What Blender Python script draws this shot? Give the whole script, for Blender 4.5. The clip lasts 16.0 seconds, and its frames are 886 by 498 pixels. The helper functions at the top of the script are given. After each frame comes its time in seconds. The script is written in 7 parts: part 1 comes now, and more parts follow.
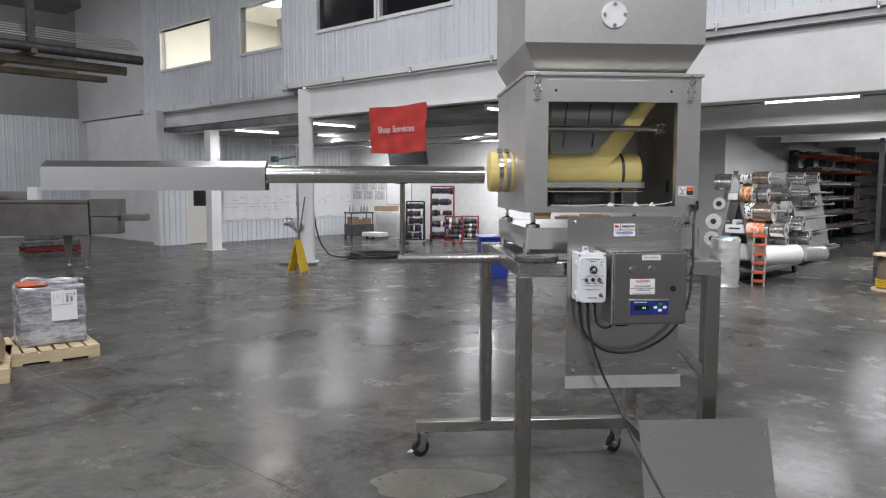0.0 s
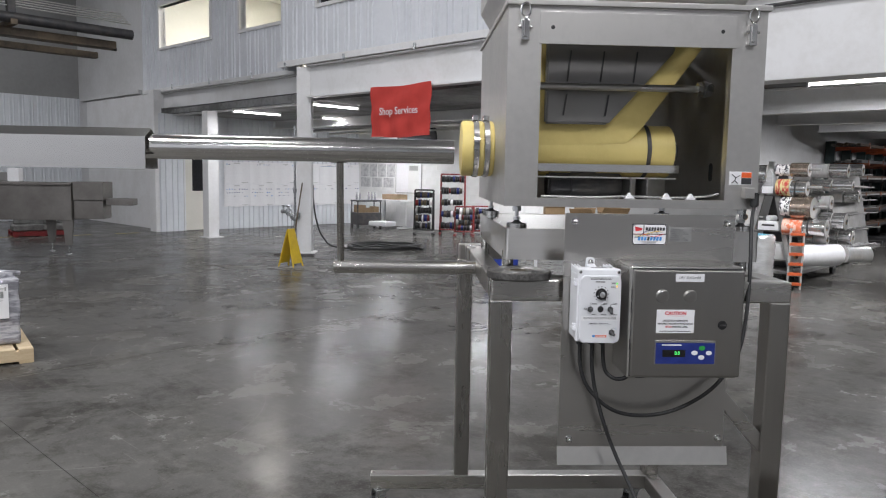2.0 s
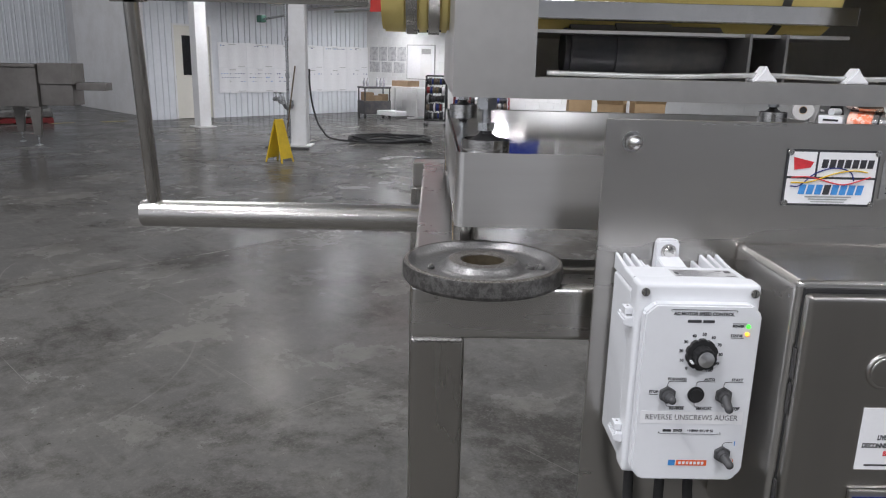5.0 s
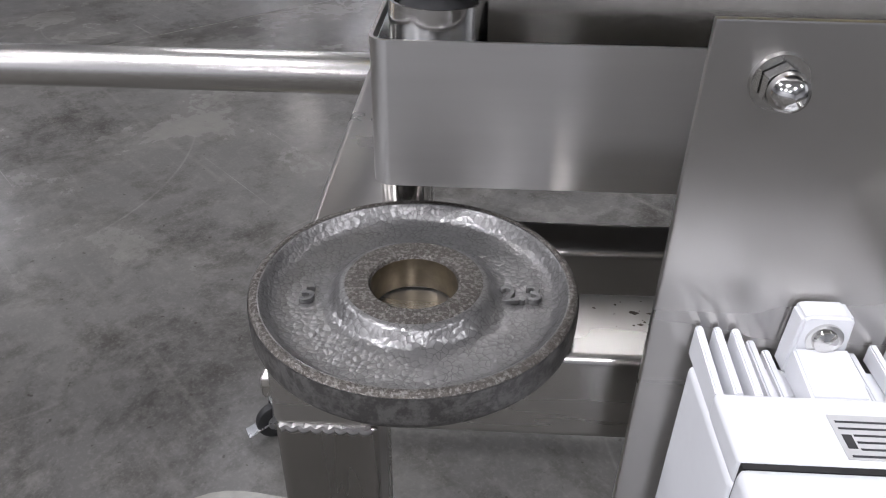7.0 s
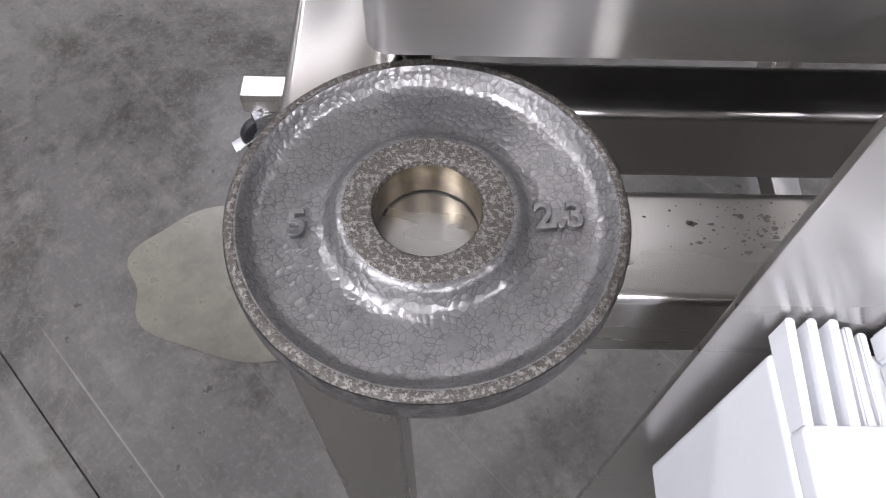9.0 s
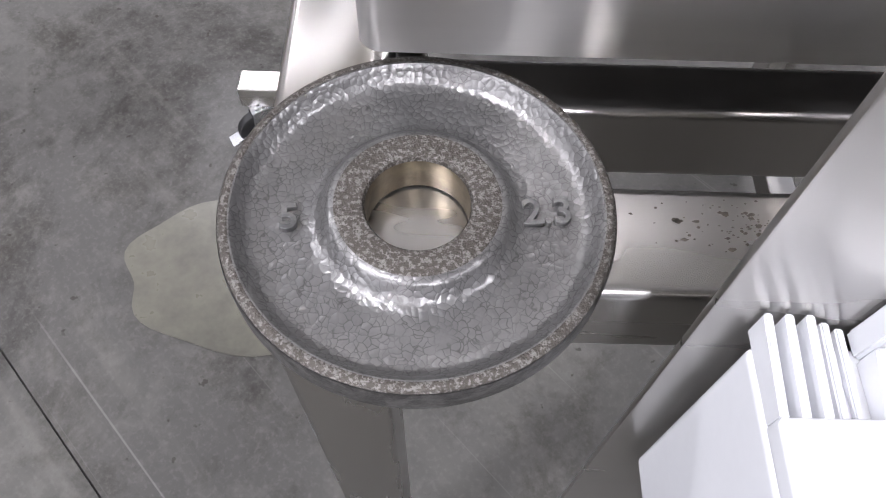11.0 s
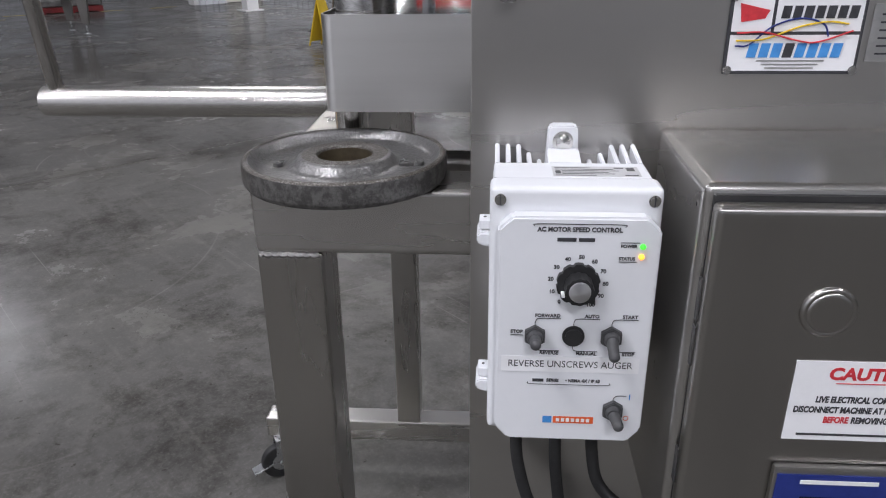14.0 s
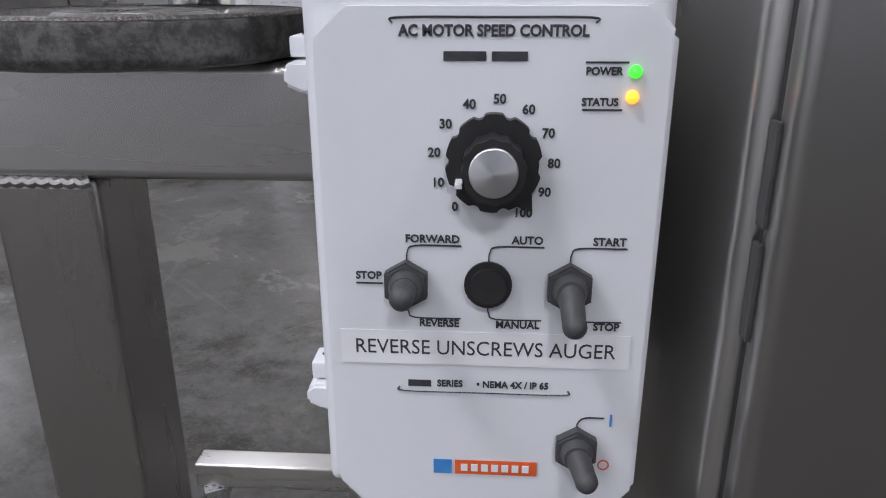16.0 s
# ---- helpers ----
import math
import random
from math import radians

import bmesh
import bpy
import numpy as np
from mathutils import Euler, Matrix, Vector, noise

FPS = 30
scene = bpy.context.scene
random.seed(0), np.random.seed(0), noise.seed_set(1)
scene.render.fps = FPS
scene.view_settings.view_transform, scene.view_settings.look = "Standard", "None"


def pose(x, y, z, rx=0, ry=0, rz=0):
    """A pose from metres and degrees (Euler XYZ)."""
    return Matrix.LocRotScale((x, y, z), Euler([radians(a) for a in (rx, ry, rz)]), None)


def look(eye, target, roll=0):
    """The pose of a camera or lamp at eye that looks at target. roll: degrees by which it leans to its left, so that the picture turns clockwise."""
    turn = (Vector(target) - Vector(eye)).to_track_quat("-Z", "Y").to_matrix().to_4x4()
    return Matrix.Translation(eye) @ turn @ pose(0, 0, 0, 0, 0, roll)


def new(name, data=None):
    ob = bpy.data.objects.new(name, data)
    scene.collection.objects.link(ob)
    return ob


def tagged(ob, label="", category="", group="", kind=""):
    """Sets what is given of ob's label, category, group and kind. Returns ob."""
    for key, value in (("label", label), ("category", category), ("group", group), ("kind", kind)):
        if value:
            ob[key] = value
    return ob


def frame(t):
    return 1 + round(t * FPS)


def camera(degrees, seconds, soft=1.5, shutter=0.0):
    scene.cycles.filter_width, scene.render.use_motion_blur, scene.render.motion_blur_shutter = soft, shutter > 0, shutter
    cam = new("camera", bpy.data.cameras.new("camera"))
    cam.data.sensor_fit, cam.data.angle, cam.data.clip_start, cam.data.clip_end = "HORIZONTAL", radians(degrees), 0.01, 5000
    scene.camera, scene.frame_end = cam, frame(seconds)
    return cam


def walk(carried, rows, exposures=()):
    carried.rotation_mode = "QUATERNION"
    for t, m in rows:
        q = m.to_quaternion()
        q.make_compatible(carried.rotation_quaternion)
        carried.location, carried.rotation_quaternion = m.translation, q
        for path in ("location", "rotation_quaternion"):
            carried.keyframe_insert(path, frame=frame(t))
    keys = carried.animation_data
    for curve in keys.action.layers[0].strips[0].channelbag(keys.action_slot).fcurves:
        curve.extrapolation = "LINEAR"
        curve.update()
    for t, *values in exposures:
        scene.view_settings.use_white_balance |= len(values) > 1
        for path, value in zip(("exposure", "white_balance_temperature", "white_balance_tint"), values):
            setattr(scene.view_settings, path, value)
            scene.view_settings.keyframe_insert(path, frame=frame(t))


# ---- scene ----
cam = camera(62.1, 16.0, soft=1.1)
PATH = [
    (0, (-0.747, -3.024, 1.562), (-0.608, -1.037, 1.386), 0.1),
    (0.5, (-0.713, -2.783, 1.564), (-0.55, -0.797, 1.393), 0.1),
    (1, (-0.626, -2.548, 1.551), (-0.472, -0.562, 1.369), 0.1),
    (1.5, (-0.506, -2.284, 1.553), (-0.389, -0.296, 1.367), 0.7),
    (2, (-0.446, -2.046, 1.534), (-0.358, -0.058, 1.328), 1.0),
    (2.5, (-0.397, -1.762, 1.537), (-0.326, 0.22, 1.282), 1.3),
    (3, (-0.353, -1.57, 1.519), (-0.294, 0.4, 1.178), 1.5),
    (3.2, (-0.316, -1.476, 1.512), (-0.275, 0.491, 1.155), 1.3),
    (5.5, (-0.164, -0.597, 1.482), (-0.133, 1.31, 0.881), 1.5),
    (6, (-0.122, -0.461, 1.496), (-0.174, 1.4, 0.765), 1.0),
    (6.5, (-0.107, -0.367, 1.496), (-0.191, 1.437, 0.637), 1.8),
    (7, (-0.098, -0.261, 1.504), (-0.167, 1.407, 0.402), 0.8),
    (7.5, (-0.097, -0.185, 1.509), (-0.152, 1.244, 0.111), -0.5),
    (8, (-0.122, -0.138, 1.518), (-0.103, 1.02, -0.112), 1.0),
    (8.5, (-0.122, -0.106, 1.536), (-0.116, 0.905, -0.189), 1.1),
    (11, (-0.118, -0.11, 1.545), (-0.107, 0.884, -0.19), 2.1),
    (11.5, (-0.1, -0.165, 1.556), (-0.169, 1.047, -0.034), 0.3),
    (12, (-0.076, -0.252, 1.557), (-0.198, 1.143, 0.129), 1.1),
    (12.5, (-0.067, -0.358, 1.536), (-0.223, 1.263, 0.374), 1.0),
    (13, (-0.061, -0.487, 1.517), (-0.225, 1.211, 0.475), -0.8),
    (13.5, (-0.031, -0.576, 1.495), (-0.184, 1.202, 0.591), -1.2),
    (14, (0.009, -0.572, 1.444), (-0.124, 1.258, 0.649), -0.7),
    (14.5, (0.048, -0.509, 1.371), (-0.081, 1.346, 0.632), 0.1),
    (15, (0.061, -0.422, 1.316), (-0.075, 1.44, 0.598), 0.0),
    (15.5, (0.066, -0.36, 1.28), (-0.061, 1.518, 0.602), 0.1),
    (16, (0.068, -0.334, 1.27), (-0.053, 1.543, 0.589), -0.1),
]
# the clip's camera adjusts its exposure and white balance as it nears the machine
EXPOSURES = [(0, -0.38, 6420, 13), (3, -0.3, 6420, 13.5), (6, -0.36, 6320, 15), (7, -0.14, 6300, 17), (8.5, 0.24, 6290, 18.5), (11, 0.28, 6290, 18.5), (12, 0.16, 6290, 18.5), (13, -0.2, 6290, 18), (14, -0.36, 6270, 16.5), (15, -0.28, 6250, 17), (15.5, -0.38, 6200, 17), (16, -0.5, 6170, 17.5)]
walk(cam, [(t, look(eye, target, roll)) for t, eye, target, roll in PATH], EXPOSURES)

# ---- light ----
world = bpy.data.worlds.new("world")
scene.world = world
world.use_nodes = True
world.node_tree.nodes["Background"].inputs[0].default_value = (0.5, 0.52, 0.55, 1)
world.node_tree.nodes["Background"].inputs[1].default_value = 0.02
scene.view_settings.exposure = 0.0

# the building stands turned against the machine: u runs along the mezzanine's front, d into it
HALL = Matrix.Translation((-2.5, 11.8, 0)) @ Matrix.Rotation(radians(-46), 4, "Z")


def area_lamp(name, at, size, power, colour=(0.97, 0.985, 1.0), m=None):
    data = bpy.data.lights.new(name, "AREA")
    data.shape, data.size, data.size_y, data.energy, data.color = "RECTANGLE", size[0], size[1], power, colour
    ob = new(name, data)
    ob.matrix_world = (m or HALL) @ pose(*at)
    return ob


# unseen high-bay lamps over the open hall, powers uneven to brighten the steel
for hu in (3.0, 9.5, 16.0):
    for hd in (-3.8, -10.0, -16.5):
        area_lamp("unseen_overhead_light", (hu, hd, 7.4), (1.6, 1.0), {(3.0, -3.8): 200, (9.5, -3.8): 220, (9.5, -10.0): 430, (16.0, -10.0): 450, (9.5, -16.5): 480}.get((hu, hd), 330))
# one more lamp, added to brighten the wall and door on the left
area_lamp("unseen_overhead_light", (-7.5, -5.0, 7.4), (1.6, 1.0), 250)
# strip lamps under the mezzanine and in the office
# the two at d 6.5 and 12 are added to brighten the right bay
for hu, hd, hz, sx, sy, power in ((-2.95, 0.95, 2.74, 0.1, 1.2, 40), (-0.1, 0.85, 2.74, 0.1, 1.2, 40), (-2.8, 3.2, 2.74, 0.1, 1.2, 40), (0.7, 4.7, 2.74, 0.1, 1.2, 160),
                                  (-3.4, 5.2, 2.74, 0.1, 1.2, 85), (8.9, 1.6, 2.66, 1.2, 0.1, 140), (9.2, 6.5, 2.66, 1.2, 0.1, 230), (9.0, 12.0, 2.66, 1.2, 0.1, 150)):
    area_lamp("strip_light", (hu, hd, hz - 0.04), (sx, sy), power)
area_lamp("office_light", (-4.35, 2.4, 6.15), (1.2, 1.2), 230, (1, 0.97, 0.88))


# ---- materials ----
def material(name, base, rough=0.5, metal=0.0, other=None, scale=6.0, fine=60.0, mix=0.5, bump=0.0, bump_scale=80.0, stretch=(1, 1, 1), rough_var=0.08,
             emit=None, power=0.0, coat=0.0, patch=(0.4, 0.65)):
    """Two scales of noise drive the colour, a third the gloss and relief."""
    m = bpy.data.materials.new(name)
    m.use_nodes = True
    nt = m.node_tree
    b = nt.nodes["Principled BSDF"]
    b.inputs["Roughness"].default_value, b.inputs["Metallic"].default_value = rough, metal
    b.inputs["Base Color"].default_value = (*base, 1)
    b.inputs["Coat Weight"].default_value = coat
    if emit:
        b.inputs["Emission Color"].default_value, b.inputs["Emission Strength"].default_value = (*emit, 1), power
        return m
    co = nt.nodes.new("ShaderNodeTexCoord")
    mp = nt.nodes.new("ShaderNodeMapping")
    mp.inputs["Scale"].default_value = stretch
    nt.links.new(co.outputs["Object"], mp.inputs["Vector"])

    def noise_tex(sc, detail, rough_n=0.6):
        n = nt.nodes.new("ShaderNodeTexNoise")
        n.inputs["Scale"].default_value, n.inputs["Detail"].default_value, n.inputs["Roughness"].default_value = sc, detail, rough_n
        nt.links.new(mp.outputs[0], n.inputs["Vector"])
        return n

    if other:
        big, small = noise_tex(scale, 5), noise_tex(fine, 4)
        add = nt.nodes.new("ShaderNodeMath")
        add.operation = "MULTIPLY_ADD"
        nt.links.new(small.outputs["Fac"], add.inputs[0])
        add.inputs[1].default_value = 0.35
        nt.links.new(big.outputs["Fac"], add.inputs[2])
        rp = nt.nodes.new("ShaderNodeMapRange")
        rp.inputs[1].default_value, rp.inputs[2].default_value = patch[0] + 0.175, patch[1] + 0.175
        rp.inputs[4].default_value = mix * 2
        nt.links.new(add.outputs[0], rp.inputs[0])
        mixer = nt.nodes.new("ShaderNodeMix")
        mixer.data_type = "RGBA"
        mixer.inputs["A"].default_value, mixer.inputs["B"].default_value = (*base, 1), (*other, 1)
        nt.links.new(rp.outputs[0], mixer.inputs["Factor"])
        nt.links.new(mixer.outputs["Result"], b.inputs["Base Color"])
        rr = nt.nodes.new("ShaderNodeMapRange")
        rr.inputs[3].default_value, rr.inputs[4].default_value = rough - rough_var, rough + rough_var
        nt.links.new(add.outputs[0], rr.inputs[0])
        nt.links.new(rr.outputs[0], b.inputs["Roughness"])
    if bump:
        n = noise_tex(bump_scale, 3)
        bp = nt.nodes.new("ShaderNodeBump")
        bp.inputs["Strength"].default_value, bp.inputs["Distance"].default_value = bump, 0.01
        nt.links.new(n.outputs["Fac"], bp.inputs["Height"])
        nt.links.new(bp.outputs[0], b.inputs["Normal"])
    return m


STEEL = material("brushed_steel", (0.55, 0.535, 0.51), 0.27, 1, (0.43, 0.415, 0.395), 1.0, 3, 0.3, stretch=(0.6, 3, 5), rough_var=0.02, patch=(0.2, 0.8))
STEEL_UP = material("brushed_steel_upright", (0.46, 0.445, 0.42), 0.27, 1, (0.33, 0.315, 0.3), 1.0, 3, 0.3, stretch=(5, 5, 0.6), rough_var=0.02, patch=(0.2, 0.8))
SHEET = material("bead_blasted_steel", (0.62, 0.605, 0.58), 0.4, 1, (0.54, 0.53, 0.51), 2.5, 40, 0.4, rough_var=0.05)
COVER = material("folded_bright_steel", (0.58, 0.57, 0.555), 0.24, 1, (0.5, 0.49, 0.475), 1.2, 5, 0.25, stretch=(1, 3, 5), rough_var=0.02, patch=(0.15, 0.85))
SCALE_STEEL = material("brushed_scale_steel", (0.68, 0.67, 0.655), 0.32, 1, (0.5, 0.49, 0.475), 1.0, 3, 0.3, stretch=(1, 8, 16), rough_var=0.02, patch=(0.2, 0.8))
DECK = material("mirror_steel", (0.6, 0.59, 0.57), 0.06, 1, (0.55, 0.54, 0.52), 3, 30, 0.4, rough_var=0.02)
# worn steel; its dark tone also carries the shade inside the housing
WORN_SHADED_SHEET = material("dull_worn_shaded_steel", (0.3, 0.29, 0.28), 0.4, 0.9, (0.25, 0.24, 0.235), 1.5, 8, 0.4)
BRIGHT = material("polished_steel", (0.7, 0.69, 0.67), 0.14, 1, (0.55, 0.54, 0.53), 5, 80, 0.3, 0.01, 200, rough_var=0.04)
ZINC = material("zinc_plate", (0.62, 0.63, 0.64), 0.25, 1, (0.45, 0.46, 0.48), 30, 200, 0.4)
IRON = material("hammertone_iron", (0.19, 0.187, 0.183), 0.32, 0.65, (0.24, 0.236, 0.23), 40, 250, 0.4, rough_var=0.06)
IRON_WORN = material("worn_iron", (0.078, 0.069, 0.059), 0.42, 0.5, (0.2, 0.19, 0.175), 520, 1500, 0.5, 0.3, 450, rough_var=0.1, patch=(0.5, 0.58))
IRON_EDGE = material("chipped_iron_edge", (0.085, 0.082, 0.078), 0.42, 0.6, (0.17, 0.165, 0.158), 110, 500, 0.5, 0.12, 300, rough_var=0.08, patch=(0.42, 0.6))
BORE = material("bore_brass_brown", (0.2, 0.165, 0.11), 0.35, 0.8, (0.12, 0.1, 0.07), 40, 200)
JOINT = material("joint_filler", (0.035, 0.033, 0.03), 0.7, 0, (0.07, 0.065, 0.06), 8, 60)
SEALER = material("floor_patch", (0.135, 0.13, 0.104), 0.26, 0, (0.085, 0.081, 0.066), 4, 30, 0.5, patch=(0.4, 0.62))
DAMP = material("damp_stain", (0.028, 0.021, 0.013), 0.3, 0, (0.06, 0.05, 0.036), 5, 40, 0.5, patch=(0.4, 0.6))
WHITE_METAL = material("white_metal_sheet", (0.72, 0.74, 0.77), 0.4, 0, (0.62, 0.64, 0.67), 1.5, 12, 0.3)
WHITE_PAINT = material("white_painted_steel", (0.78, 0.78, 0.78), 0.45, 0, (0.66, 0.65, 0.63), 1.5, 15, 0.3, 0.02, 60)
WHITE_BLOCK = material("painted_blockwork", (0.8, 0.8, 0.79), 0.6, 0, (0.72, 0.72, 0.7), 2, 20, 0.3, 0.1, 60)
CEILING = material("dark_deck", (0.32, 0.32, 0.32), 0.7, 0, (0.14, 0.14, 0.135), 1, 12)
ROOF = material("pale_bounce_roof", (0.55, 0.55, 0.55), 0.6, 0, (0.45, 0.45, 0.45), 1, 12)
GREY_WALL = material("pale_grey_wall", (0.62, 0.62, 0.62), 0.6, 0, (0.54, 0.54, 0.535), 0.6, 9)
# liner's grey is darkened further, in place of light fading towards the roof
SHADED_WALL = material("shaded_grey_liner", (0.3, 0.3, 0.295), 0.6, 0, (0.25, 0.25, 0.245), 0.6, 9)
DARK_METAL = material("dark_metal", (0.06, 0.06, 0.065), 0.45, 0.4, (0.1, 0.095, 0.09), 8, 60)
BEIGE = material("aged_beige_metal", (0.17, 0.13, 0.085), 0.6, 0, (0.08, 0.065, 0.05), 2, 20)
PLASTIC = material("white_abs", (0.74, 0.75, 0.77), 0.32, 0, (0.7, 0.71, 0.73), 8, 150, 0.3, 0.02, 900, rough_var=0.04)
BLACK = material("black_rubber", (0.015, 0.015, 0.016), 0.45, 0, (0.03, 0.03, 0.03), 20, 150, 0.4)
RUBBER = material("grey_rubber_boot", (0.055, 0.055, 0.058), 0.5, 0, (0.075, 0.075, 0.075), 60, 400, 0.4)
INK = material("black_print", (0.03, 0.03, 0.035), 0.5, 0, (0.05, 0.05, 0.055), 200, 900)
RED_INK = material("red_print", (0.62, 0.04, 0.05), 0.45, 0, (0.5, 0.03, 0.04), 100, 500)
ORANGE = material("orange_print", (0.8, 0.13, 0.03), 0.45, 0, (0.7, 0.1, 0.02), 100, 500)
BLUE_INK = material("blue_print", (0.06, 0.28, 0.65), 0.45, 0, (0.05, 0.22, 0.55), 100, 500)
NAVY = material("navy_overlay", (0.012, 0.025, 0.16), 0.35, 0, (0.02, 0.035, 0.2), 40, 300)
LABEL = material("white_label", (0.82, 0.82, 0.83), 0.4, 0, (0.76, 0.76, 0.77), 20, 300, 0.3)
GREY_LABEL = material("etched_plate", (0.5, 0.5, 0.49), 0.35, 0.8, (0.4, 0.4, 0.39), 30, 200)
YELLOW = material("yellow_polymer", (0.82, 0.67, 0.25), 0.45, 0, (0.75, 0.6, 0.21), 5, 60, 0.4, 0.03, 200)
YELLOW_SIGN = material("yellow_plastic", (0.75, 0.52, 0.02), 0.4, 0, (0.62, 0.42, 0.02), 6, 60)
LINE_PAINT = material("worn_line_paint", (0.5, 0.42, 0.16), 0.6, 0, (0.2, 0.18, 0.12), 6, 40, 0.5)
RED_CLOTH = material("red_cloth", (0.58, 0.055, 0.042), 0.75, 0, (0.5, 0.045, 0.035), 4, 300, 0.4, 0.1, 500)
RED_PAINT = material("red_paint", (0.27, 0.025, 0.025), 0.45, 0, (0.16, 0.025, 0.025), 6, 60)
ORANGE_PAINT = material("orange_rack_paint", (0.55, 0.11, 0.03), 0.5, 0, (0.4, 0.08, 0.03), 6, 60)
BLUE_PLASTIC = material("blue_plastic", (0.015, 0.04, 0.35), 0.4, 0, (0.02, 0.05, 0.28), 6, 60)
WOOD = material("pallet_wood", (0.62, 0.5, 0.33), 0.7, 0, (0.5, 0.38, 0.23), 3, 40, 0.5, 0.1, 90, (1, 6, 6))
CARD = material("cardboard", (0.34, 0.24, 0.15), 0.8, 0, (0.28, 0.2, 0.12), 4, 40)
WRAP = material("stretch_wrap", (0.6, 0.6, 0.63), 0.1, 0.3, (0.27, 0.27, 0.3), 3, 12, 0.5, 1.0, 6, (1, 1, 4), patch=(0.42, 0.6))
FILM = material("clear_film_roll", (0.8, 0.8, 0.79), 0.13, 0.6, (0.6, 0.6, 0.6), 5, 22, 0.35, 0.3, 9, (1, 1, 3))
FOIL = material("printed_film_roll", (0.5, 0.42, 0.35), 0.2, 0.85, (0.36, 0.28, 0.22), 9, 30, 0.5, 0.15, 12, (1, 1, 3))
WARM_WALL = material("cream_office_wall", (0.82, 0.81, 0.74), 0.7, 0, (0.77, 0.76, 0.69), 1, 15)
SCREEN = material("screen_glass", (0.01, 0.01, 0.012), 0.12, 0, (0.015, 0.015, 0.018), 3, 30)
TUBE_GLOW = material("lit_tube", (1, 1, 1), 0.4, emit=(1, 0.98, 0.95), power=9)
GREEN_GLOW = material("green_lamp", (0.05, 0.6, 0.05), 0.3, emit=(0.08, 0.9, 0.05), power=1.3)
AMBER_GLOW = material("amber_lamp", (0.8, 0.5, 0.05), 0.3, emit=(1, 0.34, 0.02), power=2.6)
DIGIT_GLOW = material("green_digits", (0.05, 0.6, 0.1), 0.3, emit=(0.1, 1, 0.2), power=1.6)


def hammered(m, size, depth):
    """Crackled hammer paint: raised cells with sunken seams."""
    nt = m.node_tree
    co, v, r, bp = (nt.nodes.new(k) for k in ("ShaderNodeTexCoord", "ShaderNodeTexVoronoi", "ShaderNodeMapRange", "ShaderNodeBump"))
    wob, add = nt.nodes.new("ShaderNodeTexNoise"), nt.nodes.new("ShaderNodeVectorMath")
    wob.inputs["Scale"].default_value = 120
    nt.links.new(co.outputs["Object"], wob.inputs["Vector"])
    add.operation = "MULTIPLY_ADD"
    nt.links.new(wob.outputs["Color"], add.inputs[0])
    add.inputs[1].default_value = (0.006, 0.006, 0.006)
    nt.links.new(co.outputs["Object"], add.inputs[2])
    v.feature = "DISTANCE_TO_EDGE"
    v.inputs["Scale"].default_value = 1 / size
    nt.links.new(add.outputs[0], v.inputs["Vector"])
    dome = nt.nodes.new("ShaderNodeTexVoronoi")
    dome.feature = "SMOOTH_F1"
    dome.inputs["Scale"].default_value, dome.inputs["Smoothness"].default_value = 1 / size, 0.2
    nt.links.new(add.outputs[0], dome.inputs["Vector"])
    r.inputs[2].default_value, r.inputs[3].default_value, r.inputs[4].default_value = 0.75, 1.0, 0.0
    nt.links.new(dome.outputs["Distance"], r.inputs[0])
    bp.inputs["Strength"].default_value, bp.inputs["Distance"].default_value = 0.36, depth
    nt.links.new(r.outputs[0], bp.inputs["Height"])
    b = nt.nodes["Principled BSDF"]
    nt.links.new(bp.outputs[0], b.inputs["Normal"])
    seam, tone = nt.nodes.new("ShaderNodeMapRange"), nt.nodes.new("ShaderNodeMix")
    seam.inputs[2].default_value, seam.inputs[3].default_value, seam.inputs[4].default_value = 0.09, 0.7, 0.0
    nt.links.new(v.outputs["Distance"], seam.inputs[0])
    tone.data_type = "RGBA"
    tone.inputs["B"].default_value = (0.07, 0.068, 0.064, 1)
    nt.links.new(b.inputs["Base Color"].links[0].from_socket, tone.inputs["A"])
    part_seen, fade = nt.nodes.new("ShaderNodeMath"), nt.nodes.new("ShaderNodeTexNoise")
    fade.inputs["Scale"].default_value, fade.inputs["Detail"].default_value = 90, 3
    nt.links.new(co.outputs["Object"], fade.inputs["Vector"])
    spread = nt.nodes.new("ShaderNodeMapRange")
    spread.inputs[1].default_value, spread.inputs[2].default_value = 0.3, 0.55
    nt.links.new(fade.outputs["Fac"], spread.inputs[0])
    part_seen.operation = "MULTIPLY"
    nt.links.new(seam.outputs[0], part_seen.inputs[0])
    nt.links.new(spread.outputs[0], part_seen.inputs[1])
    nt.links.new(part_seen.outputs[0], tone.inputs["Factor"])
    nt.links.new(tone.outputs["Result"], b.inputs["Base Color"])


def brushed(m, axis, amount):
    """Grain that runs along the part's own axis, with highlights drawn out across it."""
    nt = m.node_tree
    b = nt.nodes["Principled BSDF"]
    b.inputs["Anisotropic"].default_value = amount
    tan = nt.nodes.new("ShaderNodeTangent")
    tan.direction_type, tan.axis = "RADIAL", axis
    nt.links.new(tan.outputs[0], b.inputs["Tangent"])


brushed(STEEL, "X", 0.5)
brushed(SCALE_STEEL, "X", 0.75)
brushed(STEEL_UP, "Z", 0.6)
IRON_PLAIN = material("smooth_iron", (0.11, 0.11, 0.11), 0.4, 0.7, (0.28, 0.275, 0.265), 60, 300, 0.4, rough_var=0.06)
hammered(IRON, 0.0037, 0.0009)


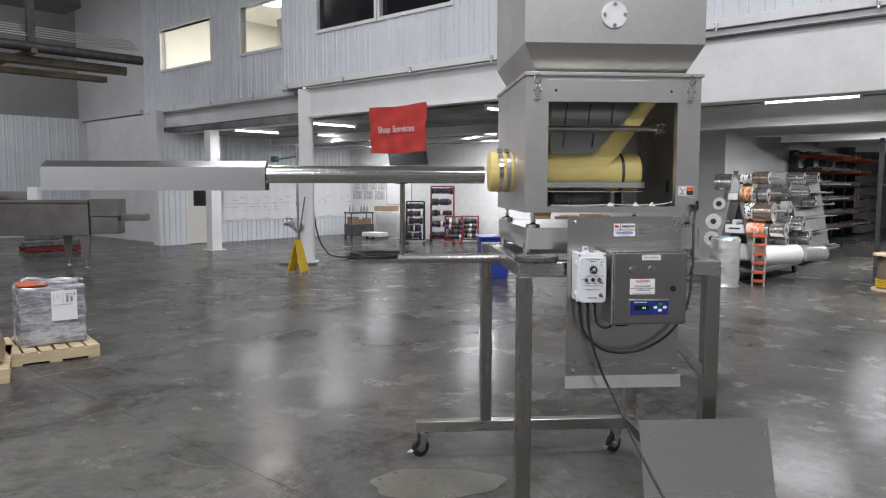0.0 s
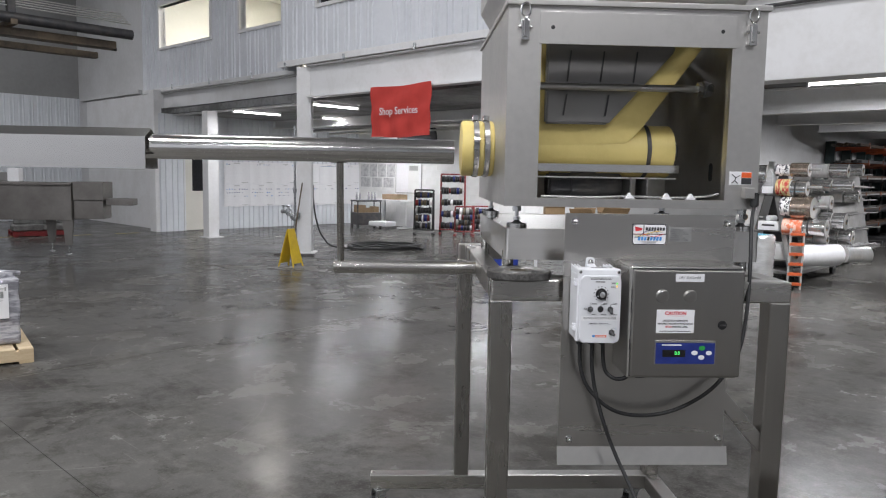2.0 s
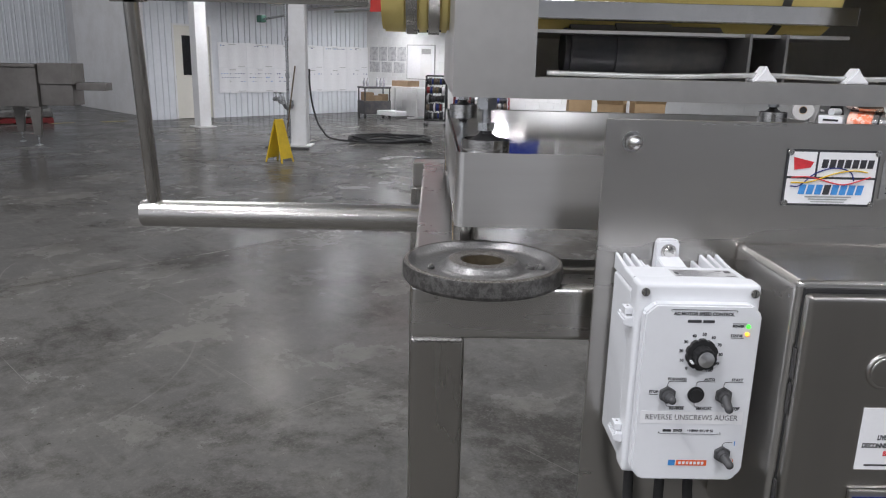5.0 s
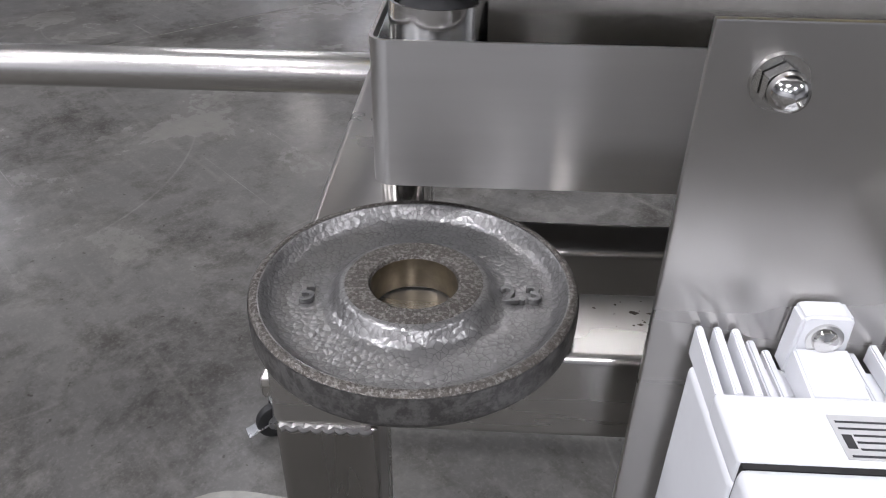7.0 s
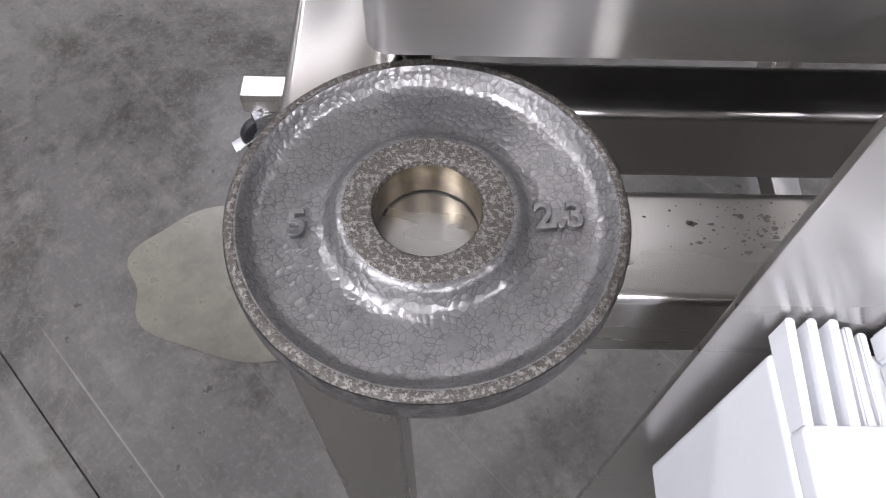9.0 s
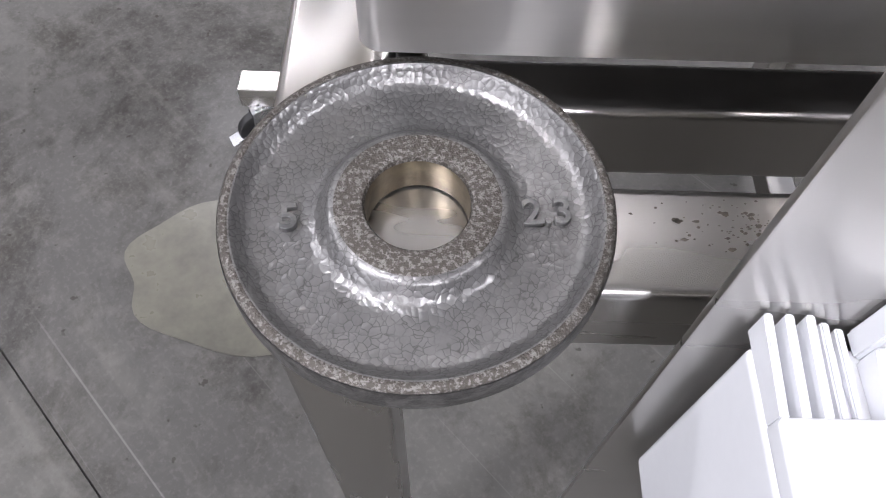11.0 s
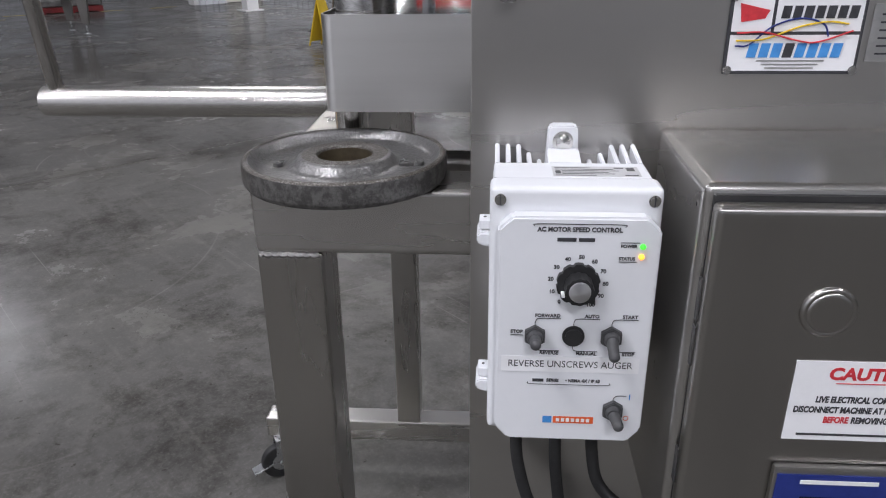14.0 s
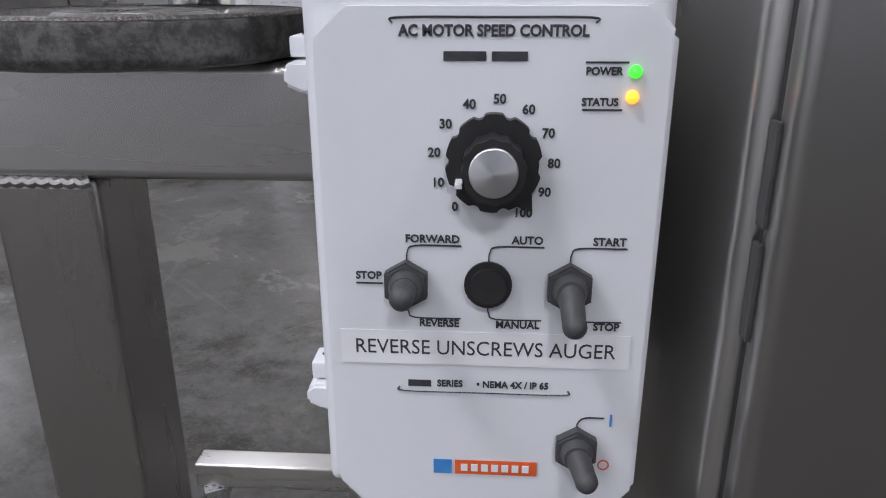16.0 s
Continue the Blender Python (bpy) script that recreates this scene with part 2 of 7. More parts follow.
def concrete():
    """Worn, sealed slab: broad stains, mottling, pale scuffs, thin scratches, gloss that follows the wear."""
    m = bpy.data.materials.new("sealed_concrete")
    m.use_nodes = True
    nt = m.node_tree
    b = nt.nodes["Principled BSDF"]
    co = nt.nodes.new("ShaderNodeTexCoord")

    def tex(sc, detail=6, rough=0.6, dist=0.0, rot=0.0, stretch=(1, 1, 1)):
        mp = nt.nodes.new("ShaderNodeMapping")
        mp.inputs["Rotation"].default_value = (0, 0, radians(rot))
        mp.inputs["Scale"].default_value = stretch
        n = nt.nodes.new("ShaderNodeTexNoise")
        n.inputs["Scale"].default_value, n.inputs["Detail"].default_value, n.inputs["Roughness"].default_value, n.inputs["Distortion"].default_value = sc, detail, rough, dist
        nt.links.new(co.outputs["Object"], mp.inputs["Vector"])
        nt.links.new(mp.outputs[0], n.inputs["Vector"])
        return n.outputs["Fac"]

    def ramp(src, lo, hi, a=0.0, c=1.0):
        r = nt.nodes.new("ShaderNodeMapRange")
        for i, val in ((1, lo), (2, hi), (3, a), (4, c)):
            r.inputs[i].default_value = val
        nt.links.new(src, r.inputs[0])
        return r.outputs[0]

    def blend(fac, col, under):
        x = nt.nodes.new("ShaderNodeMix")
        x.data_type = "RGBA"
        nt.links.new(fac, x.inputs["Factor"])
        if isinstance(under, tuple):
            x.inputs["A"].default_value = (*under, 1)
        else:
            nt.links.new(under, x.inputs["A"])
        x.inputs["B"].default_value = (*col, 1)
        return x.outputs["Result"]

    def vein(src, wide):
        """1 along the line where a slow noise passes its middle value, 0 beside it."""
        off, size = nt.nodes.new("ShaderNodeMath"), nt.nodes.new("ShaderNodeMath")
        off.operation, size.operation = "SUBTRACT", "ABSOLUTE"
        off.inputs[1].default_value = 0.5
        nt.links.new(src, off.inputs[0])
        nt.links.new(off.outputs[0], size.inputs[0])
        return ramp(size.outputs[0], 0.0, wide, 1.0, 0.0)

    def times(a, f):
        x = nt.nodes.new("ShaderNodeMath")
        x.operation = "MULTIPLY"
        nt.links.new(a, x.inputs[0])
        nt.links.new(f, x.inputs[1])
        return x.outputs[0]

    broad, mid = tex(0.33, 5, 0.6, 0.3), tex(1.3, 9, 0.68, 0.3, 25)
    c = blend(ramp(broad, 0.36, 0.64), (0.115, 0.112, 0.104), (0.076, 0.074, 0.07))
    c = blend(ramp(mid, 0.5, 0.66, 0, 0.6), (0.165, 0.159, 0.143), c)
    c = blend(ramp(tex(0.75, 10, 0.74, 0.4, 70), 0.5, 0.6, 0, 0.8), (0.036, 0.034, 0.03), c)
    c = blend(ramp(tex(3.6, 9, 0.76, 0.3, 10), 0.5, 0.63, 0, 0.5), (0.042, 0.039, 0.033), c)
    c = blend(ramp(tex(12, 6, 0.72), 0.5, 0.7, 0, 0.34), (0.17, 0.164, 0.15), c)
    c = blend(ramp(tex(80, 3, 0.6), 0.52, 0.7, 0, 0.22), (0.18, 0.174, 0.162), c)
    c = blend(ramp(tex(30, 3, 0.5), 0.69, 0.73, 0, 0.6), (0.03, 0.027, 0.021), c)
    # straight pale smears where things were dragged
    for rot, st in ((38, 7), (-22, 6), (84, 9)):
        line = times(ramp(tex(0.9, 5, 0.55, 0.05, rot, (0.28, st, 1)), 0.6, 0.78), ramp(tex(0.7, 4, 0.6, 0, rot + 40), 0.46, 0.62, 0, 0.5))
        c = blend(line, (0.2, 0.193, 0.172), c)
    # thin scratches, some straight and some in long arcs
    for rot, st in ((38, 70), (-64, 90), (8, 80)):
        line = times(ramp(tex(0.8, 2, 0.5, 0.05, rot, (0.4, st, 1)), 0.7, 0.74), ramp(tex(0.9, 3, 0.6, 0, rot), 0.5, 0.6, 0, 0.32))
        c = blend(line, (0.26, 0.252, 0.235), c)
    for rot, sc, wide in ((0, 0.28, 0.0011), (50, 0.4, 0.0014)):
        line = times(vein(tex(sc, 0.0, 0.4, 0.1, rot), wide), ramp(tex(1.1, 4, 0.6, 0, rot + 30), 0.5, 0.62, 0, 0.3))
        c = blend(line, (0.26, 0.252, 0.235), c)
    nt.links.new(c, b.inputs["Base Color"])
    nt.links.new(ramp(mid, 0.38, 0.66, 0.16, 0.32), b.inputs["Roughness"])
    b.inputs["Specular IOR Level"].default_value = 0.04
    bp = nt.nodes.new("ShaderNodeBump")
    bp.inputs["Strength"].default_value, bp.inputs["Distance"].default_value = 0.1, 0.004
    nt.links.new(tex(16, 5, 0.65), bp.inputs["Height"])
    nt.links.new(bp.outputs[0], b.inputs["Normal"])
    return m


CONCRETE = concrete()


# ---- mesh helpers ----
def merge(dst, src):
    me = bpy.data.meshes.new("tmp")
    src.to_mesh(me)
    src.free()
    dst.from_mesh(me)
    bpy.data.meshes.remove(me)
    return dst


def box(x0, x1, y0, y1, z0, z1, bev=0.0, seg=2, into=None):
    bm = bmesh.new()
    bmesh.ops.create_cube(bm, size=1, matrix=Matrix.LocRotScale(((x0 + x1) / 2, (y0 + y1) / 2, (z0 + z1) / 2), None, (abs(x1 - x0), abs(y1 - y0), abs(z1 - z0))))
    if bev:
        bmesh.ops.bevel(bm, geom=bm.edges[:], offset=bev, segments=seg, profile=0.6, affect="EDGES", clamp_overlap=True)
    return merge(into, bm) if into is not None else bm


def rod(p0, p1, r, seg=20, bev=0.0, r2=None, into=None):
    p0, p1 = Vector(p0), Vector(p1)
    bm = bmesh.new()
    bmesh.ops.create_cone(bm, cap_ends=True, segments=seg, radius1=r, radius2=r if r2 is None else r2, depth=(p1 - p0).length)
    if bev:
        rims = [e for e in bm.edges if len(e.link_faces) == 2 and any(len(f.verts) > 4 for f in e.link_faces)]
        bmesh.ops.bevel(bm, geom=rims, offset=bev, segments=2, affect="EDGES")
    bmesh.ops.transform(bm, matrix=Matrix.Translation((p0 + p1) / 2) @ (p1 - p0).to_track_quat("Z", "Y").to_matrix().to_4x4(), verts=bm.verts)
    return merge(into, bm) if into is not None else bm


def lathe(profile, seg=64, at=(0, 0, 0), m=None, into=None):
    """Turns (radius, height) pairs about the z axis."""
    bm = bmesh.new()
    rings = []
    for r, z in profile:
        rings.append([bm.verts.new((r * math.cos(2 * math.pi * i / seg), r * math.sin(2 * math.pi * i / seg), z)) for i in range(seg)])
    for a, b in zip(rings, rings[1:]):
        for i in range(seg):
            bm.faces.new((a[i], a[(i + 1) % seg], b[(i + 1) % seg], b[i]))
    bmesh.ops.transform(bm, matrix=m if m else Matrix.Translation(at), verts=bm.verts)
    return merge(into, bm) if into is not None else bm


def prism(outline, axis, a0, a1, bev=0.0, into=None):
    """A closed outline of pairs, drawn out along one axis from a0 to a1."""
    bm = bmesh.new()
    put = {"x": lambda p, a: (a, p[0], p[1]), "y": lambda p, a: (p[0], a, p[1]), "z": lambda p, a: (p[0], p[1], a)}[axis]
    v0 = [bm.verts.new(put(p, a0)) for p in outline]
    v1 = [bm.verts.new(put(p, a1)) for p in outline]
    bm.faces.new(v0), bm.faces.new(v1[::-1])
    k = len(outline)
    for i in range(k):
        bm.faces.new((v0[i], v1[i], v1[(i + 1) % k], v0[(i + 1) % k]))
    bmesh.ops.recalc_face_normals(bm, faces=bm.faces)
    if bev:
        bmesh.ops.bevel(bm, geom=bm.edges[:], offset=bev, segments=2, affect="EDGES", clamp_overlap=True)
    return merge(into, bm) if into is not None else bm


def hose(points, r, seg=12, steps=10, into=None):
    """A round cable through the points, smoothed."""
    pts = [Vector(p) for p in points]
    ext = [2 * pts[0] - pts[1], *pts, 2 * pts[-1] - pts[-2]]
    path = []
    for i in range(1, len(ext) - 2):
        a, b, c, d = ext[i - 1:i + 3]
        for s in range(steps):
            t = s / steps
            path.append(0.5 * (2 * b + (c - a) * t + (2 * a - 5 * b + 4 * c - d) * t * t + (3 * b - a - 3 * c + d) * t ** 3))
    path.append(pts[-1])
    bm = bmesh.new()
    rings, side = [], None
    for i, p in enumerate(path):
        way = (path[min(i + 1, len(path) - 1)] - path[max(i - 1, 0)]).normalized()
        side = way.orthogonal().normalized() if side is None else (side - way * side.dot(way)).normalized()
        up = way.cross(side)
        rings.append([bm.verts.new(p + r * (math.cos(2 * math.pi * k / seg) * side + math.sin(2 * math.pi * k / seg) * up)) for k in range(seg)])
    for a, b in zip(rings, rings[1:]):
        for k in range(seg):
            bm.faces.new((a[k], a[(k + 1) % seg], b[(k + 1) % seg], b[k]))
    bm.faces.new(rings[0][::-1]), bm.faces.new(rings[-1])
    return merge(into, bm) if into is not None else bm


def shade(me, limit=math.cos(radians(40))):
    """Smooths across soft edges, each face weighing by its area, so that flat faces stay flat."""
    k = len(me.polygons)
    nor, area = np.empty(k * 3, np.float32), np.empty(k, np.float32)
    me.polygons.foreach_get("normal", nor)
    me.polygons.foreach_get("area", area)
    nor = nor.reshape(k, 3)
    at = [[] for _ in me.vertices]
    for p in me.polygons:
        for v in p.vertices:
            at[v].append(p.index)
    out = []
    for p in me.polygons:
        for v in p.vertices:
            near = at[v]
            keep = nor[near] @ nor[p.index] > limit
            n = (nor[near] * (area[near] * keep)[:, None]).sum(0)
            out.append(n / max(1e-12, float(np.linalg.norm(n))))
    me.polygons.foreach_set("use_smooth", [True] * k)
    me.normals_split_custom_set(out)


def link(name, bm, mat, smooth=True):
    me = bpy.data.meshes.new(name)
    bmesh.ops.recalc_face_normals(bm, faces=bm.faces)
    bm.to_mesh(me)
    bm.free()
    me.materials.append(mat)
    if smooth:
        shade(me)
    return new(name, me)


def part(name, bm, mat, parent, label="", smooth=True):
    ob = link(name, bm, mat, smooth)
    ob.parent = parent
    return tagged(ob, label)


def thing(name, label, category, group="", m=None):
    ob = new(name)
    if m is not None:
        ob.matrix_world = m
    return tagged(ob, label, category, group)


def lone(name, bm, mat, label, category, group="", m=None):
    ob = link(name, bm, mat)
    if m is not None:
        ob.matrix_world = m
    return tagged(ob, label, category, group)


def structure(name, bm, mat, label="", m=None, category=""):
    ob = link(name, bm, mat)
    if m is not None:
        ob.matrix_world = m
    return tagged(ob, label, category, kind="structure")


def lettering(name, text, size, m, mat, parent, align="CENTER", width=1.0, depth=0.0002, bold=0.0, shear=0.0, label="", round_edge=0.0):
    cu = bpy.data.curves.new("tmp", "FONT")
    cu.body, cu.size, cu.align_x, cu.align_y, cu.extrude, cu.offset, cu.shear = text, size, align, "CENTER", depth, bold, shear
    cu.resolution_u = 3
    cu.bevel_depth, cu.bevel_resolution = round_edge, 2
    ob = bpy.data.objects.new("tmp", cu)
    scene.collection.objects.link(ob)
    me = bpy.data.meshes.new_from_object(ob.evaluated_get(bpy.context.evaluated_depsgraph_get()))
    bpy.data.objects.remove(ob)
    me.transform(m @ Matrix.Diagonal((width, 1, 1, 1)))
    me.materials.clear()
    me.materials.append(mat)
    me.name = name
    t = new(name, me)
    t.parent = parent
    return tagged(t, label)


# ---- the hall ----
U0, U1, D0, D1, TOP = -11.45, 26.0, -20.0, 22.0, 8.0
FRONT, LEFT_FRONT, BACK, SIDE = 0.0, 0.35, 6.15, -5.7


def ribbed(name, label, m, u0, u1, z0, z1, d, mat, pitch=0.3, depth=0.025, holes=()):
    """A wall along u with its face at d, clad in ribbed sheets three ribs wide; holes (u0, u1, z0, z1) go through it."""
    def free(a, b):
        spans = [(z0, z1)]
        for h in holes:
            if h[0] < b - 0.001 and a + 0.001 < h[1]:
                spans = [p for q in spans for p in ((q[0], min(q[1], h[2])), (max(q[0], h[3]), q[1])) if p[1] - p[0] > 0.01]
        return spans
    edges = sorted({u0, u1, *[h[0] for h in holes], *[h[1] for h in holes]})
    core = bmesh.new()
    for a, b in zip(edges, edges[1:]):
        for c, e in free(a, b):
            box(a, b, d + 0.002, d + 0.12, c, e, into=core)
    back = structure(name, core, mat, label, m, "wall")
    cuts = sorted({*edges, *[u0 + k * pitch * 3 for k in range(1, int((u1 - u0) / (pitch * 3)) + 1)]})
    for a, b in zip(cuts, cuts[1:]):
        if b - a < 0.03:
            continue
        line = [(a, 0.0)]
        k = math.ceil((a - u0) / pitch - 1e-6)
        while u0 + k * pitch < b - 0.03:
            for off, wide in ((0.02, 0.035), (pitch * 0.5, 0.016)):
                x = u0 + k * pitch + off
                if a + 0.012 < x and x + wide + 0.012 < b:
                    line += [(x - 0.012, 0.0), (x, -depth), (x + wide, -depth), (x + wide + 0.012, 0.0)]
            k += 1
        line.append((b, 0.0))
        for c, e in free(a, b):
            bm = bmesh.new()
            low = [bm.verts.new((x, d + y, c)) for x, y in line]
            top = [bm.verts.new((x, d + y, e)) for x, y in line]
            for p in range(len(line) - 1):
                bm.faces.new((low[p], low[p + 1], top[p + 1], top[p]))
            part("sheet", bm, mat, back)
    return back


def wall(name, u0, u1, d0, d1, z0, z1, mat, label):
    return structure(name, box(u0, u1, d0, d1, z0, z1), mat, label, HALL, "wall")


floor_base = structure("floor", box(U0 - 1, U1 + 1, D0 - 1, D1 + 1, -0.3, -0.006), JOINT, "polished grey concrete floor with stains", HALL, "floor")
# roof is out of view; its pale colour bounces light onto the steel
structure("ceiling", box(U0 - 1, U1 + 1, D0 - 1, D1 + 1, TOP, TOP + 0.2), ROOF, "unseen roof, pale to throw light back down", HALL, "ceiling")
# rear and east walls are unseen, whitened to brighten the steel's reflections
wall("wall_rear", U0, U1, D0 - 0.2, D0, 0, TOP, WHITE_METAL, "unseen hall wall, white to be reflected in the steel")
wall("wall_east", U1, U1 + 0.2, D0, D1, 0, TOP, WHITE_METAL, "unseen hall wall, white to be reflected in the steel")
wall("wall_end", 6.0, U1, D1, D1 + 0.2, 0, TOP, WHITE_METAL, "white metal end wall")
WEST = HALL @ Matrix.Translation((U0, 0, 0)) @ Matrix.Rotation(radians(90), 4, "Z")
ribbed("wall_west", "white ribbed metal wall, lower part", WEST, -14.0, LEFT_FRONT, 0, 3.5, 0, WHITE_METAL, pitch=0.24)
structure("wall_west_rear", box(D0, -14.0, 0.0, 0.12, 0, 3.5), WHITE_METAL, "white metal wall", WEST, "wall")
structure("wall_west_upper", box(D0, LEFT_FRONT, 0.0, 0.12, 3.5, TOP), SHADED_WALL, "plain grey upper wall, darkened in colour for the light falling off", WEST, "wall")

# mezzanine front, windows and dark windows
WIN = [(-6.22, -3.83, 4.43, 5.4), (-2.6, -0.62, 4.43, 5.42)]
DARK = [(0.54, 2.14, 4.46, 5.5), (2.28, 3.93, 4.46, 5.5)]
ribbed("wall_mezzanine_west", "white ribbed metal mezzanine wall", HALL, -7.2, -0.57, 3.42, TOP, LEFT_FRONT, WHITE_METAL, holes=WIN)
ribbed("wall_mezzanine_east", "white ribbed metal mezzanine wall", HALL, -0.57, 14.0, 3.55, TOP, FRONT, WHITE_METAL, holes=DARK)
wall("wall_mezzanine_far", 14.0, U1, 0.0, 0.12, 3.55, TOP, WHITE_METAL, "white metal mezzanine wall")
wall("wall_front_west", U0, -7.2, LEFT_FRONT, LEFT_FRONT + 0.12, 0, TOP, GREY_WALL, "grey wall beside the mezzanine")
wall("wall_front_corner", -7.2, -6.3, LEFT_FRONT, LEFT_FRONT + 0.12, 0, 3.37, WHITE_PAINT, "white wall beside the corner post")
wall("wall_return", -0.62, -0.575, 0.0, LEFT_FRONT, 3.42, TOP, WHITE_METAL, "white metal corner strip")
structure("trim_west", box(-7.1, -0.6, LEFT_FRONT - 0.07, LEFT_FRONT - 0.005, 3.37, 3.46, 0.006), WHITE_PAINT, "white metal ledge", HALL, "trim")
structure("trim_east", box(-0.62, U1, -0.085, -0.03, 3.44, 3.55, 0.006), WHITE_PAINT, "white metal ledge", HALL, "trim")


def beam(name, u0, u1, d, z0, z1, wide=0.2, mat=WHITE_PAINT):
    bm = box(u0, u1, d - wide / 2, d + wide / 2, z0, z0 + 0.025)
    box(u0, u1, d - wide / 2, d + wide / 2, z1 - 0.025, z1, into=bm)
    box(u0, u1, d - 0.012, d + 0.012, z0 + 0.025, z1 - 0.025, into=bm)
    return structure(name, bm, mat, "white painted steel beam", HALL, "beam")


beam("beam_west", -6.6, -0.13, 0.45, 2.8, 3.37)
beam("beam_middle", 0.23, 6.2, 0.06, 2.85, 3.43)
structure("beam_east", box(6.2, U1, -0.02, 0.3, 2.56, 3.44, 0.03), WHITE_PAINT, "deep white painted steel girder", HALL, "beam")
for k, (bu, bd) in enumerate(((-5.6, 3.2), (5.2, 3.0), (6.6, 5.4), (6.6, 7.7), (6.6, 10.5), (6.6, 14.0))):
    beam("beam_inner_%d" % k, bu, U1 if bu > 0 else 5.0, bd, 2.46 if bu > 0 else 2.62, 2.82)
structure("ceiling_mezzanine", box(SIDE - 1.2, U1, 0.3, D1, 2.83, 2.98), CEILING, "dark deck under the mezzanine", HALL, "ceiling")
ribbed("wall_side", "white ribbed metal side wall", HALL @ Matrix.Translation((SIDE, 0, 0)) @ Matrix.Rotation(radians(90), 4, "Z"), 0.0, BACK, 0, 2.83, 0, WHITE_METAL, holes=[(0.6, 1.54, 0, 2.1)])
back_wall = wall("wall_back", SIDE - 0.1, 6.0, BACK + 0.007, BACK + 0.2, 0, 2.83, WHITE_BLOCK, "white painted block wall")
wall("wall_inner_return", 5.9, 6.0, BACK + 0.2, D1, 0, 2.83, WHITE_PAINT, "white painted partition")
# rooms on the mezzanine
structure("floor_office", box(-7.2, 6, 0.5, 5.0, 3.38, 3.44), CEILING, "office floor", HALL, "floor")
structure("ceiling_office", box(-7.2, 6, 0.48, 5.0, 6.3, 6.4), WARM_WALL, "white office ceiling", HALL, "ceiling")
wall("wall_office_back", -7.2, -0.1, 4.6, 4.7, 3.44, 6.3, WARM_WALL, "cream office wall")
wall("wall_office_side", -7.25, -7.2, 0.48, 4.7, 3.44, 6.3, WARM_WALL, "cream office wall")
wall("wall_office_divider", -0.5, -0.4, 0.48, 4.7, 3.44, 6.3, WARM_WALL, "cream office wall")
# the room's lack of light is put into this wall's dark colour
wall("wall_dark_room", 0, 6, 4.0, 4.1, 3.44, 6.3, DARK_METAL, "room wall, coloured dark for the unlit room")


# ---- the machine's stand ----
T = 0.0635


def square_tube(x0, x1, y0, y1, z0, z1):
    return box(x0, x1, y0, y1, z0, z1, 0.006, 3)


stand = thing("machine_stand", "brushed stainless steel tube stand on casters", "stand")
FX0, FX1, FY, BY = -0.212, 0.612, 0.047, 1.08
for lx, ly, z0 in ((FX0, FY, 0.142), (FX1, FY, 0.142), (-0.242, BY, 0.2055), (0.608, BY, 0.2055)):
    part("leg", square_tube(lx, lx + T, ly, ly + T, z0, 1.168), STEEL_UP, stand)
part("front_beam", square_tube(FX0, FX1 + T, FY, FY + T, 1.168, 1.2315), STEEL, stand)
part("back_beam", square_tube(FX0 - 0.026, FX1 + T, BY, BY + T, 1.168, 1.2315), STEEL, stand)
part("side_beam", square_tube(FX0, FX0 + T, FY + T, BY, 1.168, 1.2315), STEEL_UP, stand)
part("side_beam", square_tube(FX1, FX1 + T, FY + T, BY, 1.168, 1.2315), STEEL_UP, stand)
part("cross_bar", square_tube(FX0 + T, FX1, 0.165, 0.205, 1.165, 1.225), STEEL, stand)
part("base_bar", square_tube(-0.611, 0.6755, BY, BY + T, 0.142, 0.2055), STEEL, stand)
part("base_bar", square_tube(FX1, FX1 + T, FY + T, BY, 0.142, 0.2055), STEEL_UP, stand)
bm = box(-0.02, 0.02, -0.02, 0.02, -0.30, 0.30, 0.004)
bmesh.ops.transform(bm, matrix=Matrix.Translation((0.435, 0.078, 0.945)) @ Matrix.Rotation(radians(-41), 4, "Y"), verts=bm.verts)
part("brace", bm, STEEL, stand)
for sx, sy in ((-0.145, 0.21), (0.59, 0.21), (-0.145, 0.9), (0.59, 0.9)):
    part("spacer", rod((sx, sy, 1.2), (sx, sy, 1.30), 0.018, 24), BRIGHT, stand)
# weld beads where the front legs meet the beam
for wx in (FX0, FX1):
    bm = hose([(wx + 0.004 + i * 0.0037, FY + 0.001 + 0.0012 * (i % 2), 1.1655 + 0.0012 * (i % 2)) for i in range(16)], 0.0034, 8, 3)
    part("weld_bead", bm, WORN_SHADED_SHEET, stand)
# support arm for the auger tube
arm = part("arm", rod((FX0 + 0.01, 0.572, 1.197), (-0.718, 0.572, 1.197), 0.0245, 28, 0.003), STEEL, stand)
part("post", rod((-0.694, 0.572, 1.212), (-0.694, 0.53, 1.562), 0.0125, 20), STEEL_UP, arm)
part("saddle", lathe([(0.0425, -0.028), (0.0445, -0.028), (0.0445, 0.028), (0.0425, 0.028)], 32, m=Matrix.Translation((-0.698, 0.53, 1.606)) @ Matrix.Rotation(radians(90), 4, "Y")), BRIGHT, arm)


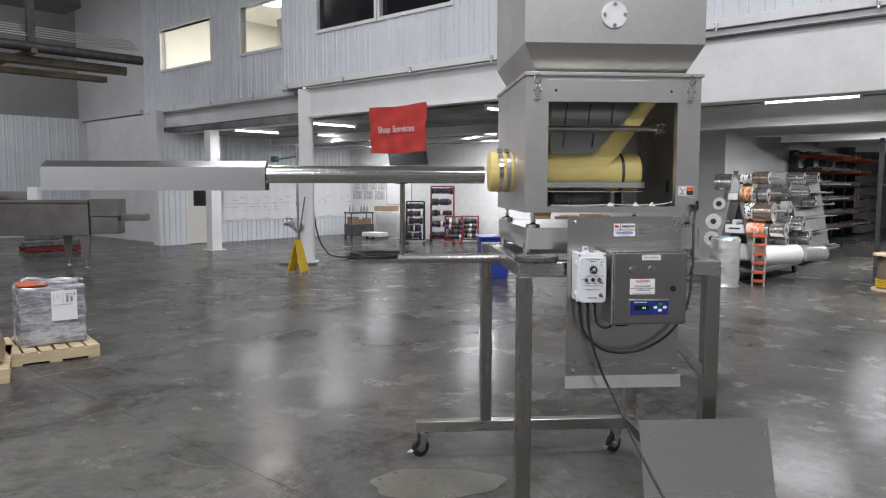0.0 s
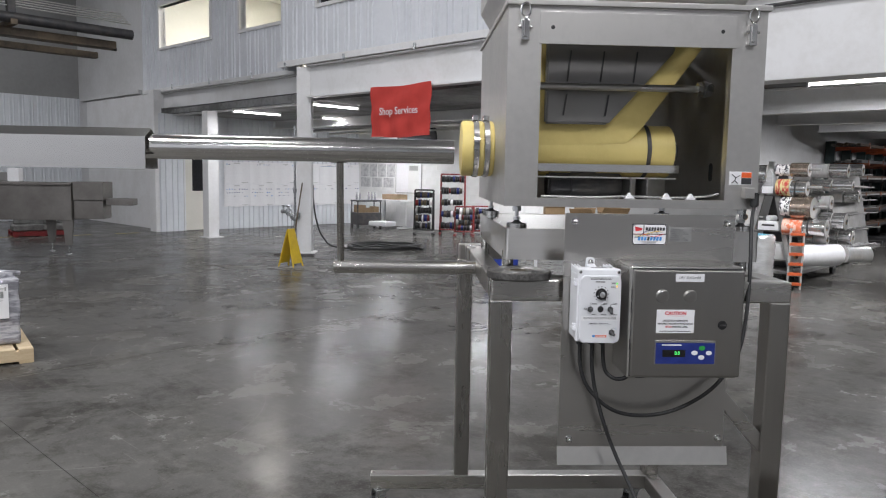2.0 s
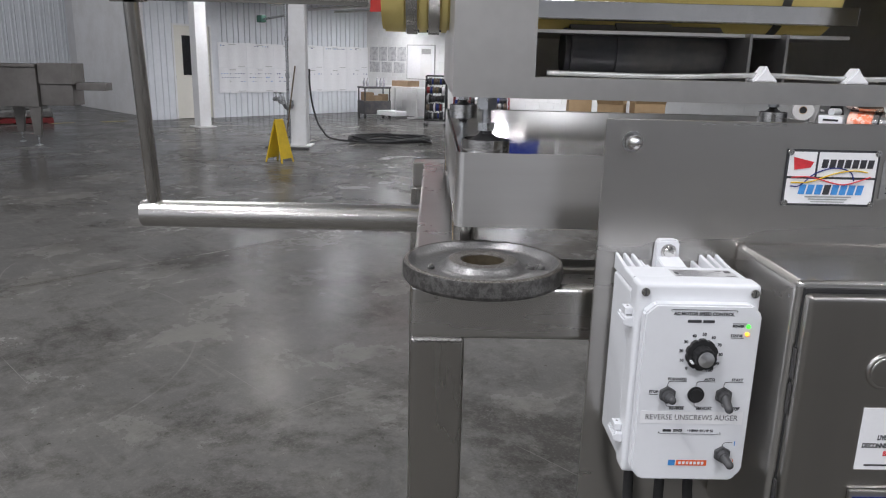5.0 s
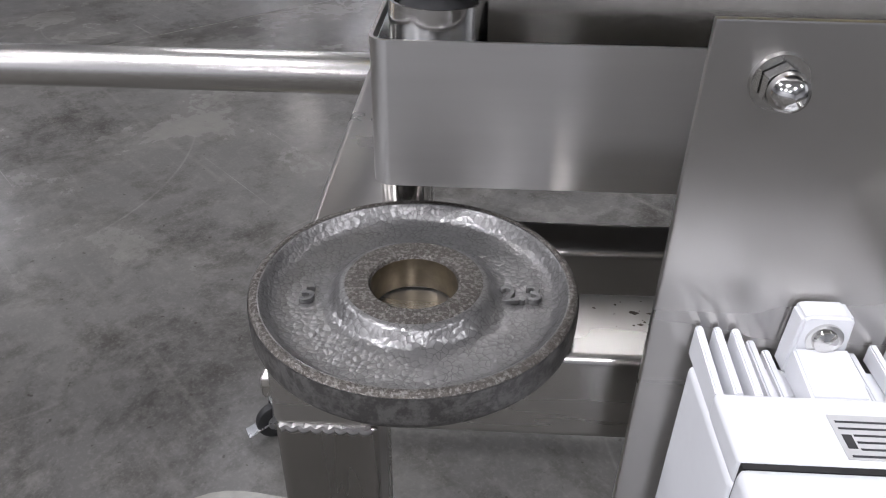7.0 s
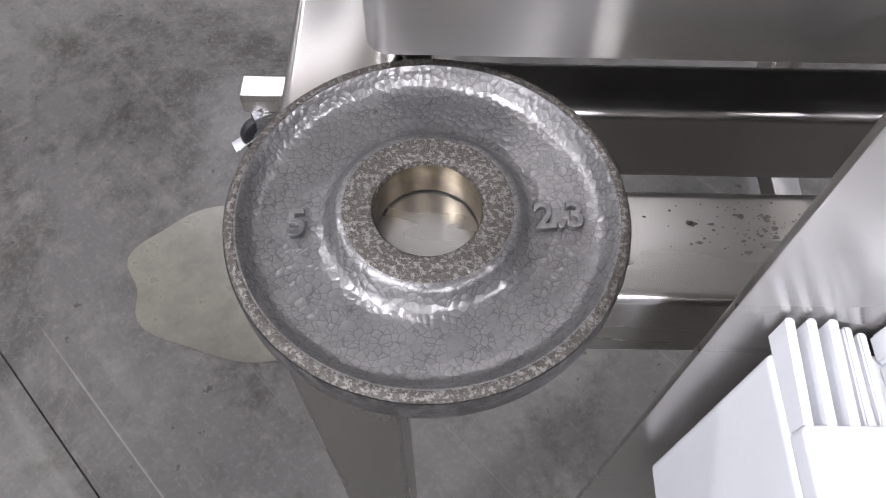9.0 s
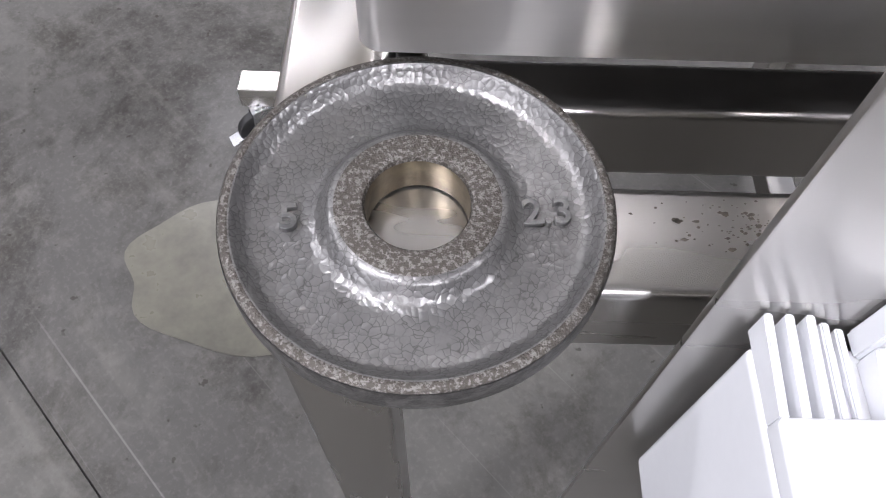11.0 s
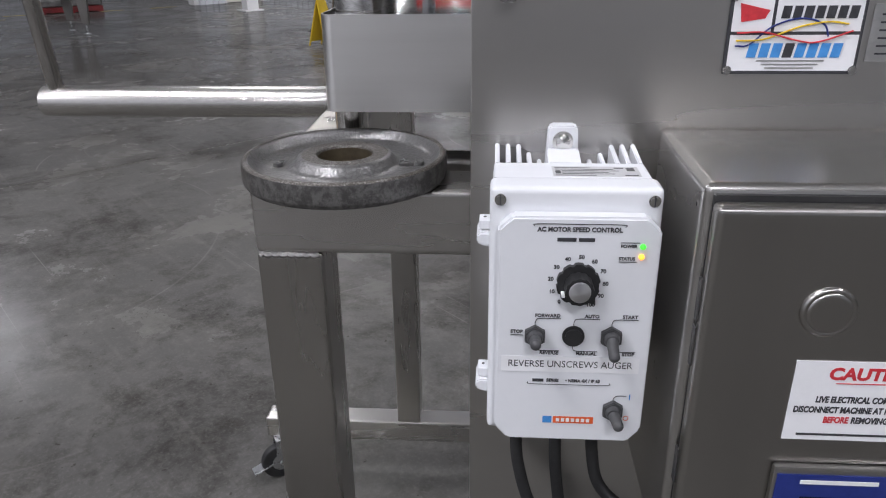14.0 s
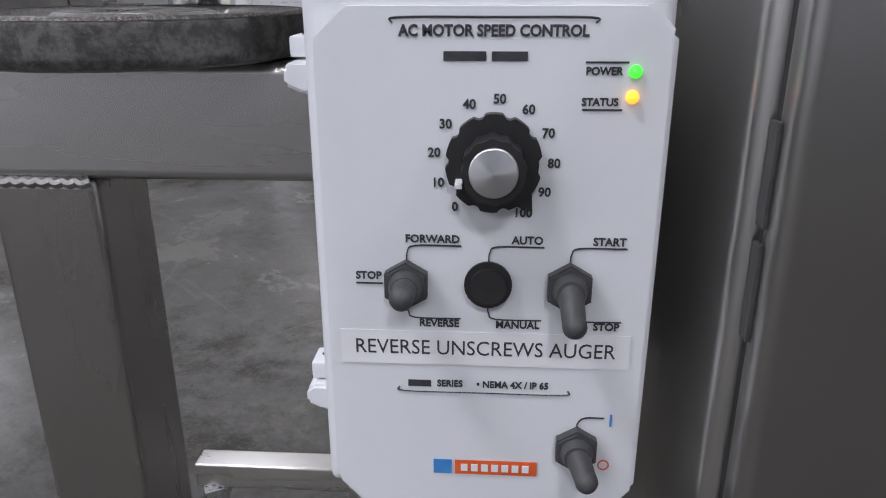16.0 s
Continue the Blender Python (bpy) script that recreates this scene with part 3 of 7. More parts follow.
def caster(x, y, turn):
    """A 5 inch swivel caster with a brake pedal."""
    m = Matrix.Translation((x, y, 0)) @ Matrix.Rotation(radians(turn), 4, "Z") @ Matrix.Scale(0.142 / 0.165, 4)

    def put(bm):
        bmesh.ops.transform(bm, matrix=m, verts=bm.verts)
        return bm
    tyre = [(0.03, -0.016), (0.056, -0.016), (0.0615, -0.012), (0.0635, 0), (0.0615, 0.012), (0.056, 0.016), (0.03, 0.016)]
    wheel = part("caster", put(lathe(tyre, 32, m=pose(0.03, 0, 0.0635, 90, 0, 0))), BLACK, stand, "black rubber caster wheel with zinc fork")
    bm = lathe([(0.012, -0.02), (0.03, -0.017), (0.03, 0.017), (0.012, 0.02)], 24, m=pose(0.03, 0, 0.0635, 90, 0, 0))
    rod((0.03, -0.03, 0.0635), (0.03, 0.03, 0.0635), 0.008, 12, into=bm)
    part("hub", put(bm), ZINC, wheel)
    bm = box(-0.04, 0.045, -0.04, 0.04, 0.158, 0.165, 0.002)
    for s in (-1, 1):
        prism([(-0.03, 0.15), (0.04, 0.15), (0.048, 0.06), (0.03, 0.045), (0.012, 0.06)], "y", s * 0.022 - 0.002, s * 0.022 + 0.002, into=bm)
    rod((0, 0, 0.146), (0, 0, 0.16), 0.032, 24, into=bm)
    for s in (-1, 1):
        rod((s * 0.028, s * 0.028, 0.16), (s * 0.028, s * 0.028, 0.172), 0.006, 8, into=bm)
    part("fork", put(bm), ZINC, wheel)
    bm = box(0.03, 0.1, -0.02, 0.02, 0.085, 0.09, 0.002)
    bmesh.ops.transform(bm, matrix=pose(0, 0, -0.01, 0, 18, 0), verts=bm.verts)
    part("brake_pedal", put(bm), ZINC, wheel)


caster(-0.565, BY + 0.025, -150)
caster(0.565, BY + 0.025, -150)
caster(FX0 + 0.03, FY + 0.032, 200)
caster(FX1 + 0.03, FY + 0.032, 160)

# ---- weighing platform ----
scale_deck = thing("weighing_platform", "brushed stainless steel weighing platform on the stand", "scale")
x0, x1, y0, y1, z0, z1 = -0.161, 0.62, 0.155, 0.985, 1.277, 1.371
bm = bmesh.new()
rings = []
for inset, z in ((0, z0), (0, z1), (0.004, z1), (0.004, z0)):
    ring = []
    for cx, cy, a0 in ((x1, y1, 0), (x0, y1, 90), (x0, y0, 180), (x1, y0, 270)):
        sx, sy = (-1 if cx == x1 else 1), (-1 if cy == y1 else 1)
        for k in range(7):
            a = radians(a0 + k * 15)
            r = 0.012 - inset * 0.6
            ring.append(bm.verts.new((cx + sx * (0.012 + 0.0) + r * math.cos(a), cy + sy * 0.012 + r * math.sin(a), z)))
    rings.append(ring)
for p, q in zip(rings, rings[1:] + rings[:1]):
    for k in range(28):
        bm.faces.new((p[k], p[(k + 1) % 28], q[(k + 1) % 28], q[k]))
part("skirt", bm, SCALE_STEEL, scale_deck)
part("deck", box(x0 + 0.005, x1 - 0.005, y0 + 0.005, y1 - 0.005, z1 - 0.006, z1 - 0.001, 0.001), DECK, scale_deck)
part("frame", box(-0.12, 0.57, 0.2, 0.94, 1.285, 1.31, 0.004), DARK_METAL, scale_deck, "dark load cell frame")
for cx, cy in ((-0.122, 0.2), (0.58, 0.2), (-0.122, 0.93), (0.58, 0.93)):
    part("cup", lathe([(0.026, 0), (0.031, 0), (0.031, 0.0145), (0.0285, 0.0145), (0.0285, 0.004), (0.0, 0.004)], 40, (cx, cy, z1 - 0.001)), BRIGHT, scale_deck, "steel cup for a levelling foot")

# ---- seasoner housing ----
seasoner = thing("seasoning_machine", "grey stainless seasoning applicator with open front and hopper", "machine")
X0, X1, Y0, Y1, Z0, Z1 = -0.167, 0.611, 0.165, 0.985, 1.438, 2.03
OX0, OX1, OZ0, OZ1 = -0.067, 0.508, 1.464, 1.92
G = 0.004
face = bmesh.new()
for a in ((X0, OX0, Z0, Z1), (OX1, X1, Z0, Z1), (OX0, OX1, Z0, OZ0), (OX0, OX1, OZ1, Z1)):
    box(a[0], a[1], Y0, Y0 + G, a[2], a[3], into=face)
bmesh.ops.remove_doubles(face, verts=face.verts, dist=0.0001)
for a in ((OX0 - G, OX0, OZ0, OZ1), (OX1, OX1 + G, OZ0, OZ1)):
    box(a[0], a[1], Y0 + G, Y0 + 0.035, a[2], a[3], into=face)
box(OX0, OX1, Y0 + G, Y0 + 0.035, OZ0 - G, OZ0, into=face)
part("front_frame", face, SHEET, seasoner)
part("header_panel", box(OX0 - 0.006, OX1 + 0.008, Y0 - 0.004, Y0 - 0.0005, 1.918, 2.012, 0.0015), SHEET, seasoner)
for s in ((X0, X0 + G), (X1 - G, X1)):
    part("side_panel", box(s[0], s[1], Y0 + G, Y1, Z0, Z1, 0.001), SHEET, seasoner)
part("back_panel", box(X0 + G, X1 - G, Y1 - G, Y1, Z0, Z1), SHEET, seasoner)
part("base_panel", box(X0 + G, X1 - G, Y0 + 0.036, Y1 - G, Z0, Z0 + G), DECK, seasoner)
rim = bmesh.new()
box(X0 - 0.006, X1 + 0.008, Y0 - 0.012, Y0 + 0.02, Z1 - 0.002, Z1 + 0.014, 0.002, into=rim)
box(X0 - 0.006, X0 + 0.02, Y0 + 0.02, Y1, Z1 - 0.002, Z1 + 0.014, 0.002, into=rim)
box(X1 - 0.02, X1 + 0.008, Y0 + 0.02, Y1, Z1 - 0.002, Z1 + 0.014, 0.002, into=rim)
box(X0 - 0.006, X1 + 0.008, Y1, Y1 + 0.02, Z1 - 0.002, Z1 + 0.014, 0.002, into=rim)
part("rim", rim, SHEET, seasoner)


def hopper_shell():
    bm = bmesh.new()
    levels = [(0.058, Z1 + 0.012), (-0.008, 2.168), (-0.008, 2.62)]
    rings = [[bm.verts.new(p + (z,)) for p in ((X0 + i, Y0 + i), (X1 - i, Y0 + i), (X1 - i, Y1 - i), (X0 + i, Y1 - i))] for i, z in levels]
    for a, b in zip(rings, rings[1:]):
        for k in range(4):
            bm.faces.new((a[k], a[(k + 1) % 4], b[(k + 1) % 4], b[k]))
    bm.faces.new(rings[2])
    return bm


hopper = part("hopper", hopper_shell(), SHEET, seasoner, smooth=False)
part("sight_port", rod((0.212, Y0 - 0.007, 2.287), (0.212, Y0 - 0.017, 2.287), 0.0565, 40, 0.002), LABEL, hopper, "round white port cover with four bolts")
for a in range(4):
    px, pz = 0.212 + 0.045 * math.cos(a * math.pi / 2), 2.287 + 0.045 * math.sin(a * math.pi / 2)
    part("bolt", rod((px, Y0 - 0.016, pz), (px, Y0 - 0.024, pz), 0.0075, 12, 0.002), ZINC, hopper)
for lx in (-0.118, 0.562):
    latch = bmesh.new()
    box(lx - 0.012, lx + 0.012, Y0 - 0.016, Y0 - 0.0005, 1.925, 1.985, 0.003, into=latch)
    rod((lx - 0.02, Y0 - 0.01, 1.965), (lx + 0.02, Y0 - 0.01, 1.965), 0.0045, 10, into=latch)
    box(lx - 0.006, lx + 0.006, Y0 - 0.022, Y0 - 0.014, 1.935, 1.99, 0.002, into=latch)
    ring = [(lx + 0.014 * math.cos(a), Y0 - 0.016, 2.012 + 0.02 * math.sin(a)) for a in [i * math.pi / 6 for i in range(13)]]
    hose(ring, 0.003, 8, 3, into=latch)
    part("draw_latch", latch, BRIGHT, seasoner, "polished draw latch")
for hx in (-0.035, 0.475):
    part("screw_hole", rod((hx, Y0 - 0.0045, 1.966), (hx, Y0 - 0.003, 1.966), 0.006, 16), BLACK, seasoner)
# yellow trough and auger barrel inside
YC, ZC, YR = 0.53, 1.62, 0.09
trough = part("trough", prism([(X0 + 0.006, 1.62), (0.28, 1.64), (0.335, 1.70), (0.525, 1.965), (0.525, 2.025), (X0 + 0.006, 2.025)], "y", 0.441, 0.619, 0.004), YELLOW, seasoner, "yellow moulded feed trough")
barrel = part("barrel", rod((X0 + 0.006, YC, ZC), (0.452, YC, ZC), YR, 48, 0.006), YELLOW, seasoner, "yellow moulded auger barrel")
for bx in (0.36,):
    part("hose_clamp", lathe([(YR + 0.001, -0.007), (YR + 0.0025, -0.007), (YR + 0.0025, 0.007), (YR + 0.001, 0.007)], 48, m=Matrix.Translation((bx, YC, ZC)) @ Matrix.Rotation(radians(90), 4, "Y")), DARK_METAL, barrel)
part("bearing", rod((0.452, YC, ZC), (0.482, YC, ZC), 0.03, 24, 0.003), DARK_METAL, seasoner)
# bead-blasted plate; the shade on it is put into the darker steel
agit = part("agitator_plate", prism([(-0.006, 1.704), (0.205, 1.704), (0.42, 1.945), (0.42, 2.02), (-0.006, 2.02)], "y", 0.405, 0.438, 0.006), WORN_SHADED_SHEET, seasoner, "grey metal side plate with ribs")
for gx, gz0, gz1 in ((0.06, 1.84, 1.94), (0.17, 1.84, 1.94), (0.28, 1.84, 1.94), (0.05, 1.73, 1.8), (0.19, 1.73, 1.8)):
    part("rib", prism([(gx, gz0), (gx + 0.004, gz0), (gx + 0.014, gz1), (gx + 0.01, gz1)], "y", 0.397, 0.405), DARK_METAL, agit)
shaft = part("vibrator_shaft", rod((X0 + 0.005, 0.35, 1.818), (0.5, 0.35, 1.818), 0.0115, 20), STEEL, seasoner)
for cx, r in ((0.478, 0.022), (0.497, 0.026), (0.512, 0.022)):
    part("nut", rod((cx, 0.35, 1.818), (cx + 0.013, 0.35, 1.818), r, 6), ZINC, shaft)
part("tray", box(X0 + 0.006, 0.45, 0.40, 0.43, 1.545, 1.572, 0.002), BRIGHT, seasoner, "bright steel tray edge")
part("tray_floor", box(X0 + 0.006, 0.44, 0.40, 0.7, 1.525, 1.530), SHEET, seasoner)
motor = part("motor", rod((0.02, 0.5, 1.5), (0.28, 0.5, 1.5), 0.045, 28, 0.008), DARK_METAL, seasoner, "dark vibrator motor")
part("motor_rib", lathe([(0.046, -0.03), (0.05, -0.03), (0.05, 0.06), (0.046, 0.06)], 24, m=Matrix.Translation((0.13, 0.5, 1.5)) @ Matrix.Rotation(radians(90), 4, "Y")), DARK_METAL, motor)
for mx in (0.28, 0.335):
    part("bracket", box(mx, mx + 0.004, 0.38, 0.5, 1.442, 1.53), WORN_SHADED_SHEET, seasoner)
part("inner_cable", hose([(-0.05, 0.185, 1.469), (0.1, 0.186, 1.468), (0.22, 0.186, 1.472), (0.34, 0.186, 1.47), (0.45, 0.187, 1.474), (0.5, 0.19, 1.484)], 0.0035), GREY_LABEL, seasoner)
for kx in (0.22, 0.335, 0.41):
    part("cable_clip", prism([(kx - 0.017, 1.4645), (kx + 0.017, 1.4645), (kx + 0.005, 1.476), (kx, 1.485), (kx - 0.006, 1.476)], "y", 0.174, 0.196, 0.002), LABEL, seasoner)
bm = prism([(0.52 + 0.017 * math.cos(a), 1.552 + (0.02 if math.sin(a) > 0 else -0.02) + 0.012 * math.sin(a)) for a in [i * math.pi / 8 for i in range(16)]], "x", 0, 0.0005)
bmesh.ops.transform(bm, matrix=Matrix.Translation((X1 - G - 0.001, 0.5 - 0.5, 0)) @ Matrix.Rotation(0, 4, "Z"), verts=bm.verts)
part("slot", bm, BLACK, seasoner)
sticker = part("warning_sticker", box(0.52, 0.59, Y0 - 0.0012, Y0 - 0.0002, 1.513, 1.553, 0.0004), LABEL, seasoner, "white and red hazard sticker")
part("sticker_bar", box(0.557, 0.588, Y0 - 0.0022, Y0 - 0.0013, 1.535, 1.551), ORANGE, sticker)
part("sticker_bar", box(0.557, 0.588, Y0 - 0.0022, Y0 - 0.0013, 1.515, 1.534), INK, sticker)
bm = hose([(0.527, Y0 - 0.002, 1.545), (0.54, Y0 - 0.002, 1.536), (0.552, Y0 - 0.002, 1.542)], 0.0012, 6)
hose([(0.54, Y0 - 0.002, 1.536), (0.536, Y0 - 0.002, 1.526), (0.527, Y0 - 0.002, 1.518)], 0.0014, 6, into=bm)
hose([(0.536, Y0 - 0.002, 1.527), (0.546, Y0 - 0.002, 1.518)], 0.0014, 6, into=bm)
part("sticker_mark", bm, INK, sticker)
plug = part("plug", box(0.559, 0.589, Y0 - 0.03, Y0 - 0.0005, 1.472, 1.505, 0.003), SHEET, seasoner, "grey cable plug")
part("gland", rod((0.594, Y0 - 0.018, 1.49), (0.594, Y0 - 0.018, 1.447), 0.013, 16, 0.003), BLACK, plug)
# levelling feet between housing and platform
for cx, cy in ((-0.122, 0.2), (0.58, 0.2), (-0.122, 0.93), (0.58, 0.93)):
    foot = part("levelling_foot", lathe([(0.0, 0.004), (0.025, 0.004), (0.025, 0.01), (0.009, 0.021), (0.007, 0.03), (0.0, 0.03)], 28, (cx, cy, z1 - 0.001)), BLACK, seasoner, "black levelling foot with threaded stud")
    part("stud", rod((cx, cy, z1 + 0.02), (cx, cy, Z0), 0.006, 14), ZINC, foot)
    part("nut", rod((cx, cy, Z0 - 0.016), (cx, cy, Z0 - 0.001), 0.014, 6), ZINC, foot)
    part("nut", rod((cx, cy, z1 + 0.024), (cx, cy, z1 + 0.034), 0.012, 6), ZINC, foot)
# auger tube, yellow collar and cover
for a, b in ((-0.276, -0.236), (-0.22, -0.2), (-0.184, X0)):
    part("collar", rod((a, YC, ZC), (b, YC, ZC), 0.095, 48, 0.004), YELLOW, seasoner, "yellow flexible collar")
part("collar_core", rod((-0.266, YC, ZC), (X0, YC, ZC), 0.088, 40), STEEL, seasoner)
for cx in (-0.228, -0.192):
    cl = part("hose_clamp", lathe([(0.0955, -0.009), (0.0985, -0.009), (0.0985, 0.009), (0.0955, 0.009)], 48, m=Matrix.Translation((cx, YC, ZC)) @ Matrix.Rotation(radians(90), 4, "Y")), BRIGHT, seasoner, "bright hose clamp")
    part("clamp_screw", box(cx - 0.01, cx + 0.01, YC - 0.03, YC + 0.01, ZC + 0.094, ZC + 0.112, 0.003), BRIGHT, cl)
part("auger_tube", rod((-0.30, YC, 1.606), (-1.42, YC, 1.606), 0.0415, 48, 0.002), BRIGHT, seasoner, "polished stainless auger tube")
cover_out = [(0.468, 1.53), (0.468, 1.638), (0.53, 1.668), (0.592, 1.638), (0.592, 1.53)]
cover = bmesh.new()
inner = [(0.471, 1.53), (0.471, 1.636), (0.53, 1.664), (0.589, 1.636), (0.589, 1.53)]
prism(cover_out + inner[::-1], "x", -2.345, -1.335, into=cover)
for fy in ((0.471, 0.486), (0.574, 0.589)):
    box(-2.345, -1.335, fy[0], fy[1], 1.53, 1.533, into=cover)
part("auger_cover", cover, COVER, seasoner, "folded stainless cover over the auger")

# ---- front plate, enclosure and speed control ----
PX0, PX1, PY = -0.01, 0.48, 0.016
plate = thing("mounting_plate", "brushed stainless mounting plate on the machine's front", "panel")
part("sheet", box(PX0, PX1, PY, PY + 0.004, 0.745, 1.427, 0.0012), STEEL, plate)
part("lip", prism([(PY, 0.7455), (PY + 0.004, 0.7455), (PY - 0.008, 0.694), (PY - 0.012, 0.694)], "x", PX0 - 0.002, PX1 + 0.012), SHEET, plate)
for hx in (0.13, 0.42):
    part("bracket", box(hx - 0.02, hx + 0.02, PY + 0.004, 0.154, 1.29, 1.35, 0.003), STEEL, plate)
for bx, bz in ((0.018, 1.404), (0.455, 1.402), (0.022, 0.768), (0.462, 0.772)):
    nut = rod((bx, PY, bz), (bx, PY - 0.003, bz), 0.0112, 28)
    rod((bx, PY - 0.003, bz), (bx, PY - 0.011, bz), 0.0086, 6, 0.001, into=nut)
    lathe([(0.0076, 0), (0.0075, 0.003), (0.0063, 0.0065), (0.004, 0.0085), (0.0001, 0.0092)], 24, m=Matrix.Translation((bx, PY - 0.0108, bz)) @ pose(0, 0, 0, 90, 0, 0), into=nut)
    part("acorn_nut", nut, BRIGHT, plate, "polished acorn nut")

FACE = Matrix.Rotation(radians(90), 4, "X")


def on_face(x, y, z):
    return Matrix.Translation((x, y, z)) @ FACE


badge = thing("maker_badge", "white and black riveted maker's badge on the plate", "label")
BYF = PY - 0.0015
part("backing", box(0.183, 0.282, BYF, PY - 0.0003, 1.34, 1.4, 0.0004), INK, badge)
for r in ((0.1855, 0.2145, 1.3715, 1.3975), (0.217, 0.2795, 1.3715, 1.3975), (0.1855, 0.2795, 1.3425, 1.369)):
    part("field", box(r[0], r[1], BYF - 0.0004, BYF - 0.0001, r[2], r[3]), LABEL, badge)
part("mark", prism([(0.19, 1.392), (0.212, 1.387), (0.209, 1.381), (0.192, 1.3785)], "y", BYF - 0.0009, BYF - 0.0005), RED_INK, badge)
for k in range(7):
    a = 0.2205 + k * 0.0081
    part("mark", prism([(a, 1.381), (a + 0.0062, 1.381), (a + 0.0072, 1.39), (a + 0.001, 1.39)], "y", BYF - 0.0009, BYF - 0.0005), INK, badge)
for k in range(8):
    a = 0.199 + k * 0.0088
    part("mark", prism([(a, 1.3525), (a + 0.0068, 1.3525), (a + 0.0085, 1.363), (a + 0.0017, 1.363)], "y", BYF - 0.0009, BYF - 0.0005), BLUE_INK if k != 3 else INK, badge)
for k, (mat_k, pts) in enumerate(((NAVY, ((0.19, 1.361), (0.2, 1.362), (0.215, 1.375), (0.235, 1.381), (0.252, 1.377), (0.257, 1.368))),
                                  (YELLOW_SIGN, ((0.19, 1.365), (0.21, 1.366), (0.235, 1.375), (0.255, 1.3785), (0.27, 1.377))),
                                  (RED_INK, ((0.19, 1.3705), (0.21, 1.371), (0.235, 1.365), (0.25, 1.364), (0.274, 1.372))))):
    part("swoosh", hose([(p[0], BYF - 0.0009 - k * 0.0003, p[1]) for p in pts], 0.0007, 6, 6), mat_k, badge)
for k, w in enumerate((0.05, 0.042, 0.036)):
    part("print_line", box(0.232 - w / 2, 0.232 + w / 2, BYF - 0.0008, BYF - 0.0005, 1.3495 - k * 0.0027, 1.3506 - k * 0.0027), GREY_LABEL, badge)
for rx, rz in ((0.186, 1.343), (0.279, 1.343), (0.186, 1.397), (0.279, 1.397)):
    part("rivet", rod((rx, BYF, rz), (rx, BYF - 0.0025, rz), 0.0034, 14, 0.001), BRIGHT, badge)
plaque = thing("rating_plate", "small etched metal rating plate on the plate", "label")
part("backing", box(0.287, 0.354, BYF, PY - 0.0003, 1.349, 1.391, 0.0004), GREY_LABEL, plaque)
for k in range(6):
    part("print_line", box(0.293, 0.345 - (k % 3) * 0.008, BYF - 0.0005, BYF - 0.0001, 1.3545 + k * 0.0057, 1.3558 + k * 0.0057), INK, plaque)

# steel enclosure
enc = thing("control_enclosure", "brushed stainless control enclosure with weight display", "enclosure")
EX0, EX1, EZ0, EZ1, EY = 0.141, 0.447, 0.991, 1.297, -0.125
shell = bmesh.new()
box(EX0, EX1, EY, PY - 0.001, EZ0, EZ1, 0.007, 3, into=shell)
part("body", shell, STEEL, enc)
part("gasket", box(EX0 + 0.006, EX1 - 0.004, EY - 0.004, EY + 0.002, EZ0 + 0.006, EZ1 - 0.006), BLACK, enc)
DY = -0.143
door = part("door", box(0.1455, 0.4445, DY, EY - 0.004, 0.999, 1.288, 0.005, 3), STEEL_UP, enc, "stainless door")
# thin dark blocks in place of the shaded hinge notches in the door gap
for hz0, hz1 in ((1.17, 1.2), (1.205, 1.235), (1.07, 1.1)):
    part("hinge", box(0.1442, 0.1458, EY - 0.009, EY - 0.003, hz0, hz1, 0.0004), DARK_METAL, enc)
for bx in (0.223, 0.298):
    part("hole_plug", lathe([(0.0178, 0), (0.0178, 0.0012), (0.0168, 0.0026), (0.0155, 0.003), (0.0142, 0.0026), (0.0136, 0.0034), (0.012, 0.0038), (0.0001, 0.0039)], 48, m=Matrix.Translation((bx, DY, 1.2185)) @ FACE), STEEL_UP, door, "round steel hole plug")
lock = part("lock", rod((0.388, DY, 1.142), (0.388, DY - 0.006, 1.142), 0.012, 24, 0.002), BLACK, door)
part("lock_slot", box(0.38, 0.396, DY - 0.009, DY - 0.006, 1.1405, 1.1435), DARK_METAL, lock)
LY = DY - 0.0007
cau = part("caution_label", box(0.21, 0.3125, LY, DY - 0.0001, 1.1195, 1.1825, 0.0003), LABEL, door, "white caution label with red heading")
lettering("caution_text", "CAUTION", 0.0125, on_face(0.261, LY - 0.0001, 1.1725), RED_INK, cau, width=1.02, bold=0.0005, shear=0.08)
part("underline", box(0.238, 0.284, LY - 0.0003, LY - 0.0001, 1.1652, 1.1659), RED_INK, cau)
for k, line in enumerate(("LIVE ELECTRICAL COMPONENTS", "DISCONNECT MACHINE AT POWER SOURCE")):
    lettering("caution_text", line, 0.0066, on_face(0.261, LY - 0.0001, 1.1525 - k * 0.0082), INK, cau, width=0.7, bold=0.00025, shear=0.08)
lettering("caution_text", "BEFORE", 0.0068, on_face(0.243, LY - 0.0001, 1.1362), RED_INK, cau, width=0.7, bold=0.00025, shear=0.08)
lettering("caution_text", "REMOVING COVER.", 0.0068, on_face(0.274, LY - 0.0001, 1.1362), INK, cau, width=0.7, bold=0.00025, shear=0.08)
part("print_line", box(0.219, 0.303, LY - 0.0003, LY - 0.0001, 1.1235, 1.1252), INK, cau)
dry = part("name_label", box(0.257, 0.334, LY, DY - 0.0001, 1.258, 1.279, 0.0003), LABEL, door, "white engraved name label")
lettering("name_text", "DRY SEASONER", 0.0088, on_face(0.2955, LY - 0.0001, 1.2683), INK, dry, width=0.95)
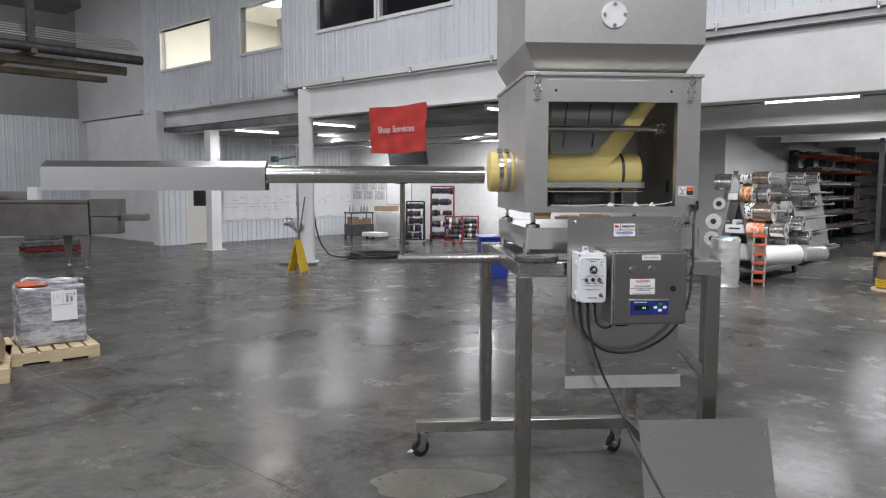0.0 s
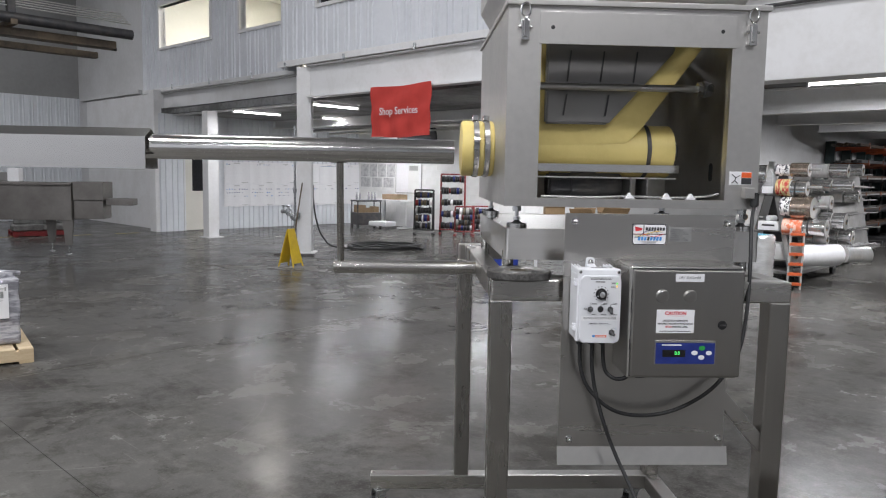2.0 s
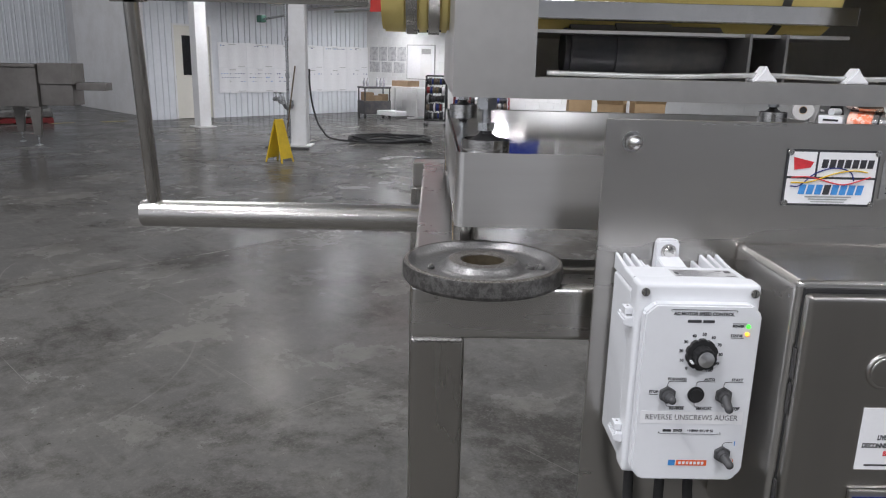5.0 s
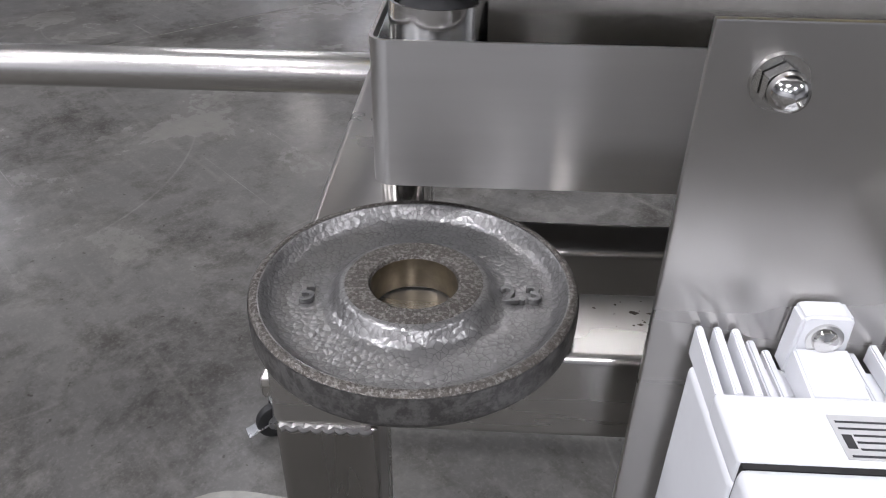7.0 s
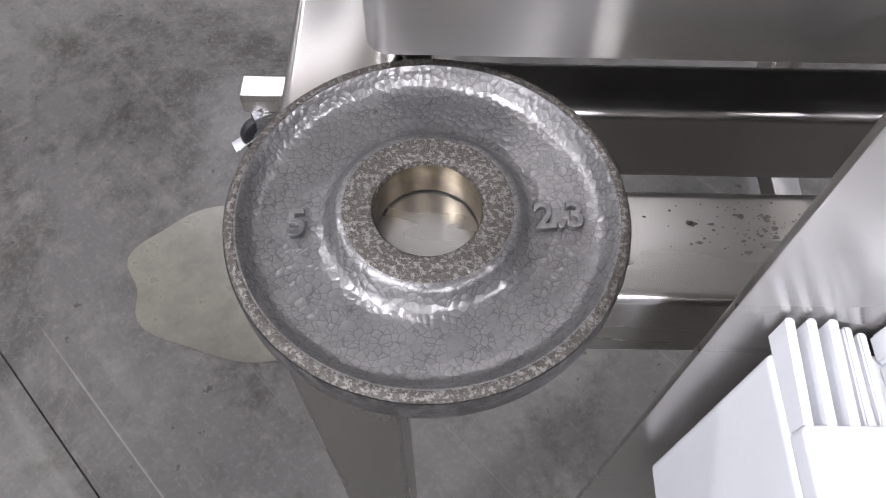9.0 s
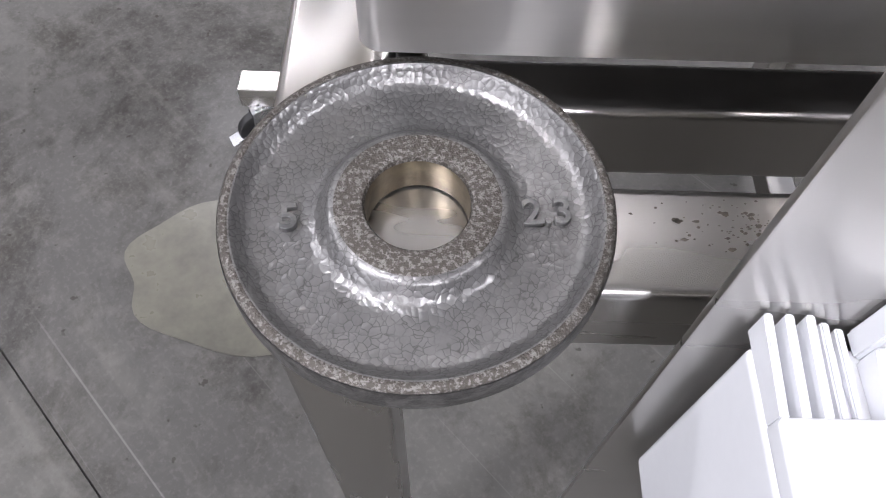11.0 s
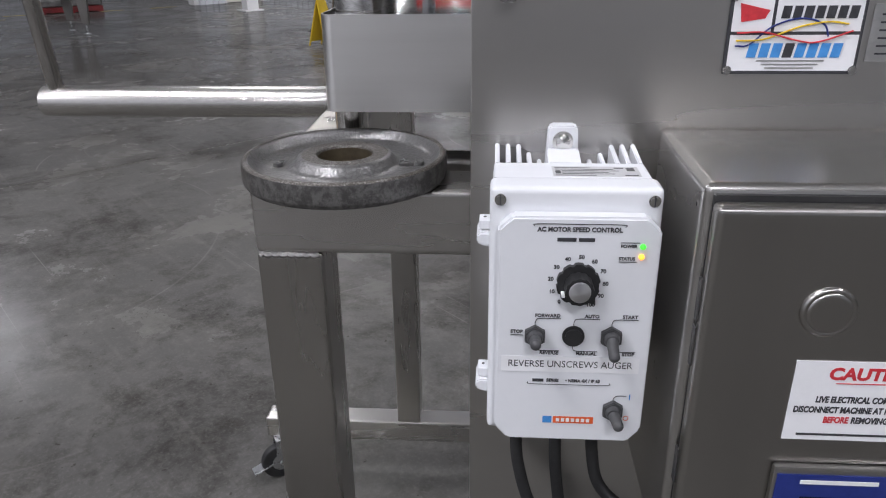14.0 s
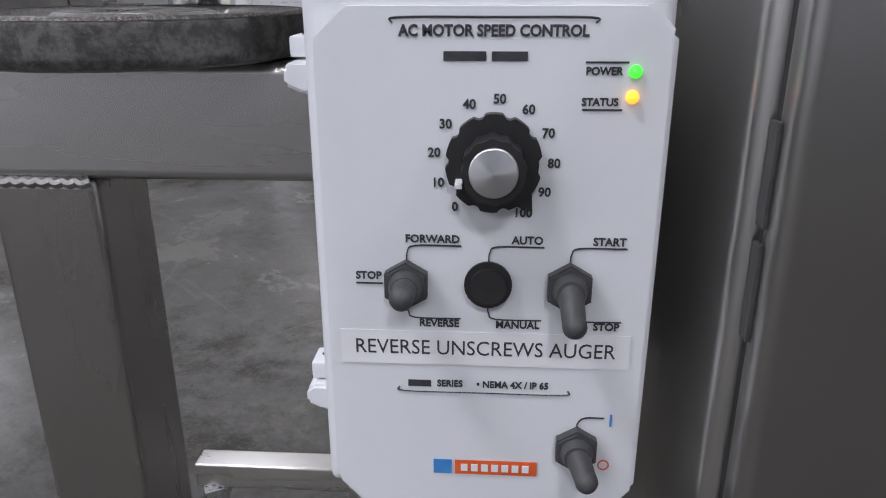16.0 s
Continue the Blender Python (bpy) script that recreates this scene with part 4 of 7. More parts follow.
disp = part("display", box(0.207, 0.373, DY - 0.006, DY - 0.0001, 1.034, 1.1, 0.003), STEEL, door, "blue weight display with green digits")
part("overlay", box(0.21, 0.37, DY - 0.0068, DY - 0.0061, 1.037, 1.094), NAVY, disp)
part("window", box(0.228, 0.29, DY - 0.0074, DY - 0.0069, 1.056, 1.075), SCREEN, disp)
lettering("digits", "0.0", 0.0145, on_face(0.268, DY - 0.0076, 1.0655), DIGIT_GLOW, disp, width=0.8)
part("maker_mark", box(0.226, 0.279, DY - 0.0073, DY - 0.0069, 1.0865, 1.0898), LABEL, disp)
for kx, kz, km in ((0.335, 1.08, GREEN_GLOW), (0.315, 1.067, LABEL), (0.354, 1.067, LABEL), (0.334, 1.055, LABEL)):
    bm = rod((0, -0.0074, 0), (0, -0.0069, 0), 0.0078, 24)
    bmesh.ops.transform(bm, matrix=Matrix.Translation((kx, DY, kz)) @ Matrix.Diagonal((1.1, 1, 0.8, 1)), verts=bm.verts)
    part("key", bm, km if km is LABEL else material("green_key", (0.02, 0.35, 0.06), 0.4, 0, (0.03, 0.3, 0.06), 20, 200), disp)

SILVER_LABEL = material("silver_label", (0.55, 0.55, 0.55), 0.4, 0, (0.5, 0.5, 0.5), 20, 200)
SPUN = material("spun_aluminium", (0.72, 0.72, 0.73), 0.3, 1, (0.66, 0.66, 0.67), 60, 400, 0.3, rough_var=0.03)
SPUN.node_tree.nodes["Principled BSDF"].inputs["Anisotropic"].default_value = 0.85
tangent = SPUN.node_tree.nodes.new("ShaderNodeTangent")
tangent.direction_type, tangent.axis = "RADIAL", "Y"
SPUN.node_tree.links.new(tangent.outputs[0], SPUN.node_tree.nodes["Principled BSDF"].inputs["Tangent"])
# speed control box
ctl = thing("speed_control", "white plastic motor speed control box with black knob", "control box", m=Matrix.Translation((0.0002, 0, 0.0028)) @ Matrix.Diagonal((0.967, 0.98, 1, 1)))
CX0, CX1, CZ0, CZ1, CF = 0.008, 0.1285, 1.079, 1.2795, -0.094
part("base", box(CX0 + 0.001, CX1 - 0.001, -0.066, PY - 0.008, CZ0 + 0.002, 1.2635, 0.004, 3), PLASTIC, ctl)
part("seal", box(CX0 + 0.002, CX1 - 0.002, -0.0685, -0.0655, CZ0 + 0.002, CZ1 - 0.002), BLACK, ctl)
part("shoulder", box(CX0 + 0.0015, CX1 - 0.0015, -0.0652, -0.026, 1.2636, 1.2775, 0.003, 3), PLASTIC, ctl)
for side in (0, 1):
    for k, (top, front) in enumerate(((1.2815, 1.2772), (1.2812, 1.2772), (1.2808, 1.2772), (1.274, 1.2715), (1.2685, 1.267))):
        fx = (CX0 + 0.0042 + k * 0.0088) if side == 0 else (CX1 - 0.0042 - k * 0.0088)
        part("fin", prism([(-0.027, 1.2637), (PY - 0.001, 1.2637), (PY - 0.001, top), (-0.027, front)], "x", fx - 0.0019, fx + 0.0019, 0.0008), PLASTIC, ctl)
tab = part("tab", prism([(0.052, 1.2640), (0.0535, 1.297), (0.056, 1.299), (0.075, 1.299), (0.0775, 1.297), (0.079, 1.2640)], "y", PY - 0.014, PY - 0.001, 0.0015), PLASTIC, ctl)
part("neck", prism([(-0.0275, 1.2645), (-0.0275, 1.2774), (PY - 0.0145, 1.2815), (PY - 0.0145, 1.2645)], "x", 0.0525, 0.0785, 0.0012), PLASTIC, ctl)
part("washer", rod((0.0655, PY - 0.014, 1.2865), (0.0655, PY - 0.0155, 1.2865), 0.0085, 24), BRIGHT, tab)
part("screw", lathe([(0.006, 0), (0.0055, 0.002), (0.003, 0.0033), (0.0001, 0.0036)], 20, m=Matrix.Translation((0.0655, PY - 0.0154, 1.2865)) @ FACE), BRIGHT, tab)
lid = part("lid", box(CX0 - 0.001, CX1 + 0.001, CF, -0.0685, CZ0 + 0.0, CZ1, 0.005, 3), PLASTIC, ctl, "white lid")
c = 0.0105
octo = [(CX0 + 0.005, CZ0 + c), (CX0 + 0.005 + c, CZ0 - 0.001), (CX1 - c, CZ0 - 0.001), (CX1 - 0.0005, CZ0 + c), (CX1 - 0.0005, 1.253), (CX1 - c, 1.2625), (CX0 + 0.005 + c, 1.2625), (CX0 + 0.005, 1.253)]
part("front_panel", prism(octo, "y", -0.1055, CF + 0.001, 0.0018), PLASTIC, lid)
for sx, sz in ((0.0145, 1.271), (0.1225, 1.271)):
    part("screw", rod((sx, CF + 0.001, sz), (sx, CF - 0.003, sz), 0.0042, 20, 0.001), BRIGHT, lid)
    part("screw_slot", box(sx - 0.0005, sx + 0.0005, CF - 0.0033, CF - 0.0029, sz - 0.0035, sz + 0.0035), INK, lid)
for hz in (1.243, 1.119):
    hb = prism([(CX0 + 0.002, hz - 0.0005), (CX0 - 0.008, hz - 0.0005), (CX0 - 0.0105, hz - 0.003), (CX0 - 0.0105, hz - 0.0085), (CX0 - 0.004, hz - 0.0115), (CX0 + 0.002, hz - 0.0115)], "y", -0.086, -0.06, 0.0012)
    hinge = part("hinge", hb, PLASTIC, ctl, "white hinge")
    part("knuckle", box(CX0 - 0.0088, CX0 + 0.002, -0.082, -0.068, hz + 0.0003, hz + 0.0075, 0.0014), PLASTIC, hinge)
    part("pin", rod((CX0 - 0.0045, -0.0745, hz + 0.007), (CX0 - 0.0045, -0.0745, hz + 0.0078), 0.0012, 10), DARK_METAL, hinge)
rate = part("rating_sticker", box(0.054, 0.119, -0.0615, -0.0375, 1.2774, 1.2779), SILVER_LABEL, ctl)
for k, (la, lb) in enumerate(((0.056, 0.086), (0.061, 0.1), (0.061, 0.096), (0.061, 0.104), (0.056, 0.1), (0.056, 0.083))):
    part("print_line", box(la, lb, -0.0605 + k * 0.0037, -0.0594 + k * 0.0037, 1.278, 1.2781), INK, rate)
for la, lb, lc, ld in ((0.101, 0.108, -0.043, -0.0405), (0.11, 0.116, -0.049, -0.041), (0.056, 0.06, -0.056, -0.0485), (0.107, 0.117, -0.0605, -0.0585)):
    part("print_line", box(la, lb, lc, ld, 1.278, 1.2781), DARK_METAL, rate)
TY = -0.1057


def print_line(x0, x1, z, mat=INK, wide=0.0006, y=TY):
    return part("print_line", box(x0, x1, y - 0.0002, y - 0.00005, z - wide / 2, z + wide / 2), mat, lid)


def bracket_line(x, z, x_end, up):
    """A thin printed leader from a switch to its word."""
    part("print_line", hose([(x, TY - 0.0001, z), (x + 0.0004, TY - 0.0001, z + up * 0.003), (x + 0.003, TY - 0.0001, z + up * 0.0052), (x_end, TY - 0.0001, z + up * 0.0053)], 0.0003, 4, 4), INK, lid)


lettering("panel_text", "AC MOTOR SPEED CONTROL", 0.0047, on_face(0.0705, TY, 1.2535), INK, lid, width=0.94, bold=0.00016)
part("print_line", hose([(0.039, TY - 0.0001, 1.2558), (0.0405, TY - 0.0001, 1.2575), (0.0705, TY - 0.0001, 1.2576), (0.1005, TY - 0.0001, 1.2575), (0.102, TY - 0.0001, 1.2558)], 0.0003, 4, 5), INK, lid)
print_line(0.055, 0.0685, 1.2462, wide=0.0028)
print_line(0.0702, 0.0815, 1.2462, wide=0.0028)
for deg in range(0, 110, 10):
    a = radians(230 - deg * 2.89)
    lettering("dial_number", str(deg), 0.0042, on_face(0.0715 + 0.0198 * math.cos(a), TY, 1.2135 + 0.0198 * math.sin(a)), INK, lid, bold=0.0001)
lettering("panel_text", "POWER", 0.0033, on_face(0.1055, TY, 1.2418), INK, lid, bold=0.0001)
lettering("panel_text", "STATUS", 0.0033, on_face(0.1048, TY, 1.2325), INK, lid, bold=0.0001)
print_line(0.0995, 0.113, 1.2445)
print_line(0.0992, 0.112, 1.2302)
for lx, lz, lm, lab in ((0.1152, 1.2418, GREEN_GLOW, "green lamp"), (0.1148, 1.2342, AMBER_GLOW, "amber lamp")):
    part("lamp", lathe([(0.0021, 0), (0.002, 0.0012), (0.0013, 0.0022), (0.0001, 0.0026)], 16, m=on_face(lx, TY + 0.0001, lz)), lm, lid, lab)
skirt = bmesh.new()
prof = []
for i in range(72):
    a = 2 * math.pi * i / 72
    r = 0.0158 - (0.0011 if i % 7 < 2 else 0)
    prof.append((0.0715 + r * math.cos(a), 1.2135 + r * math.sin(a)))
prism(prof, "y", TY - 0.004, TY, into=skirt)
knob = part("knob", skirt, BLACK, lid, "black knob with aluminium cap")
prof = []
for i in range(48):
    a = 2 * math.pi * i / 48
    r = 0.0098 + (0.0005 if i % 4 < 2 else 0)
    prof.append((0.0715 + r * math.cos(a), 1.2135 + r * math.sin(a)))
part("grip", prism(prof, "y", TY - 0.0155, TY - 0.004), BLACK, knob)
part("cap", lathe([(0.0078, 0.0), (0.0077, 0.0007), (0.0072, 0.0011), (0.0001, 0.0021)], 48, m=on_face(0.0715, TY - 0.0154, 1.2135)), SPUN, knob)
part("skirt_pointer", prism([(0.0715 + 0.0146 * math.cos(radians(d)), 1.2135 + 0.0146 * math.sin(radians(d))) for d in (-66, -30)] + [(0.0715 + 0.0205 * math.cos(radians(-50)), 1.2135 + 0.0205 * math.sin(radians(-50)))], "y", TY - 0.003, TY - 0.0002), BLACK, knob)
part("pointer", box(0.0592, 0.0615, TY - 0.012, TY - 0.0041, 1.2075, 1.2088), LABEL, knob)


def toggle(x, z, lean, nut_r=0.0086):
    t = part("toggle_switch", rod((x, TY, z), (x, TY - 0.005, z), nut_r, 6, 0.0008), RUBBER, lid, "grey rubber toggle boot")
    tip = Vector((x + lean[0], TY - 0.0165, z + lean[1]))
    bm = lathe([(0.0062, 0.004), (0.0058, 0.0065), (0.0048, 0.0085), (0.0001, 0.009)], 24, m=on_face(x, TY, z))
    rod((x, TY - 0.006, z), tip, 0.0045, 16, r2=0.004, into=bm)
    bmesh.ops.create_uvsphere(bm, u_segments=14, v_segments=10, radius=0.0042, matrix=Matrix.Translation(tip))
    part("boot", bm, RUBBER, t)


toggle(0.042, 1.1715, (0.0, 0.0008))
toggle(0.0985, 1.1715, (0.0008, -0.0075))
toggle(0.1045, 1.1085, (0.0025, -0.0035))
part("push_button", rod((0.0705, TY, 1.172), (0.0705, TY - 0.005, 1.172), 0.0083, 32, 0.002), BLACK, lid, "black round button")
for bx, word_up, word_down in ((0.042, "FORWARD", "REVERSE"), (0.0705, "AUTO", "MANUAL"), (0.0985, "START", "STOP")):
    bracket_line(bx, 1.1795, bx + 0.019, 1)
    bracket_line(bx, 1.1635, bx + 0.019, -1)
    lettering("panel_text", word_up, 0.0038, on_face(bx + 0.0185, TY, 1.1870), INK, lid, align="RIGHT", bold=0.0001)
    lettering("panel_text", word_down, 0.0038, on_face(bx + 0.0185, TY, 1.1562), INK, lid, align="RIGHT", bold=0.0001)
lettering("panel_text", "STOP", 0.0038, on_face(0.0285, TY, 1.1735), INK, lid, bold=0.0001)
print_line(0.024, 0.0335, 1.1708)
strip = part("name_strip", box(0.0175, 0.1215, TY - 0.0003, TY - 0.00005, 1.1402, 1.1532), LABEL, lid, "white printed strip")
lettering("strip_text", "REVERSE UNSCREWS AUGER", 0.0079, on_face(0.0695, TY - 0.00035, 1.1467), INK, strip, width=0.93, depth=0.0001)
print_line(0.0418, 0.0503, 1.1325, wide=0.0026)
lettering("panel_text", "SERIES", 0.0036, on_face(0.0572, TY, 1.1325), INK, lid, width=0.95, bold=0.0001)
lettering("panel_text", "\u2022 NEMA 4X / IP 65", 0.0036, on_face(0.0802, TY, 1.1325), INK, lid, width=0.95, bold=0.0001)
part("print_line", hose([(0.0385, TY - 0.0001, 1.131), (0.0405, TY - 0.0001, 1.1292), (0.0695, TY - 0.0001, 1.1291), (0.0985, TY - 0.0001, 1.1292), (0.1005, TY - 0.0001, 1.131)], 0.0003, 4, 5), INK, lid)
part("maker_mark", box(0.051, 0.058, TY - 0.0003, TY - 0.00005, 1.0945, 1.1005), BLUE_INK, lid)
part("maker_mark", box(0.0592, 0.0905, TY - 0.0003, TY - 0.00005, 1.0945, 1.1005), ORANGE, lid)
for k in range(7):
    part("maker_mark", box(0.0615 + k * 0.0039, 0.0641 + k * 0.0039, TY - 0.0006, TY - 0.00035, 1.096, 1.099), LABEL, lid)
part("on_mark", box(0.1165, 0.1173, TY - 0.0003, TY - 0.00005, 1.117, 1.122), BLUE_INK, lid)
part("off_mark", lathe([(0.0017, 0.0002), (0.0022, 0.0002), (0.0022, 0), (0.0017, 0)], 24, m=on_face(0.1155, TY, 1.1005)), ORANGE, lid)
bracket_line(0.1045, 1.115, 0.1145, 1)
for gx in (0.032, 0.067, 0.098):
    part("cable_gland", rod((gx, -0.035, CZ0 + 0.004), (gx, -0.035, CZ0 - 0.02), 0.0095, 18, 0.002), BLACK, ctl)

# cables
lone("power_cable", hose([(0.032, -0.035, 1.062), (0.036, -0.037, 1.0), (0.058, -0.04, 0.94), (0.12, -0.04, 0.88), (0.2, -0.03, 0.855), (0.3, -0.02, 0.862), (0.39, -0.02, 0.905), (0.45, -0.02, 0.96),
                          (0.5, -0.005, 1.03), (0.528, 0.02, 1.11), (0.545, 0.045, 1.2), (0.556, 0.07, 1.3), (0.572, 0.11, 1.4), (0.594, Y0 - 0.018, 1.45)], 0.0055, 12, 8), BLACK, "black rubber cable looping to the machine plug", "cable")
lone("mains_cable", hose([(0.067, -0.035, 1.062), (0.069, -0.036, 1.0), (0.08, -0.04, 0.93), (0.105, -0.05, 0.84), (0.14, -0.06, 0.75), (0.18, -0.1, 0.66), (0.24, -0.2, 0.5), (0.33, -0.42, 0.28), (0.42, -0.7, 0.12), (0.5, -0.95, 0.02), (0.6, -1.3, 0.007), (0.9, -1.9, 0.007)], 0.0055, 12, 8), BLACK, "black mains cable running down to the floor", "cable")
lone("short_cable", hose([(0.098, -0.035, 1.062), (0.1, -0.036, 1.02), (0.108, -0.04, 0.985), (0.13, -0.05, 0.968), (0.155, -0.06, 0.972), (0.165, -0.07, 0.988)], 0.0055, 12, 8), BLACK, "short black cable into the enclosure", "cable")
lone("thin_cable", hose([(0.165, -0.07, 0.987), (0.2, -0.06, 0.975), (0.28, -0.05, 0.985), (0.3, -0.05, 0.99)], 0.003, 10, 6), BLACK, "thin black cable under the enclosure", "cable")

# leaning cover panel
LEAN = Matrix.Translation((0.56, -0.28, 0)) @ Matrix.Rotation(radians(-17), 4, "X")
lean = thing("cover_panel", "loose stainless cover panel leaning on the stand", "panel", m=LEAN)
part("sheet", box(-0.285, 0.27, 0, 0.003, 0, 0.61, 0.001), STEEL, lean)
for sx in (-0.245, 0.245):
    part("stud", rod((sx, 0.0, 0.55), (sx, -0.012, 0.55), 0.006, 14, 0.002), BRIGHT, lean)

# ---- weight plate ----
PC = (-0.1285, 0.081)
weight = thing("weight_plate", "grey hammertone cast iron weight plate on the stand's corner", "weight", m=Matrix.Translation((PC[0] * 0.02, PC[1] * 0.02, 1.2318 * 0.02)) @ Matrix.Scale(0.98, 4))
prof = [(0.0255, 0.002), (0.0275, 0.0), (0.088, 0.0), (0.0925, 0.002), (0.0945, 0.006), (0.0945, 0.019), (0.0935, 0.0225), (0.091, 0.0240), (0.0885, 0.0238), (0.0862, 0.0215), (0.083, 0.0165), (0.079, 0.0142),
        (0.072, 0.0133), (0.058, 0.0133), (0.0515, 0.0142), (0.0475, 0.0172), (0.0445, 0.0215), (0.0425, 0.0232), (0.040, 0.0238)]
BASE = 1.2318
prof = [(r * 1.013, z * 1.03) for r, z in prof]
part("casting", lathe(prof, 128, (PC[0], PC[1], BASE)), IRON, weight)
part("hub_face", lathe([(0.0412, 0.0242), (0.0398, 0.0249), (0.029, 0.0249), (0.0268, 0.0242), (0.0258, 0.022)], 96, (PC[0], PC[1], BASE)), IRON_WORN, weight, "worn hub face")
part("rim_wear", lathe([(0.0954, 0.0232), (0.0939, 0.0249), (0.0921, 0.0253), (0.0904, 0.0249)], 128, (PC[0], PC[1], BASE)), IRON_WORN, weight, "worn rim edge")
part("rim_edge", lathe([(0.0936, 0.0016), (0.0956, 0.0045), (0.0963, 0.007), (0.0963, 0.0195), (0.0957, 0.0228)], 128, (PC[0], PC[1], BASE)), IRON_EDGE, weight, "dark chipped outer edge")
part("bore", lathe([(0.0257, 0.0222), (0.0253, 0.012), (0.0255, 0.0015)], 64, (PC[0], PC[1], BASE)), BORE, weight, "brown machined bore")
lettering("raised_number", "5", 0.0205, Matrix.Translation((PC[0] - 0.0625, PC[1] - 0.006, BASE + 0.0152)) @ pose(0, 0, 0, 0, 0, 6), IRON_PLAIN, weight, depth=0.0016, bold=0.0001, round_edge=0.0004)
lettering("raised_number", "2.3", 0.0205, Matrix.Translation((PC[0] + 0.0635, PC[1] + 0.001, BASE + 0.0152)) @ pose(0, 0, 0, 0, 0, 4), IRON_PLAIN, weight, depth=0.0016, bold=0.0001, round_edge=0.0004)

# corrosion flecks on the front beam
random.seed(21)
STAIN = material("brown_corrosion", (0.1, 0.085, 0.065), 0.7, 0.2, (0.06, 0.05, 0.04), 200, 900)
for k in range(190):
    fx, fy, fr = random.gauss(0.05, 0.026), 0.088 + random.gauss(0, 0.0085), random.uniform(0.0003, 0.0006) + 0.0016 * random.random() ** 4
    if FX0 + T < fx < 0.13 and FY + 0.008 < fy < FY + T - 0.007:
        ring = [(fx + fr * random.uniform(0.6, 1.5) * math.cos(i * math.pi / 4), fy + fr * random.uniform(0.4, 0.9) * math.sin(i * math.pi / 4)) for i in range(8)]
        part("corrosion_fleck", prism(ring, "z", 1.2314, 1.2317), STAIN, stand)


# ---- hall fittings ----
def at_hall(u, d, z=0.0, turn=0.0):
    return HALL @ pose(u, d, z, 0, 0, turn)


# columns
bm = box(-0.13, 0.13, -0.13, -0.115, 0.02, 3.4)
box(-0.13, 0.13, 0.115, 0.13, 0.02, 3.4, into=bm)
box(-0.008, 0.008, -0.115, 0.115, 0.02, 3.4, into=bm)
box(-0.2, 0.2, -0.2, 0.2, 0, 0.02, into=bm)
structure("column_1", bm, WHITE_PAINT, "white painted steel column", at_hall(0.05, 0.06, 0, 45), "column")
bm = box(-0.125, 0.125, -0.125, 0.125, 0.02, 2.8, 0.01)
box(-0.2, 0.2, -0.2, 0.2, 0, 0.02, into=bm)
structure("column_2", bm, WHITE_PAINT, "white painted square column", at_hall(-3.76, 0.25, 0, 0), "column")
structure("trim_post", box(-0.2, 0.12, -0.05, 0.14, 0, 3.37, 0.01), WHITE_PAINT, "white corner post", at_hall(SIDE - 0.14, -0.05), "trim")
structure("door_1", box(-3.55, 0.78, -0.06, -0.005, 0, 3.36, 0.01), WHITE_PAINT, "large white sliding door panel", at_hall(-7.2, LEFT_FRONT), "door")
structure("trim_rail", box(-3.9, -0.1, -0.1, -0.005, 3.4, 3.5), GREY_WALL, "sliding door rail", at_hall(-7.2, LEFT_FRONT), "trim")

# window frames
for n, (w, dd) in enumerate(((WIN[0], LEFT_FRONT), (WIN[1], LEFT_FRONT), (DARK[0], FRONT), (DARK[1], FRONT))):
    fr = bmesh.new()
    t = 0.06
    for r in ((w[0] - t, w[0], w[2] - t, w[3] + t), (w[1], w[1] + t, w[2] - t, w[3] + t), (w[0], w[1], w[2] - t, w[2]), (w[0], w[1], w[3], w[3] + t)):
        box(r[0], r[1], dd - 0.04, dd + 0.13, r[2], r[3], into=fr)
    win = structure("window_%d" % (n + 1), fr, WHITE_PAINT, "white framed interior window", HALL, "window")
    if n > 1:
        # opaque near-black panes stand in for the unlit room behind
        part("pane", box(w[0], w[1], dd + 0.05, dd + 0.056, w[2], w[3]), SCREEN, win, "near-black pane for the unlit room behind the glass")
lone("wall_screen", box(-0.55, 0.55, -0.05, 0.0, -0.33, 0.33, 0.01), SCREEN, "black television on the office wall", "television", m=at_hall(-2.5, 1.5, 5.06) @ pose(0, 0, 0, 10, 6, -22))
lone("television_arm", rod((0, 0.01, 0), (0, 0.03, 1.27), 0.025, 10), DARK_METAL, "dark ceiling arm holding the television", "bracket", m=at_hall(-2.5, 1.5, 5.06))
office_lamp = thing("office_lamp", "square lit panel lamp on the office ceiling", "ceiling lamp", m=at_hall(-4.35, 2.4, 6.24))
part("frame", box(-0.62, 0.62, -0.62, 0.62, 0.03, 0.06), WHITE_PAINT, office_lamp)
part("diffuser", box(-0.58, 0.58, -0.58, 0.58, 0.01, 0.0298), TUBE_GLOW, office_lamp, "lit diffuser")

# door in the side wall
SIDE_M = HALL @ Matrix.Translation((SIDE, 0, 0)) @ Matrix.Rotation(radians(90), 4, "Z")
CREAM_PAINT = material("cream_door_paint", (0.72, 0.7, 0.63), 0.45, 0, (0.66, 0.64, 0.57), 2, 20, 0.3)
dr = structure("door_2", box(0.64, 1.5, 0.02, 0.06, 0.01, 2.06, 0.004), CREAM_PAINT, "cream steel door with a small dark window", SIDE_M, "door")
part("glass", box(0.84, 1.24, 0.012, 0.0195, 0.98, 1.85), SCREEN, dr, "dark wired glass")
part("frame", box(0.6, 0.64, -0.03, 0.1, 0, 2.1), WHITE_PAINT, dr)
part("frame", box(1.5, 1.54, -0.03, 0.1, 0, 2.1), WHITE_PAINT, dr)
part("frame", box(0.64, 1.5, -0.03, 0.1, 2.06, 2.1), WHITE_PAINT, dr)
